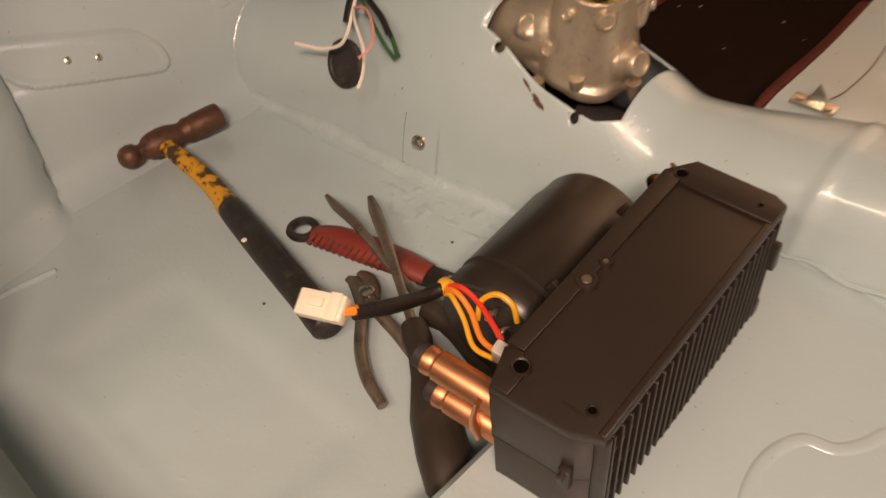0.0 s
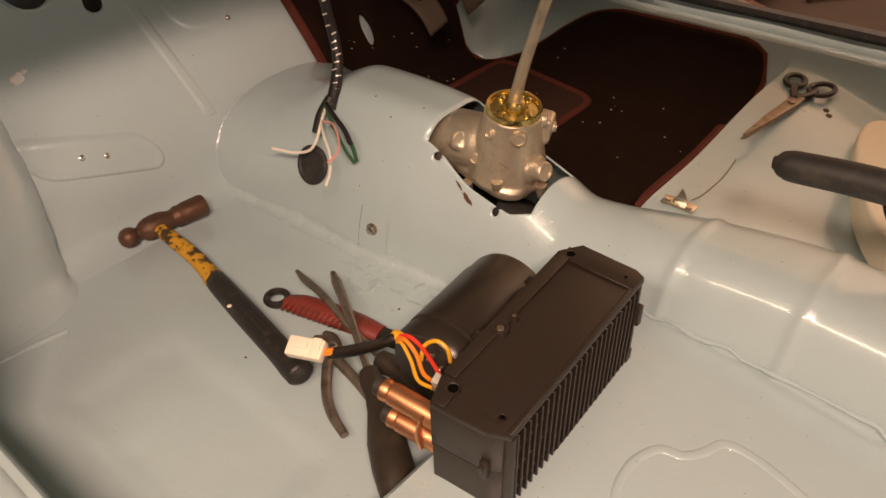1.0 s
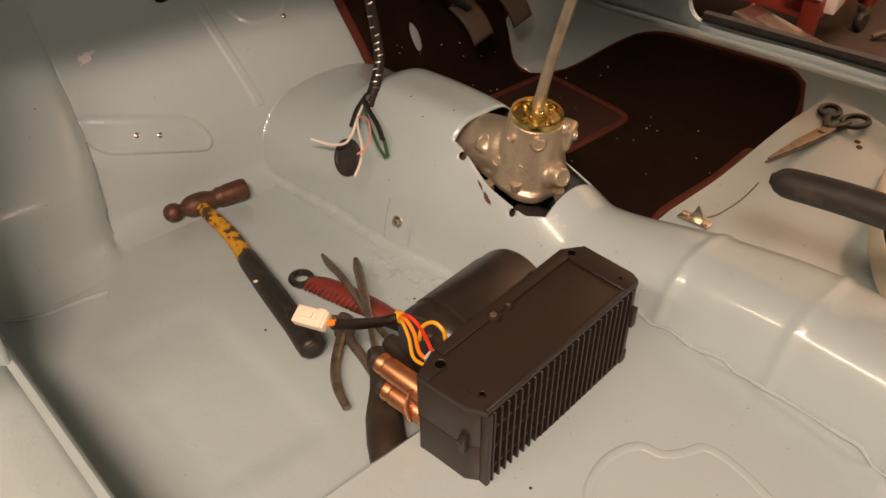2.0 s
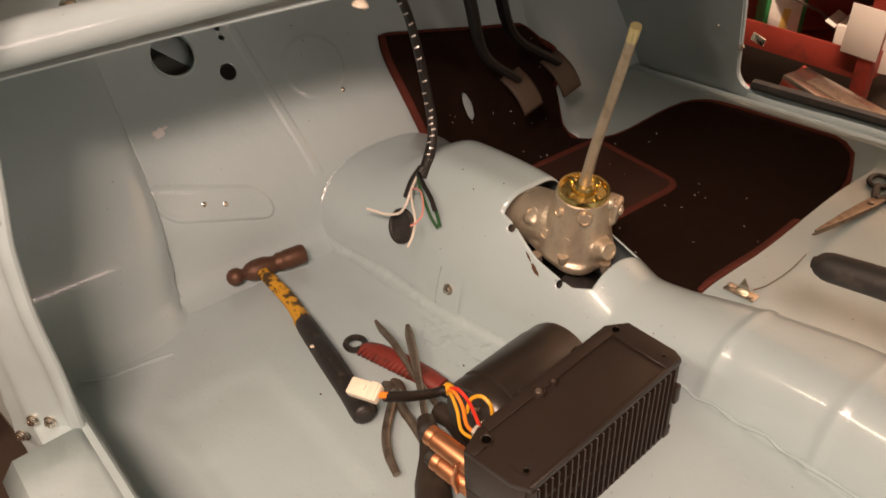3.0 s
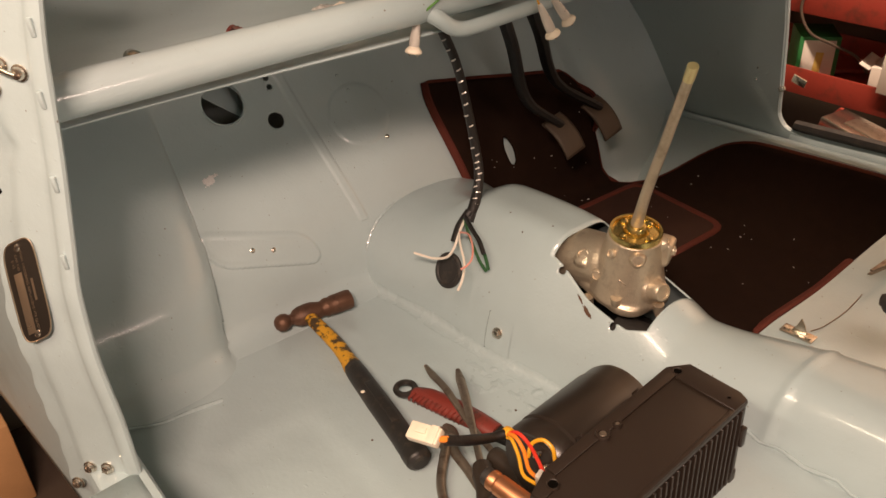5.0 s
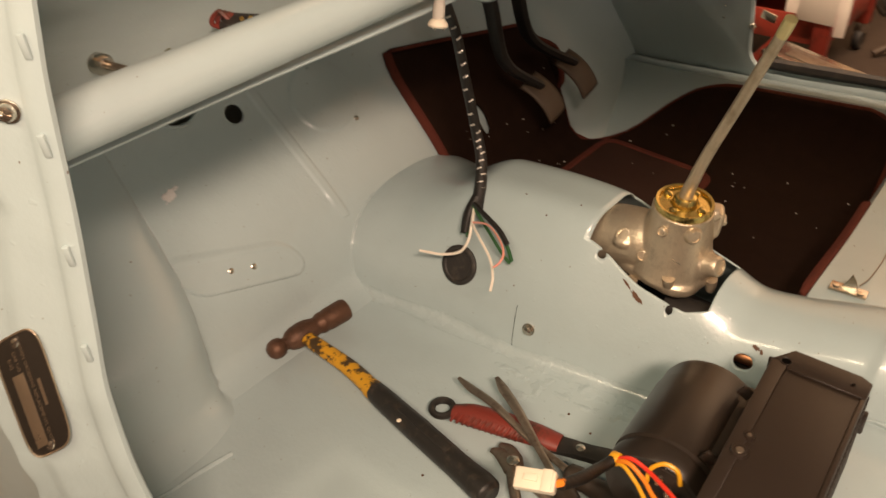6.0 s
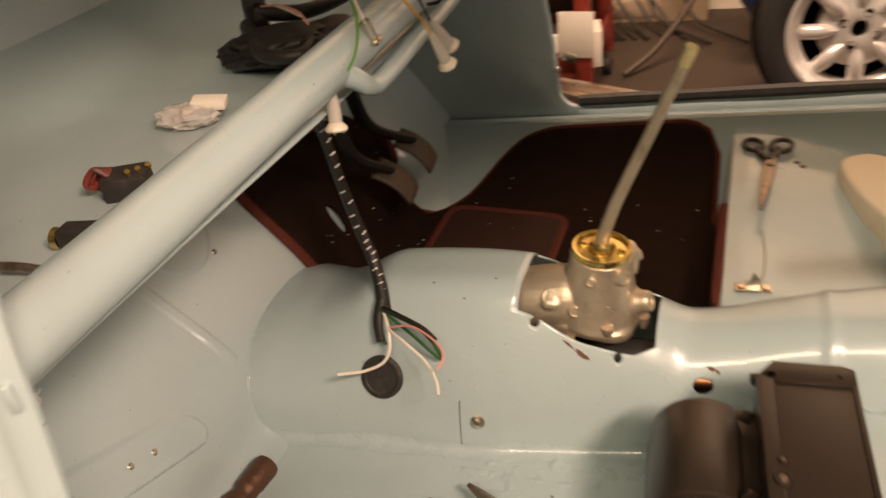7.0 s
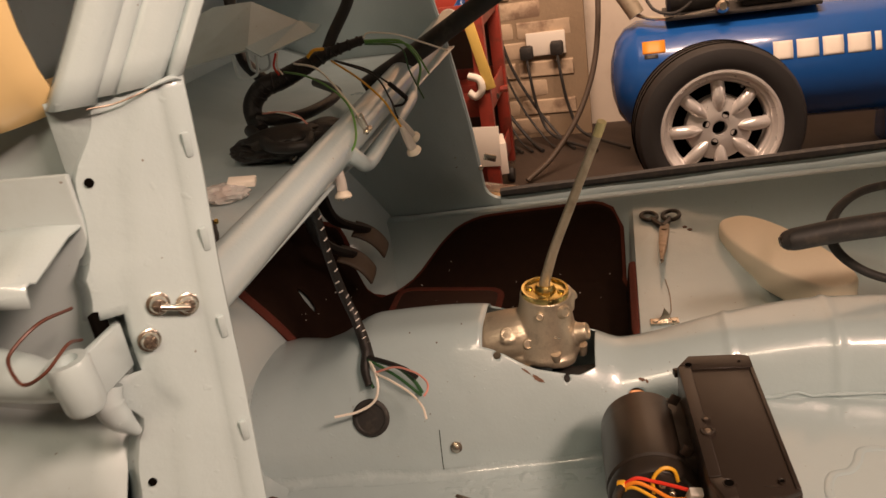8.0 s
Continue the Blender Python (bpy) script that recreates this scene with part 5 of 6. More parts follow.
dash_loom = thing("dash_loom", (-0.2, 0.62, 0.455), "thick black dash wiring loom with loose coloured ends on the shelf", "wiring loom")
for pts, r in (([(-0.205, 0.60, 0.478), (-0.220, 0.62, 0.488), (-0.222, 0.629, 0.507), (-0.206, 0.637, 0.525), (-0.180, 0.646, 0.532), (-0.156, 0.654, 0.541), (-0.128, 0.663, 0.552), (-0.112, 0.671, 0.556), (-0.075, 0.68, 0.564)], [0.010, 0.0115, 0.0125, 0.0135, 0.013, 0.0115, 0.009, 0.007, 0.0052]),
               ([(-0.126, 0.67, 0.552), (-0.115, 0.68, 0.574), (-0.090, 0.69, 0.612), (-0.078, 0.70, 0.650), (-0.07, 0.71, 0.70)], 0.0075),
               ([(-0.205, 0.640, 0.535), (-0.235, 0.66, 0.560), (-0.255, 0.70, 0.60), (-0.26, 0.72, 0.69)], 0.008),
               ([(-0.220, 0.60, 0.480), (-0.190, 0.56, 0.478), (-0.153, 0.515, 0.479), (-0.116, 0.512, 0.479), (-0.118, 0.545, 0.482)], [0.008, 0.008, 0.007, 0.006, 0.005]),
               ([(-0.215, 0.615, 0.490), (-0.170, 0.632, 0.484), (-0.150, 0.70, 0.482), (-0.16, 0.78, 0.480), (-0.22, 0.86, 0.480)], [0.009, 0.008, 0.007, 0.007, 0.007])):
    part("loom_sleeve", tube(pts, r, 14), TAPE, dash_loom)
# tangled end of the loom lying on the shelf in loose tape
for at, size, turn, seed in (((-0.165, 0.570, 0.4690), (0.056, 0.036, 0.0200), 18, 2), ((-0.205, 0.566, 0.4640), (0.030, 0.026, 0.0150), -30, 5), ((-0.122, 0.600, 0.4680), (0.034, 0.030, 0.0190), 40, 8)):
    clump = bmesh.new()
    bmesh.ops.create_icosphere(clump, subdivisions=4, radius=1)
    for v in clump.verts:
        k = 1 + 0.30 * noise.noise(v.co * 2.3 + Vector((seed, 0, 0))) + 0.22 * abs(noise.noise(v.co * 6.0 + Vector((0, seed, 0))))
        v.co = Vector((v.co.x * size[0] * k, v.co.y * size[1] * k, v.co.z * size[2]))
    clump.transform(pose(*at, 0, 0, turn))
    part("tape_clump", clump, TAPE, dash_loom, "crumpled glossy black tape")
random.seed(14)
turns = spline([(-0.222, 0.629, 0.507), (-0.206, 0.637, 0.525), (-0.180, 0.646, 0.532), (-0.156, 0.654, 0.541), (-0.128, 0.663, 0.552), (-0.112, 0.671, 0.556), (-0.075, 0.68, 0.564)], 6)
for k in range(1, len(turns) - 1, 2):
    d = turns[k + 1] - turns[k - 1]
    rr = float(np.interp(k, [0, 8, 22, len(turns)], [0.0128, 0.0138, 0.0102, 0.0058]))
    part("tape_turn", lathe([(rr, -0.0016), (rr + 0.0007, 0.0), (rr, 0.0016)], 14, aim(turns[k], d + Vector((0, 0, random.uniform(-0.004, 0.004)))), False), TAPE, dash_loom)
for pts, mt, r in (([(-0.075, 0.68, 0.566), (-0.067, 0.682, 0.571), (-0.037, 0.693, 0.564), (-0.009, 0.707, 0.549), (0.024, 0.72, 0.531)], WWIRE, 0.0011),
                   ([(-0.075, 0.68, 0.562), (-0.045, 0.69, 0.558), (-0.028, 0.70, 0.550), (-0.014, 0.71, 0.520), (-0.024, 0.72, 0.488)], GWIRE2, 0.0017),
                   ([(-0.075, 0.68, 0.560), (-0.046, 0.69, 0.555), (-0.020, 0.70, 0.545), (-0.003, 0.71, 0.505)], GWIRE2, 0.0012),
                   ([(-0.075, 0.68, 0.558), (-0.035, 0.70, 0.546), (-0.029, 0.71, 0.512), (-0.018, 0.72, 0.471)], GWIRE, 0.0012),
                   ([(-0.112, 0.66, 0.545), (-0.070, 0.655, 0.530), (-0.046, 0.66, 0.509)], TAPE, 0.0013),
                   ([(-0.046, 0.66, 0.509), (-0.034, 0.657, 0.498), (-0.024, 0.655, 0.488)], TAPE, 0.0032),
                   ([(-0.024, 0.655, 0.488), (-0.030, 0.652, 0.482), (-0.041, 0.65, 0.481)], TAPE, 0.0018),
                   ([(-0.198, 0.60, 0.500), (-0.168, 0.587, 0.503), (-0.142, 0.573, 0.500), (-0.126, 0.56, 0.492)], PWIRE, 0.0011),
                   ([(-0.190, 0.60, 0.502), (-0.160, 0.58, 0.502), (-0.135, 0.565, 0.498)], WWIRE, 0.0008),
                   ([(-0.163, 0.60, 0.572), (-0.169, 0.60, 0.557), (-0.167, 0.605, 0.545)], RWIRE, 0.0014),
                   ([(-0.160, 0.60, 0.574), (-0.165, 0.60, 0.557), (-0.162, 0.605, 0.545)], WWIRE, 0.0011),
                   ([(-0.140, 0.64, 0.556), (-0.132, 0.645, 0.563), (-0.122, 0.655, 0.562)], YWIRE, 0.0022)):
    part("loose_wire", tube(pts, r, 8), mt, dash_loom)
column = thing("steering_column", (0.0, 0.80, 0.5), "black steering column passing under the dash", "steering column")
part("column_tube", tube([(-0.12, 0.80, 0.478), (-0.033, 0.80, 0.522), (0.04, 0.80, 0.562), (0.16, 0.80, 0.63)], 0.014, 18), RUBBER, column)

# ---- odds and ends on the parcel shelf ----
c1 = thing("loom_plug", (-0.165, 0.312, 0.455), "black multi-way plug with red wires on the parcel shelf", "plug")
part("plug_body", block(0.045, 0.030, 0.026, 0.004, pose(-0.155, 0.318, 0.470, 8, 0, 25)), RUBBER, c1)
for k in range(5):
    part("red_lead", tube([(-0.164, 0.310 + 0.004 * k, 0.478), (-0.176, 0.304 + 0.006 * k, 0.490 - 0.003 * k), (-0.188, 0.300 + 0.008 * k, 0.474), (-0.180, 0.325, 0.462)], 0.0030, 6), REDGRIP, c1)
for k in range(3):
    part("pin", lathe([(0.003, 0), (0.003, 0.004), (0, 0.0045)], 8, aim((-0.145 + 0.006 * k, 0.312 + 0.008 * k, 0.483), (0.3, -0.4, 1))), BRASS, c1)
c2 = thing("ratchet_socket", (-0.165, 0.25, 0.455), "black switch body with brass end on the parcel shelf", "switch")
part("body", block(0.046, 0.022, 0.022, 0.003, pose(-0.160, 0.262, 0.468, 0, 0, 30)), RUBBER, c2)
part("end_cap", lathe([(0.009, 0), (0.010, 0.006), (0.007, 0.009), (0, 0.009)], 14, aim((-0.180, 0.249, 0.468), (-0.9, -0.45, 0))), BRASS, c2)
part("end_cap", lathe([(0.008, 0), (0.009, 0.008), (0.006, 0.010), (0, 0.010)], 14, aim((-0.150, 0.280, 0.466), (0.2, 0.9, 0.2))), BRASS, c2)
c3 = thing("extension_lead", (-0.19, 0.2, 0.455), "plated socket on a black lead lying on the parcel shelf", "socket")
part("socket", lathe([(0.010, 0), (0.012, 0.003), (0.012, 0.016), (0.009, 0.020), (0, 0.020)], 18, aim((-0.208, 0.186, 0.470), (0.75, 0.6, 0.0))), ZINC, c3)
part("rod", tube([(-0.196, 0.198, 0.470), (-0.17, 0.222, 0.468), (-0.145, 0.238, 0.466)], 0.0045, 10), STEEL, c3)
bag = thing("wrapped_part", (-0.175, 0.45, 0.455), "small spare part in crumpled clear plastic wrap on the parcel shelf", "packet")
random.seed(11)
bmw = bmesh.new()
bmesh.ops.create_icosphere(bmw, subdivisions=4, radius=1)
for v in bmw.verts:
    k = 1 + 0.22 * noise.noise(v.co * 3.1) + 0.12 * noise.noise(v.co * 8)
    v.co = Vector((v.co.x * 0.036, v.co.y * 0.022, v.co.z * 0.014)) * k
bmw.transform(pose(-0.205, 0.475, 0.469, 0, 0, 15))
part("wrap", bmw, CLEAR, bag)
part("card", block(0.040, 0.020, 0.010, 0.002, pose(-0.180, 0.487, 0.480, 10, 5, 15)), PAPER, bag)
part("brass_part", lathe([(0.006, 0), (0.008, 0.004), (0.008, 0.014), (0.005, 0.020), (0, 0.020)], 12, aim((-0.215, 0.468, 0.469), (0.9, 0.2, 0.1))), COPPER, bag)
for o, x, y, turn in ((c1, -0.1570, 0.2960, 0), (c2, -0.136, 0.224, -20), (c3, -0.1735, 0.1854, -30), (bag, -0.1575, 0.403, 0)):
    o.location, o.scale, o.rotation_euler = (x, y, 0.4495), (0.75, 0.75, 0.75), (0, 0, radians(turn))
brk = thing("bulkhead_bracket", (-0.2, 0.62, 0.58), "bent grey sheet bracket under the dash top", "bracket")
bm = bmesh.new()
plate_rim = [bm.verts.new(v) for v in ((-0.33, 0.60, 0.605), (-0.305, 0.62, 0.613), (-0.258, 0.66, 0.629), (-0.206, 0.66, 0.630), (-0.130, 0.62, 0.602), (-0.179, 0.56, 0.587), (-0.263, 0.56, 0.574))]
bm.faces.new(plate_rim)
bmesh.ops.triangulate(bm, faces=bm.faces[:])
thicken(part("plate", bm, PAINT_DULL, brk, "", True), 0.002)
bm = bmesh.new()
bm.faces.new([bm.verts.new(v) for v in ((-0.181, 0.558, 0.588), (-0.130, 0.618, 0.603), (-0.098, 0.60, 0.598), (-0.107, 0.598, 0.591), (-0.162, 0.555, 0.576))])
bmesh.ops.triangulate(bm, faces=bm.faces[:])
thicken(part("folded_lip", bm, PAINT, brk, "", True), 0.002)
for y in (0.56, 0.60):
    solo("wire_clip", tube([(-0.20, y, 0.582), (-0.198, y + 0.002, 0.555), (-0.185, y + 0.022, 0.553), (-0.183, y + 0.026, 0.575)], 0.0018, 6), PAINT_DULL, "small grey wire loop under the dash bracket", "clip", group="dash wire clips")

# ---- things on the far crossmember ----
def deck(x, y):
    return floor_z(x, y)


sc = thing("scissors", (0.304, 1.05, deck(0.304, 1.05)), "steel scissors with black handles on the crossmember", "scissors")
sz = deck(0.304, 1.05) + 0.004
part("blade", prism([(-0.008, 0.022), (0.005, 0.024), (0.009, 0.004), (0.0075, -0.060), (0.003, -0.128), (-0.001, -0.132), (-0.006, -0.060), (-0.009, 0.0)], 0.003, 0.0006, Matrix.Translation((0.304, 1.050, sz)) @ pose(0, 0, 0, 0, 0, -5.5)), STEEL, sc, "worn steel blade")
part("blade", prism([(-0.005, 0.024), (0.008, 0.022), (0.009, 0.0), (0.006, -0.060), (0.001, -0.126), (-0.003, -0.126), (-0.008, -0.058), (-0.009, 0.004)], 0.003, 0.0006, Matrix.Translation((0.304, 1.050, sz + 0.0035)) @ pose(0, 0, 0, 0, 0, -5)), STEEL, sc, "worn steel blade")
part("pivot", lathe([(0.0050, 0), (0.0050, 0.002), (0.003, 0.003), (0, 0.003)], 12, pose(0.304, 1.047, sz + 0.006)), STEEL, sc)
for cx, cy, rx_, ry_, rot in ((0.280, 1.120, 0.0135, 0.0200, 14), (0.320, 1.118, 0.0150, 0.0225, -12)):
    loop = [Matrix.Translation((cx, cy, sz + 0.003)) @ pose(0, 0, 0, 0, 0, rot) @ Vector((rx_ * math.cos(a), ry_ * math.sin(a), 0)) for a in np.linspace(0, 2 * math.pi, 28, endpoint=False)]
    part("handle_loop", tube(loop, 0.0040, 8, closed=True), BLACK_GLOSS, sc, "black handle")
    part("handle_stem", tube([(0.302, 1.066, sz + 0.003), ((0.302 + cx) / 2 + 0.001, 1.086, sz + 0.003), (cx + 0.004 * (1 if cx < 0.3 else -1), cy - 0.012, sz + 0.003)], [0.0060, 0.0056, 0.0048], 8), BLACK_GLOSS, sc)
cl = thing("seat_clip", (0.287, 0.767, deck(0.287, 0.767)), "plated seat catch screwed to the crossmember", "seat catch")
cz = deck(0.287, 0.775)
part("base", block(0.042, 0.018, 0.003, 0.001, pose(0.287, 0.770, cz + 0.002, 0, 0, 4)), ZINC, cl)
part("fin", prism([(-0.010, 0), (0.010, 0), (0.006, 0.012), (0.0, 0.022), (-0.004, 0.010)], 0.003, 0.0005, Matrix.Translation((0.287, 0.772, cz + 0.003)) @ pose(0, 0, 0, 90, 0, 10)), ZINC, cl)
for dx in (-0.014, 0.014):
    part("screw", lathe([(0.0042, 0), (0.0036, 0.002), (0, 0.0026)], 12, pose(0.287 + dx, 0.768, cz + 0.0035)), ZINC, cl)
wire_pts = [(0.296, 0.905, deck(0.296, 0.905) + 0.0012), (0.300, 0.86, deck(0.300, 0.86) + 0.001), (0.299, 0.81, deck(0.299, 0.81) + 0.001), (0.295, 0.785, cz + 0.003)]
solo("thin_wire", tube(wire_pts, 0.0008, 6), STEEL, "thin dark wire running from the seat catch", "wire")
for x, y in ((0.372, 0.775), (0.378, 0.765), (0.350, 1.075), (0.342, 1.085)):
    solo("drilled_hole", lathe([(0, 0.0004), (0.0036, 0.0004), (0.0042, 0.001), (0.0046, 0)], 12, pose(x, y, deck(x, y) + 0.0002)), RUST, "small rusty bolt hole in the crossmember", "hole", group="crossmember holes")
dz = floor_z(0.488, 0.963) - 0.002
oval = [(0.150 * math.cos(a), 0.056 * (abs(math.sin(a)) ** 0.68) * (1 if math.sin(a) > 0 else -1)) for a in np.linspace(0, 2 * math.pi, 56, endpoint=False)]
solo("cream_pad", prism(oval, 0.052, 0.006, Matrix.Translation((0.488, 0.963, dz)) @ pose(0, 0, 0, 0, 0, -63.4) @ pose(0, 0, 0, 0, 2, 0), 3), CREAM, "thick cream oval foam pad lying behind the crossmember", "foam pad")

hb = thing("handbrake", (0.75, 0.66, 0.14), "black rubber-gripped handbrake lever over the tunnel", "handbrake")
part("grip", tube([(0.432, 0.6255, 0.2735), (0.440, 0.626, 0.2745), (0.50, 0.632, 0.281), (0.60, 0.640, 0.286), (0.66, 0.646, 0.286)], [0.0118, 0.0142, 0.0148, 0.0150, 0.0140], 20), RUBBER, hb, "black rubber grip")
part("button", tube([(0.421, 0.6245, 0.272), (0.426, 0.625, 0.2728), (0.434, 0.626, 0.2738)], [0.0060, 0.0072, 0.0072], 14), BLACK_GLOSS, hb, "black release button")
part("lever_bar", tube([(0.65, 0.645, 0.286), (0.72, 0.652, 0.270), (0.78, 0.660, 0.220), (0.80, 0.665, 0.150)], 0.011, 12, squash=0.6), STEEL, hb)
part("cable", tube([(0.62, 0.83, 0.26), (0.56, 0.80, 0.262), (0.52, 0.76, 0.255), (0.505, 0.735, 0.235), (0.515, 0.72, 0.205), (0.56, 0.71, 0.175), (0.64, 0.70, 0.16)], [0.006, 0.006, 0.0065, 0.008, 0.0065, 0.006, 0.006], 12), RUBBER, hb, "black handbrake cable loop")
for x, y in ((0.413, 0.330), (0.095, 0.47), (0.02, 0.30), (0.13, 0.46)):
    solo("grit", lathe([(0.0016, 0), (0.0013, 0.0009), (0, 0.0012)], 7, pose(x, y, floor_z(x, y))), RUST, "dark speck of grit on the floor", "grit", group="specks of grit")

# ---- outside of the near post: hinge, wing and windscreen pillar ----
# near-black block added behind the hinge slot, its shade put into the colour
part("slot_shade", block(0.004, 0.012, 0.044, 0.001, pose(-0.058, 0.022, 0.509)), DARK, post)
hin = part("hinge", block(0.006, 0.046, 0.029, 0.0015, pose(-0.0485, 0.001, 0.508)), PAINT, post, "painted external door hinge half")
part("knuckle", lathe([(0.0050, -0.015), (0.0095, -0.016), (0.0112, -0.013), (0.0118, 0.013), (0.0108, 0.0155), (0.0064, 0.0155), (0.0058, 0.009), (0, 0.009)], 28, Matrix.Translation((-0.048, -0.022, 0.511)) @ pose(0, 0, 0, 3, -3, 0)), PAINT, hin)
part("brace", tube([(-0.052, 0.006, 0.492), (-0.054, 0.002, 0.482), (-0.052, 0.004, 0.470), (-0.048, 0.010, 0.456)], [0.007, 0.009, 0.008, 0.003], 12), PAINT, hin)
solo("brown_wire_loop", tube([(-0.062, 0.010, 0.540), (-0.058, -0.020, 0.5476), (-0.064, -0.036, 0.542), (-0.0667, -0.040, 0.535), (-0.0633, -0.040, 0.523), (-0.0475, -0.040, 0.5296), (-0.042, -0.025, 0.537), (-0.058, 0.004, 0.523)], 0.0010, 6), BWIRE, "loop of brown wire hanging outside the hinge post", "wire")
wing_rows = []
for x in np.linspace(-1.0, -0.066, 40):
    wing_rows.append([Vector((x, 0.062 - 0.10 * (-0.05 - x) - 0.060 * (1 - ease(0.40, 0.49, z)), z)) for z in np.linspace(-0.02, 0.652, 40)])
thicken(solo("inner_wing", sheet(wing_rows), PAINT_DULL, "dusty pale grey-blue inner wing ahead of the post", "wing panel", "structure"), 0.002)
ledge_rows = []
for x in np.linspace(-0.9, -0.056, 30):
    w = 0.0012 * math.sin(x * 60)
    ledge_rows.append([Vector((x, y - 0.08 * (-0.05 - x), z + w)) for y, z in ((0.064, 0.582), (0.02, 0.580), (-0.014, 0.569), (-0.018, 0.571), (-0.022, 0.570), (-0.024, 0.566), (-0.024, 0.558))])
thicken(solo("wing_ledge", sheet(ledge_rows), PAINT, "pale flanged ledge along the inner wing", "flange", "structure"), 0.002)
solo("wing_bracket", tube([(-0.054, -0.018, 0.508), (-0.075, -0.014, 0.508), (-0.105, -0.010, 0.510), (-0.2, -0.008, 0.52), (-0.34, -0.008, 0.53)], [0.009, 0.012, 0.015, 0.020, 0.024], 20), PAINT, "pale rounded bracket under the wing ledge", "bracket", "structure")
# rounded cream panel beyond the pillar foot
cream_rows = []
for u in np.linspace(0, 1, 34):
    u = float(u)
    end = ease(0.90, 1.0, u)
    row = []
    for y, z in ((0.080, 0.650), (0.064, 0.639), (0.050, 0.633), (0.036, 0.634), (0.027, 0.642), (0.020, 0.660), (0.015, 0.690), (0.013, 0.730), (0.014, 0.80)):
        row.append(Vector((-0.50 + 0.444 * u, y + 0.020 * end - 0.05 * (1 - u), z + 0.006 * end * (1 if z < 0.67 else -0.5))))
    cream_rows.append(row)
thicken(solo("cream_panel", sheet(cream_rows), TANCLOTH, "glossy cream-yellow painted body panel beyond the pillar", "body panel", "structure"), 0.003)
pil = thing("windscreen_pillar", (-0.02, 0.07, 0.65), "pale blue painted windscreen pillar foot with a gutter", "pillar", kind="structure")
RK = Vector((0.38, 0.45, 0.92)).normalized()


def pillar_band(name, p0, width, depth, mat_):
    """A raked pressed band: flat face with rolled edges."""
    rows_ = []
    side = Vector((1.0, 0.9, 0))
    outw = PN
    for t in np.linspace(0.002, 0.42, 24):
        base = Vector(p0) + RK * float(t)
        rows_.append([base + side * (width * s) + outw * (depth * o) for s, o in ((0.0, -1.0), (0.02, 0.0), (0.08, 0.55), (0.2, 0.85), (0.5, 1.0), (0.8, 0.85), (0.92, 0.5), (0.98, 0.0), (1.0, -1.0))])
    thicken(part(name, sheet(rows_), mat_, pil), 0.002)


pillar_band("gutter", post_at(-0.0553, 0.6420), 0.0170, 0.0060, PAINT)
pillar_band("groove", post_at(-0.0383, 0.6440), 0.0080, 0.0015, PAINT)
pillar_band("inner_band", post_at(-0.0303, 0.6440), 0.0215, 0.0040, PAINT)
pillar_band("edge_flange", post_at(-0.0088, 0.6460), 0.0085, 0.0050, PAINT)
part("foot_seam", tube([post_at(-0.0415, 0.6415, 0.003), post_at(-0.031, 0.641, 0.004), post_at(-0.021, 0.643, 0.0045), post_at(-0.0125, 0.6455, 0.0045), post_at(-0.006, 0.6455, 0.0045)], 0.0006, 6), STEEL, pil)
part("lead_lump", tube([post_at(-0.018, 0.6445, 0.0035), post_at(-0.012, 0.6465, 0.0050), post_at(-0.006, 0.6475, 0.0045), post_at(-0.002, 0.6455, 0.0030)], [0.0008, 0.0022, 0.0030, 0.0014], 10, squash=0.6), PAINT_SEAL, pil)
solo("dash_top", block(0.22, 1.12, 0.006, 0.002, pose(-0.38, 0.66, 0.705, 0, 0, 0)), PAINT_DULL, "pale blue painted dash top panel above the shelf", "dash top", "structure")
cat = thing("door_check", (-0.045, 1.235, 0.195), "plated door check bolt and bracket on the far flange", "door check")
part("bracket", block(0.026, 0.004, 0.014, 0.001, pose(-0.028, 1.244, 0.212, 0, 15, 0)), ZINC, cat)
part("bolt", lathe([(0.006, 0), (0.006, 0.005), (0.004, 0.007), (0, 0.007)], 6, aim((-0.046, 1.226, 0.198), (0.1, -1, 0.2))), ZINC, cat)
for z in (0.225, 0.205):
    solo("panel_rivet", lathe([(0.0022, 0), (0.0016, 0.001), (0, 0.0012)], 8, aim((-0.095, 1.2195, z), (0, -1, 0))), ZINC, "tiny bright rivet in the far side panel", "rivet", group="side panel rivets")

# unseen roof skin added to shade the cabin, open at doors, screen and rear window
shade_roof_rows = [[Vector((x, y, 1.04 - 0.20 * ((y - MID) / 0.55) ** 2 - 0.10 * max((-0.05 - x) / 0.3, 0) ** 2)) for y in np.linspace(0.10, 1.23, 17)] for x in np.linspace(-0.10, 1.30, 14)]
thicken(solo("roof", sheet(shade_roof_rows), PAINT_DULL, "unseen pale blue roof skin added to shade the cabin", "roof", "structure"), 0.004)

# ---- the garage round the car ----
GZ = -0.24
g_rows = [[Vector((x, y, GZ)) for y in np.linspace(-30, 30, 25)] for x in np.linspace(-30, 30, 25)]
solo("ground", sheet(g_rows), CONCRETE, "oily brown concrete garage floor", "floor", "structure")
for nm, sx, sy, x, y in (("wall_north", 8, 0.1, 0.5, 3.05), ("wall_south", 8, 0.1, 0.5, -3.0), ("wall_west", 0.1, 6.1, -3.2, 0), ("wall_east", 0.1, 6.1, 4.2, 0)):
    solo(nm, block(sx, sy, 2.6, 0.0, pose(x, y, GZ + 1.3)), PLASTER, "whitewashed garage wall", "wall", "structure")
solo("ceiling", block(7.6, 6.2, 0.08, 0.0, pose(0.5, 0.02, 2.36)), PLASTER, "plain pale garage ceiling", "ceiling", "structure")


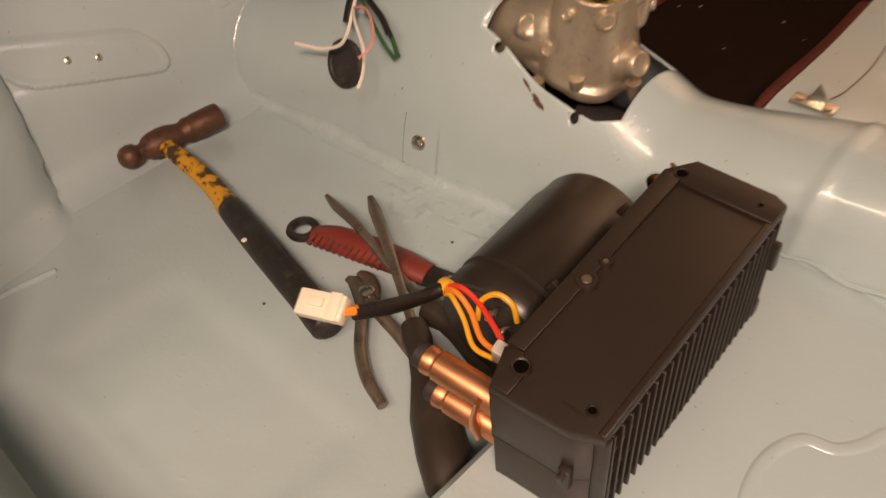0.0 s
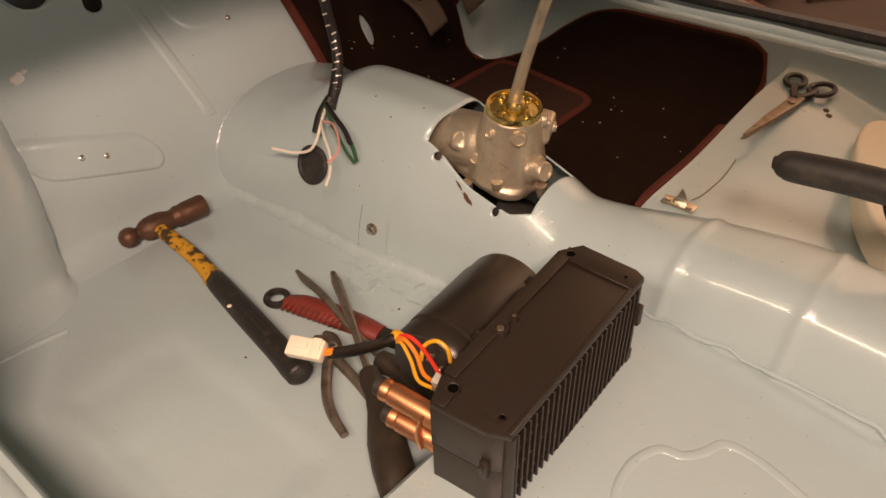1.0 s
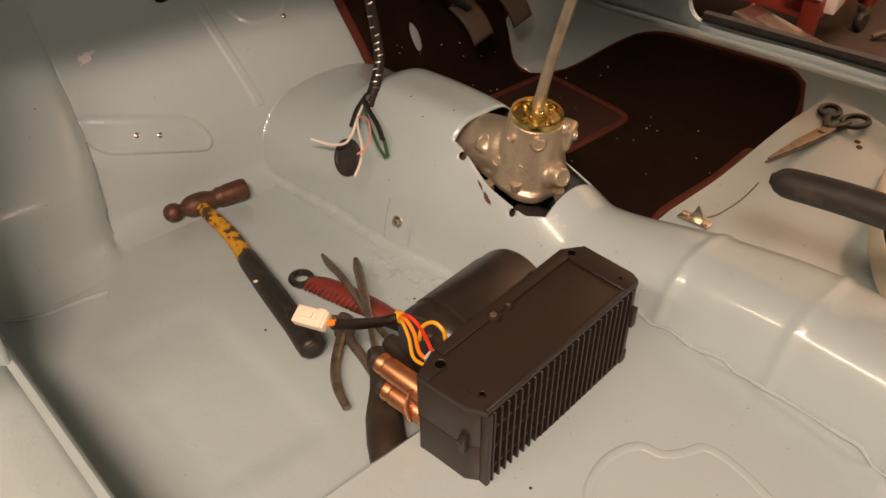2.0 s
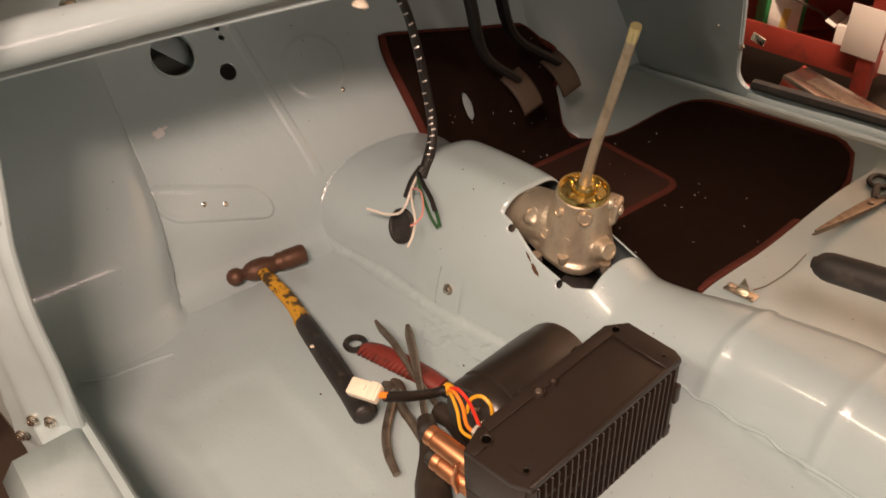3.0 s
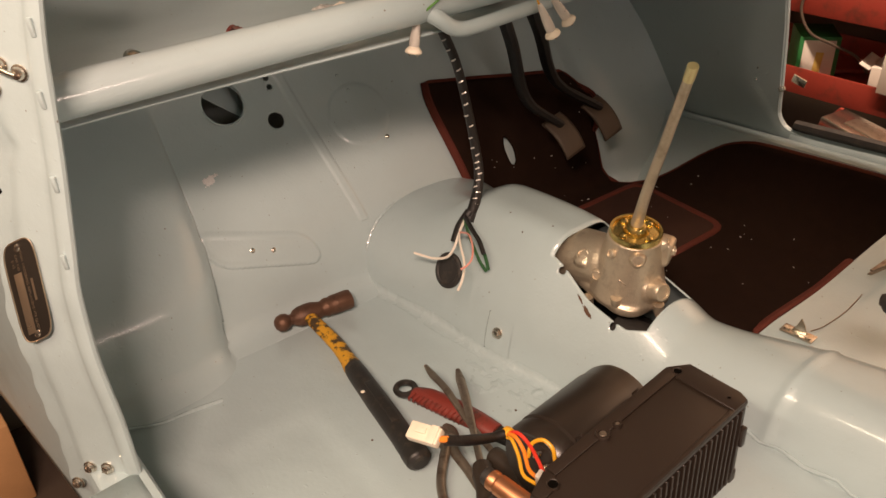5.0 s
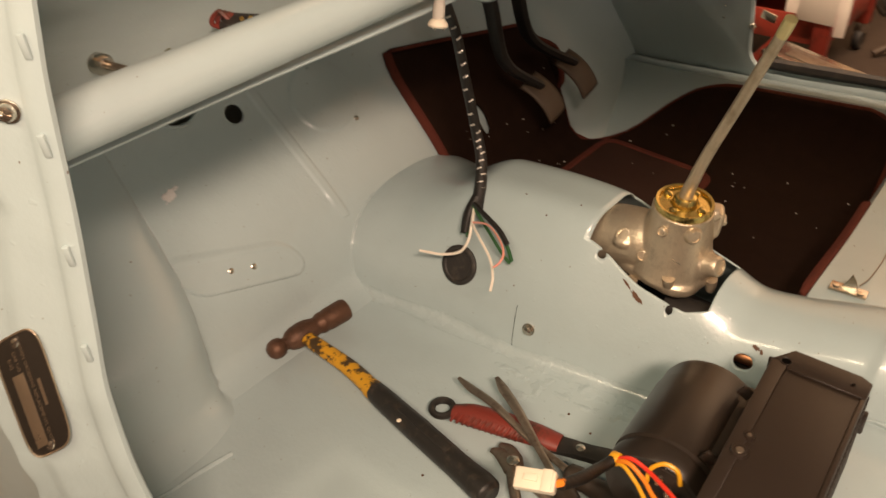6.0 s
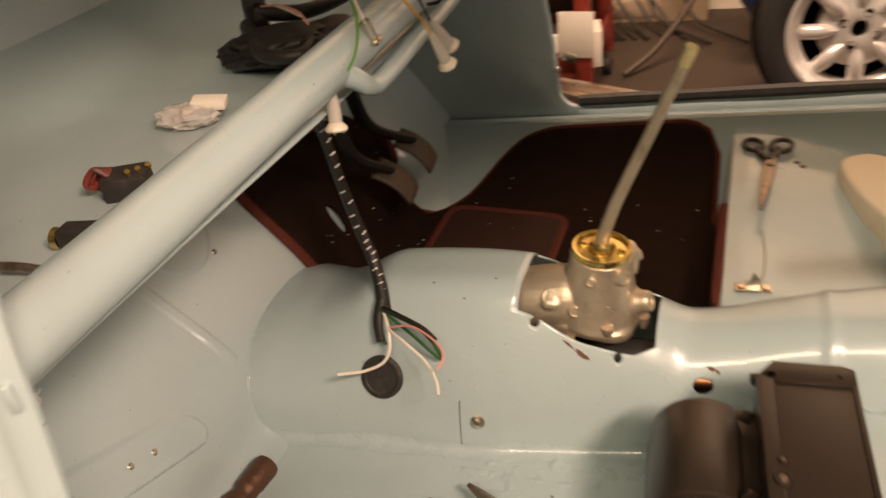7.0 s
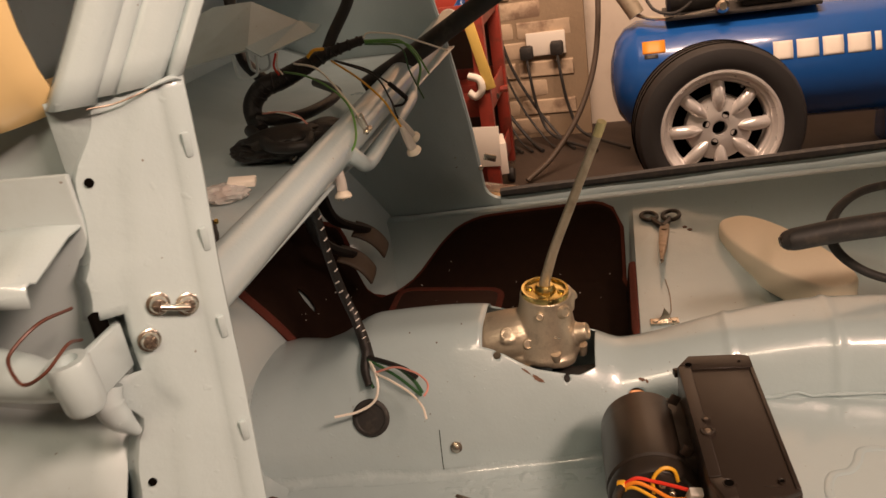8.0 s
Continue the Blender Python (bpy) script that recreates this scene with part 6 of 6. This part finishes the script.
# battens added for the assumed tube lights, out of view
def unseen_tube_lamp(x, y, turn, h):
    ob = thing("unseen_tube_lamp", (x, y, h - 0.06), "assumed, unseen white batten lamp with a fluorescent tube under the ceiling", "lamp", "ceiling tube lamps")
    part("batten", block(0.07, 1.5, 0.05, 0.006, Matrix.Translation((x, y, h)) @ pose(0, 0, 0, 0, 0, turn)), PAPER, ob)
    part("hanger", block(0.03, 0.03, 2.32 - h, 0.002, pose(x, y, (2.32 + h) / 2)), PAPER, ob)


unseen_tube_lamp(0.30, -1.12, 90, 1.80)
unseen_tube_lamp(0.3, 1.25, 90, 2.05)
# made-up batten that carries the added fill light
fill_lamp = thing("fill_lamp", (4.1, 0.55, 1.0), "unseen white batten added as a fill lamp on the end wall", "lamp")
part("batten", block(0.05, 1.24, 0.32, 0.01, pose(3.64, 0.55, 1.16)), PAPER, fill_lamp)
for y in (0.1, 1.0):
    part("bracket", block(0.50, 0.03, 0.03, 0.003, pose(3.90, y, 1.16)), STEEL, fill_lamp)
# stand and housing made up for the added key light, out of view
wl = thing("added_key_lamp", (1.30, -0.65, GZ), "unseen key lamp added on a thin floor tripod", "work light")
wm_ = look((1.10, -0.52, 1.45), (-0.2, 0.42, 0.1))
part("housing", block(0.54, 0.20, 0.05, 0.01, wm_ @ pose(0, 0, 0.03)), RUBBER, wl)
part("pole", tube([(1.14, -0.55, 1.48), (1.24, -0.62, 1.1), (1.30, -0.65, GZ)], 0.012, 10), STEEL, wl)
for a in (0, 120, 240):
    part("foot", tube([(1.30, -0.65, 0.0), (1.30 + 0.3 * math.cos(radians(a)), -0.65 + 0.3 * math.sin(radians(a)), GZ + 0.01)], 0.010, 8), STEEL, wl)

# brick pier on the far wall
pier = thing("wall_pier", (-0.2, 2.98, GZ), "grubby cream-painted brick pier on the far wall", "brick pier", kind="structure")
part("mortar_bed", block(0.80, 0.09, 2.2, 0.0, pose(-0.28, 2.919, GZ + 1.1)), MORTAR, pier)
random.seed(21)
brick_meshes = []
for k in range(6):
    b0 = block(0.213, 0.095, 0.065, 0.006, None, 1)
    for v in b0.verts:
        v.co += Vector((random.uniform(-1, 1), random.uniform(-1, 1), random.uniform(-1, 1))) * 0.003
    me = mesh_of("brick", b0, BRICK)
    brick_meshes.append(me)
for r in range(14):
    for c in range(4):
        x = -0.60 + c * 0.226 + (0.113 if r % 2 else 0)
        if x + 0.10 > 0.13:
            continue
        ob = new("brick", random.choice(brick_meshes))
        ob.parent = pier
        ob.location = Vector((x, 2.915 + random.uniform(-0.004, 0.004), GZ + 0.05 + r * 0.076)) - Vector((-0.2, 2.98, GZ))

sock = thing("wall_socket", (0.0, 2.85, 0.10), "white double wall socket with two black plugs", "wall socket")
part("faceplate", block(0.150, 0.012, 0.088, 0.004, pose(-0.030, 2.860, 0.135)), PAPER, sock)
part("back_box", block(0.146, 0.03, 0.084, 0.003, pose(-0.030, 2.878, 0.135)), PAPER, sock)
for x, z in ((-0.105, 0.110), (0.012, 0.118)):
    plug = part("plug", block(0.050, 0.045, 0.052, 0.010, pose(x, 2.835, z)), RUBBER, sock, "black mains plug")
    part("plug_lead", tube([(x, 2.825, z - 0.02), (x + 0.01, 2.80, z - 0.10), (x + 0.03, 2.79, z - 0.22), (x + 0.08, 2.75, GZ + 0.04), (x + 0.25, 2.6, GZ + 0.01)], 0.006, 8), RUBBER, plug)
random.seed(8)
for x0, x1, b in ((-0.34, -0.26, 0.03), (-0.31, -0.20, -0.04), (-0.29, -0.16, 0.05), (-0.26, -0.22, -0.03), (-0.24, -0.06, 0.04), (-0.33, -0.12, -0.05), (-0.20, 0.0, 0.03)):
    pts = [(x0, 2.85, 0.80), (x0 + b, 2.845, 0.55), (x0 - b * 0.5, 2.845, 0.32), (x0 + b * 0.6, 2.84, 0.10), ((x0 + x1) / 2, 2.82, -0.08), (x1, 2.76, GZ + 0.03), (x1 + 0.06, 2.66, GZ + 0.008)]
    solo("hanging_cable", tube(pts, random.choice((0.0045, 0.006, 0.007)), 8), random.choice((RUBBER, BRONZE, RUBBER)), "dark cable hanging down the brick pier", "cable", group="cables on the wall")
solo("air_hose", tube([(0.175, 2.70, 0.80), (0.185, 2.62, 0.40), (0.165, 2.55, 0.14), (0.10, 2.48, -0.04), (0.0, 2.40, -0.17), (-0.09, 2.32, GZ + 0.012)], 0.010, 10), BRONZE, "grey-brown air hose looping down to the floor", "hose")

# air compressor behind the wheel
comp = thing("air_compressor", (0.75, 2.48, GZ), "glossy blue horizontal tank air compressor", "compressor")
TX0, TX1, TY, TZ, TR = 0.215, 1.28, 2.46, 0.065, 0.180
tm = aim((TX0, TY, TZ), (1, 0, 0))
tl = TX1 - TX0
part("tank", lathe([(0, -0.005), (0.06, 0.0), (0.12, 0.018), (0.16, 0.048), (TR, 0.09), (TR, tl - 0.09), (0.16, tl - 0.048), (0.12, tl - 0.018), (0, tl)], 48, tm), BLUE, comp, "glossy blue enamelled tank")
for x in (0.40, 1.10):
    part("foot", block(0.05, 0.22, 0.14, 0.006, pose(x, TY, GZ + 0.07)), BLUE, comp)
part("saddle_plate", block(0.46, 0.20, 0.012, 0.003, pose(0.62, TY, TZ + TR + 0.012)), RUBBER, comp)
part("pump", block(0.16, 0.16, 0.14, 0.015, pose(0.70, TY, TZ + TR + 0.09)), RUBBER, comp)
for k in range(5):
    part("fin", block(0.18, 0.18, 0.006, 0.001, pose(0.70, TY, TZ + TR + 0.045 + 0.022 * k)), RUBBER, comp)
part("motor", lathe([(0.055, 0), (0.065, 0.01), (0.065, 0.16), (0.05, 0.18), (0, 0.18)], 24, aim((0.40, TY, TZ + TR + 0.075), (1, 0, 0))), RUBBER, comp)
part("regulator", lathe([(0.016, 0), (0.020, 0.01), (0.020, 0.03), (0.012, 0.04), (0, 0.04)], 16, aim((0.56, TY - 0.09, TZ + TR + 0.03), (0, -1, 0.2))), ZINC, comp)
part("handle_grip", tube([(0.20, TY - 0.02, 0.42), (0.255, TY - 0.04, 0.36), (0.305, TY - 0.06, 0.275)], [0.028, 0.030, 0.026], 16), LEVER, comp, "grubby tan roller on a handle")
part("valve_pipe", tube([(0.305, TY - 0.06, 0.275), (0.35, TY - 0.08, 0.262), (0.42, TY - 0.09, 0.258), (0.54, TY - 0.08, 0.268)], 0.006, 8), ZINC, comp)
part("pipe_loop", tube([(0.33, TY - 0.05, 0.33), (0.36, TY - 0.1, 0.29), (0.42, TY - 0.1, 0.275), (0.48, TY - 0.05, 0.30), (0.52, TY, 0.33)], 0.005, 8), RUBBER, comp)


def on_tank(x, ang, out=0.0005):
    r = TR + out
    return Vector((x, TY - r * math.cos(radians(ang)), TZ + r * math.sin(radians(ang))))


def tank_patch(x0, x1, a0, a1, mat_, name):
    """A thin patch wrapped on the tank, like a transfer."""
    rows_ = [[on_tank(float(x), float(a), 0.0012) for a in np.linspace(a0, a1, 8)] for x in np.linspace(x0, x1, 4)]
    thicken(part(name, sheet(rows_), mat_, comp), 0.0008, 0)


tank_patch(0.315, 0.385, 34, 48, AMBER, "amber_sticker")
tank_patch(0.320, 0.362, 29, 33, RUBBER, "black_sticker")
# bold white lettering, drawn as plain bars
xx = 0.700
for wdt in (0.056, 0.062, 0.058, 0.064, 0.018):
    tank_patch(xx, xx + wdt, 15, 33, PAPER, "letter_bar")
    xx += wdt + 0.011

# spare wheel leaning on the compressor
WC = Vector((0.506, 2.047, -0.004))
wn = Vector((0.10, -1.0, 0.06)).normalized()
wm = aim(WC, wn) @ Matrix.Scale(0.938, 4)
wheel = thing("spare_wheel", (0.511, 2.05, GZ), "silver eight-spoke alloy wheel with a black tyre", "wheel")
tp = [(0.176, -0.075), (0.185, -0.085), (0.215, -0.092), (0.240, -0.082), (0.2505, -0.062), (0.2515, 0.0), (0.2505, 0.055), (0.240, 0.072), (0.215, 0.080), (0.188, 0.076), (0.176, 0.068), (0.170, 0.055), (0.170, -0.06), (0.176, -0.075)]
tyre = part("tyre", lathe(tp, 64, wm, False), TYRE, wheel, "black rubber tyre")
# near-black rings stand for the shade in the tread
for k in range(3):
    part("tread_groove_shade", tube([wm @ Vector((0.2510 * math.cos(a), 0.2510 * math.sin(a), -0.04 + 0.035 * k)) for a in np.linspace(0, 2 * math.pi, 72, endpoint=False)], 0.0028, 5, closed=True), DARK, tyre)
rim_part = part("rim", lathe([(0.178, 0.058), (0.182, 0.067), (0.179, 0.074), (0.173, 0.075), (0.168, 0.069), (0.165, 0.062), (0.157, 0.058), (0.152, 0.052), (0.149, 0.040), (0.148, 0.0), (0.145, -0.05), (0.165, -0.07)], 64, wm, False), ALLOY, wheel, "machined silver rim")
# near-black dish paints the shade behind the spokes
part("well_shade", lathe([(0.1475, 0.0), (0.142, -0.03), (0.0, -0.034)], 48, wm, False), DARK, rim_part)
part("face_ring", lathe([(0.150, 0.046), (0.146, 0.044), (0.141, 0.036), (0.139, 0.026), (0.139, 0.0)], 64, wm, False), ALLOY, rim_part)
for k in range(8):
    m = wm @ pose(0, 0, 0, 0, 0, 45 * k + 1)
    rows_ = []
    for s in np.linspace(0, 1, 14):
        s = float(s)
        rr = 0.050 + 0.104 * s
        w_ = curve_at([0, 0.12, 0.5, 0.85, 1.0], [0.007, 0.0135, 0.0205, 0.0195, 0.014], s)
        hgt = 0.036 + 0.024 * math.sin(math.pi * min(s * 0.86 + 0.10, 1)) ** 0.8
        rows_.append([m @ Vector((rr, w_ * math.sin(radians(b)), hgt - 0.020 * (1 - math.cos(radians(b))))) for b in range(-90, 91, 15)])
    part("spoke", sheet(rows_), ALLOY, rim_part)
part("hub", lathe([(0.022, 0.0), (0.022, 0.046), (0.026, 0.048), (0.050, 0.046), (0.088, 0.037), (0.098, 0.032), (0.100, 0.024), (0.100, 0.0)], 40, wm, False), ALLOY, rim_part)
# bore and stud holes are filled near-black in place of shade
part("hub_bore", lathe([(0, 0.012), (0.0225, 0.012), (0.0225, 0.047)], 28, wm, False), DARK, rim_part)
for k in range(4):
    a = radians(67 + 90 * k)
    part("stud_hole", lathe([(0, 0.001), (0.008, 0.001), (0.010, 0.0025), (0.012, 0.0)], 16, wm @ pose(0.043 * math.cos(a), 0.043 * math.sin(a), 0.0455)), DARK, rim_part)
part("valve", lathe([(0.004, 0), (0.004, 0.02), (0.003, 0.024), (0, 0.024)], 10, wm @ pose(0.138 * math.cos(1.1), 0.138 * math.sin(1.1), 0.045)), RUBBER, rim_part)

# red tool trolley
tr = thing("tool_trolley", (-0.45, 2.15, GZ), "scuffed red open tool trolley with trays", "tool trolley")
for z in (-0.108, 0.108, 0.36):
    tray = part("tray", block(0.62, 0.36, 0.006, 0.001, pose(-0.45, 2.18, z)), REDPAINT, tr)
    part("tray_lip", block(0.62, 0.006, 0.072, 0.002, pose(-0.45, 2.0, z + 0.028)), REDPAINT, tray)
    part("tray_lip", block(0.62, 0.006, 0.072, 0.002, pose(-0.45, 2.36, z + 0.028)), REDPAINT, tray)
    part("tray_lip", block(0.006, 0.35, 0.072, 0.002, pose(-0.139, 2.18, z + 0.028)), REDPAINT, tray)
# added brown sheet that darkens the space behind the trays
part("dark_backing", block(0.60, 0.003, 0.47, 0.001, pose(-0.45, 2.367, 0.125)), BRONZE, tr, "brown backing sheet added to darken the trolley")
for x in (-0.755, -0.148):
    for y in (2.0, 2.36):
        part("post", block(0.040, 0.034, 0.72, 0.003, pose(x, y, 0.20)), REDPAINT, tr)
        castor = part("castor_fork", block(0.030, 0.032, 0.035, 0.004, pose(x, y, -0.172)), ZINC, tr)
        part("castor_wheel", lathe([(0.010, -0.011), (0.028, -0.011), (0.031, -0.007), (0.031, 0.007), (0.028, 0.011), (0.010, 0.011)], 20, aim((x, y, GZ + 0.031), (1, 0, 0))), RUBBER, castor)
solo("hung_paper", block(0.094, 0.002, 0.125, 0.0005, pose(-0.165, 1.978, 0.011, 2, 2, 0)), PAPER, "white card hanging on the trolley post", "card")
solo("yellow_level", block(0.030, 0.016, 0.24, 0.003, pose(-0.150, 1.985, 0.30, 0, -12, 0)), PUMICE, "yellow plastic strip leaning on the trolley", "strip")
solo("white_clamp", tube([(-0.185, 1.985, 0.225), (-0.155, 1.975, 0.215), (-0.150, 1.975, 0.185), (-0.17, 1.98, 0.165), (-0.19, 1.98, 0.18)], 0.011, 10), PAPER, "white plastic clamp on the trolley corner", "clamp")
solo("blue_bottle", lathe([(0.022, 0), (0.024, 0.004), (0.024, 0.055), (0.012, 0.07), (0.012, 0.08), (0, 0.08)], 18, pose(-0.19, 2.05, 0.364)), BLUE, "small blue bottle on the top tray", "bottle")
crt = thing("green_carton", (-0.43, 2.08, -0.105), "green carton with a cream label on the lower tray", "carton")
cm = pose(-0.462, 2.105, -0.036, 0, 0, 40)
part("carton_body", block(0.105, 0.13, 0.135, 0.002, cm), GREENBOX, crt)
part("label", block(0.082, 0.002, 0.112, 0.0005, cm @ pose(0, -0.0655, 0.002)), PAPER, crt, "stained cream label")
part("label_stain", block(0.020, 0.002, 0.060, 0.0005, cm @ pose(0.002, -0.0664, -0.004, 0, 4, 0)), PUMICE, crt)
for k in range(6):
    part("stripe", block(0.002, 0.112 - 0.006 * (k % 3), 0.007, 0.0003, cm @ pose(0.0535, 0.002 * (k % 2), -0.052 + 0.019 * k)), (PAPER, BRONZE, REDPAINT)[k % 3], crt)
wbx = thing("white_box", (-0.19, 2.07, -0.105), "white carton with a round orange tin on top", "carton")
part("carton_body", block(0.15, 0.11, 0.100, 0.002, pose(-0.195, 2.09, -0.054, 0, 0, 12)), PAPER, wbx)
part("flap", block(0.03, 0.11, 0.003, 0.001, Matrix.Translation((-0.285, 2.07, -0.006)) @ pose(0, 0, 0, 0, 25, 12)), PAPER, wbx)
solo("orange_tin", lathe([(0.036, 0), (0.040, 0.004), (0.040, 0.034), (0.036, 0.040), (0.030, 0.040), (0.030, 0.036), (0, 0.036)], 24, pose(-0.190, 2.07, -0.003)), AMBER, "round orange tin on a white carton", "tin")
solo("looped_lead", tube([(-0.44, 2.0, 0.20), (-0.455, 1.985, 0.12), (-0.42, 1.985, 0.06), (-0.37, 2.02, 0.03), (-0.32, 2.06, 0.0), (-0.30, 2.10, -0.05)], 0.004, 8), BRONZE, "thin brown lead hanging over the trolley tray", "lead")
random.seed(33)
for k in range(9):
    x = random.uniform(-0.70, -0.18)
    d = Vector((random.uniform(-1, 1), random.uniform(-0.5, 0.5), 0)).normalized() * random.uniform(0.04, 0.09)
    c0 = Vector((x, random.uniform(2.10, 2.28), random.choice((-0.098, 0.118))))
    solo("loose_tool", tube([c0 - d, c0, c0 + d], [0.012, 0.007, 0.009], 8), random.choice((STEEL, RUBBER, REDPAINT, ZINC)), "assorted workshop tool lying in the trolley tray", "tool", group="tools in the trolley")
for k in range(4):
    c0 = Vector((-0.62 + 0.13 * k, 2.2, 0.137))
    solo("parts_box", block(0.09, 0.10, 0.05, 0.003, Matrix.Translation(c0) @ pose(0, 0, 0, 0, 0, 8 * k - 10)), random.choice((PAPER, RUBBER, GREENBOX, REDPAINT)), "small box of parts on the trolley tray", "box", group="parts boxes")

solo("timber_block", block(0.46, 0.07, 0.15, 0.004, pose(-0.66, -0.085, GZ + 0.075, 0, 0, 2)), WOOD, "orange-brown timber block on the garage floor", "timber")
# red trolley jack on the floor
jk = thing("trolley_jack", (-0.06, 1.62, GZ), "red trolley jack with a grey lifting arm", "jack")
jm = Matrix.Translation((0.06, 1.62, GZ)) @ pose(0, 0, 0, 0, 0, -8) @ Matrix.Scale(1.3, 4)
part("side_plate", prism([(-0.22, 0.02), (0.20, 0.03), (0.20, 0.08), (0.02, 0.11), (-0.20, 0.17), (-0.24, 0.12)], 0.008, 0.002, jm @ pose(0, -0.07, 0, 90, 0, 0)), REDPAINT, jk)
part("side_plate", prism([(-0.22, 0.02), (0.20, 0.03), (0.20, 0.08), (0.02, 0.11), (-0.20, 0.17), (-0.24, 0.12)], 0.008, 0.002, jm @ pose(0, 0.078, 0, 90, 0, 0)), REDPAINT, jk)
part("lift_arm", prism([(-0.17, -0.030), (0.08, -0.045), (0.10, 0.0), (0.08, 0.045), (-0.17, 0.030)], 0.030, 0.004, jm @ pose(0, 0, 0.135, 0, 9, 0)), ZINC, jk)
part("arm_label", block(0.15, 0.032, 0.002, 0.0005, jm @ pose(-0.055, 0, 0.1745, 0, 9, 0)), STEEL, jk)
part("saddle", lathe([(0.030, 0), (0.040, 0.004), (0.040, 0.022), (0.034, 0.026), (0.030, 0.020), (0, 0.020)], 24, jm @ pose(0.10, 0, 0.125)), ZINC, jk)
for x in (-0.20, -0.165):
    part("pivot_bolt", lathe([(0.011, 0), (0.011, 0.008), (0.006, 0.012), (0, 0.012)], 12, jm @ pose(x, -0.078, 0.12 - 0.8 * (x + 0.2), 90, 0, 0)), ZINC, jk)
for x in (-0.17, 0.17):
    part("jack_wheel", lathe([(0.008, -0.02), (0.032, -0.02), (0.035, -0.015), (0.035, 0.015), (0.032, 0.02), (0.008, 0.02)], 20, aim(jm @ Vector((x, -0.10, 0.035)), (0, 1, 0))), RUST, jk)
    part("jack_wheel", lathe([(0.008, -0.02), (0.032, -0.02), (0.035, -0.015), (0.035, 0.015), (0.032, 0.02), (0.008, 0.02)], 20, aim(jm @ Vector((x, 0.10, 0.035)), (0, 1, 0))), RUST, jk)
solo("floor_bottle", lathe([(0.03, 0), (0.032, 0.004), (0.032, 0.09), (0.014, 0.12), (0.014, 0.135), (0, 0.135)], 18, pose(0.165, 1.66, GZ)), BRONZE, "brown dusty bottle standing on the garage floor", "bottle")
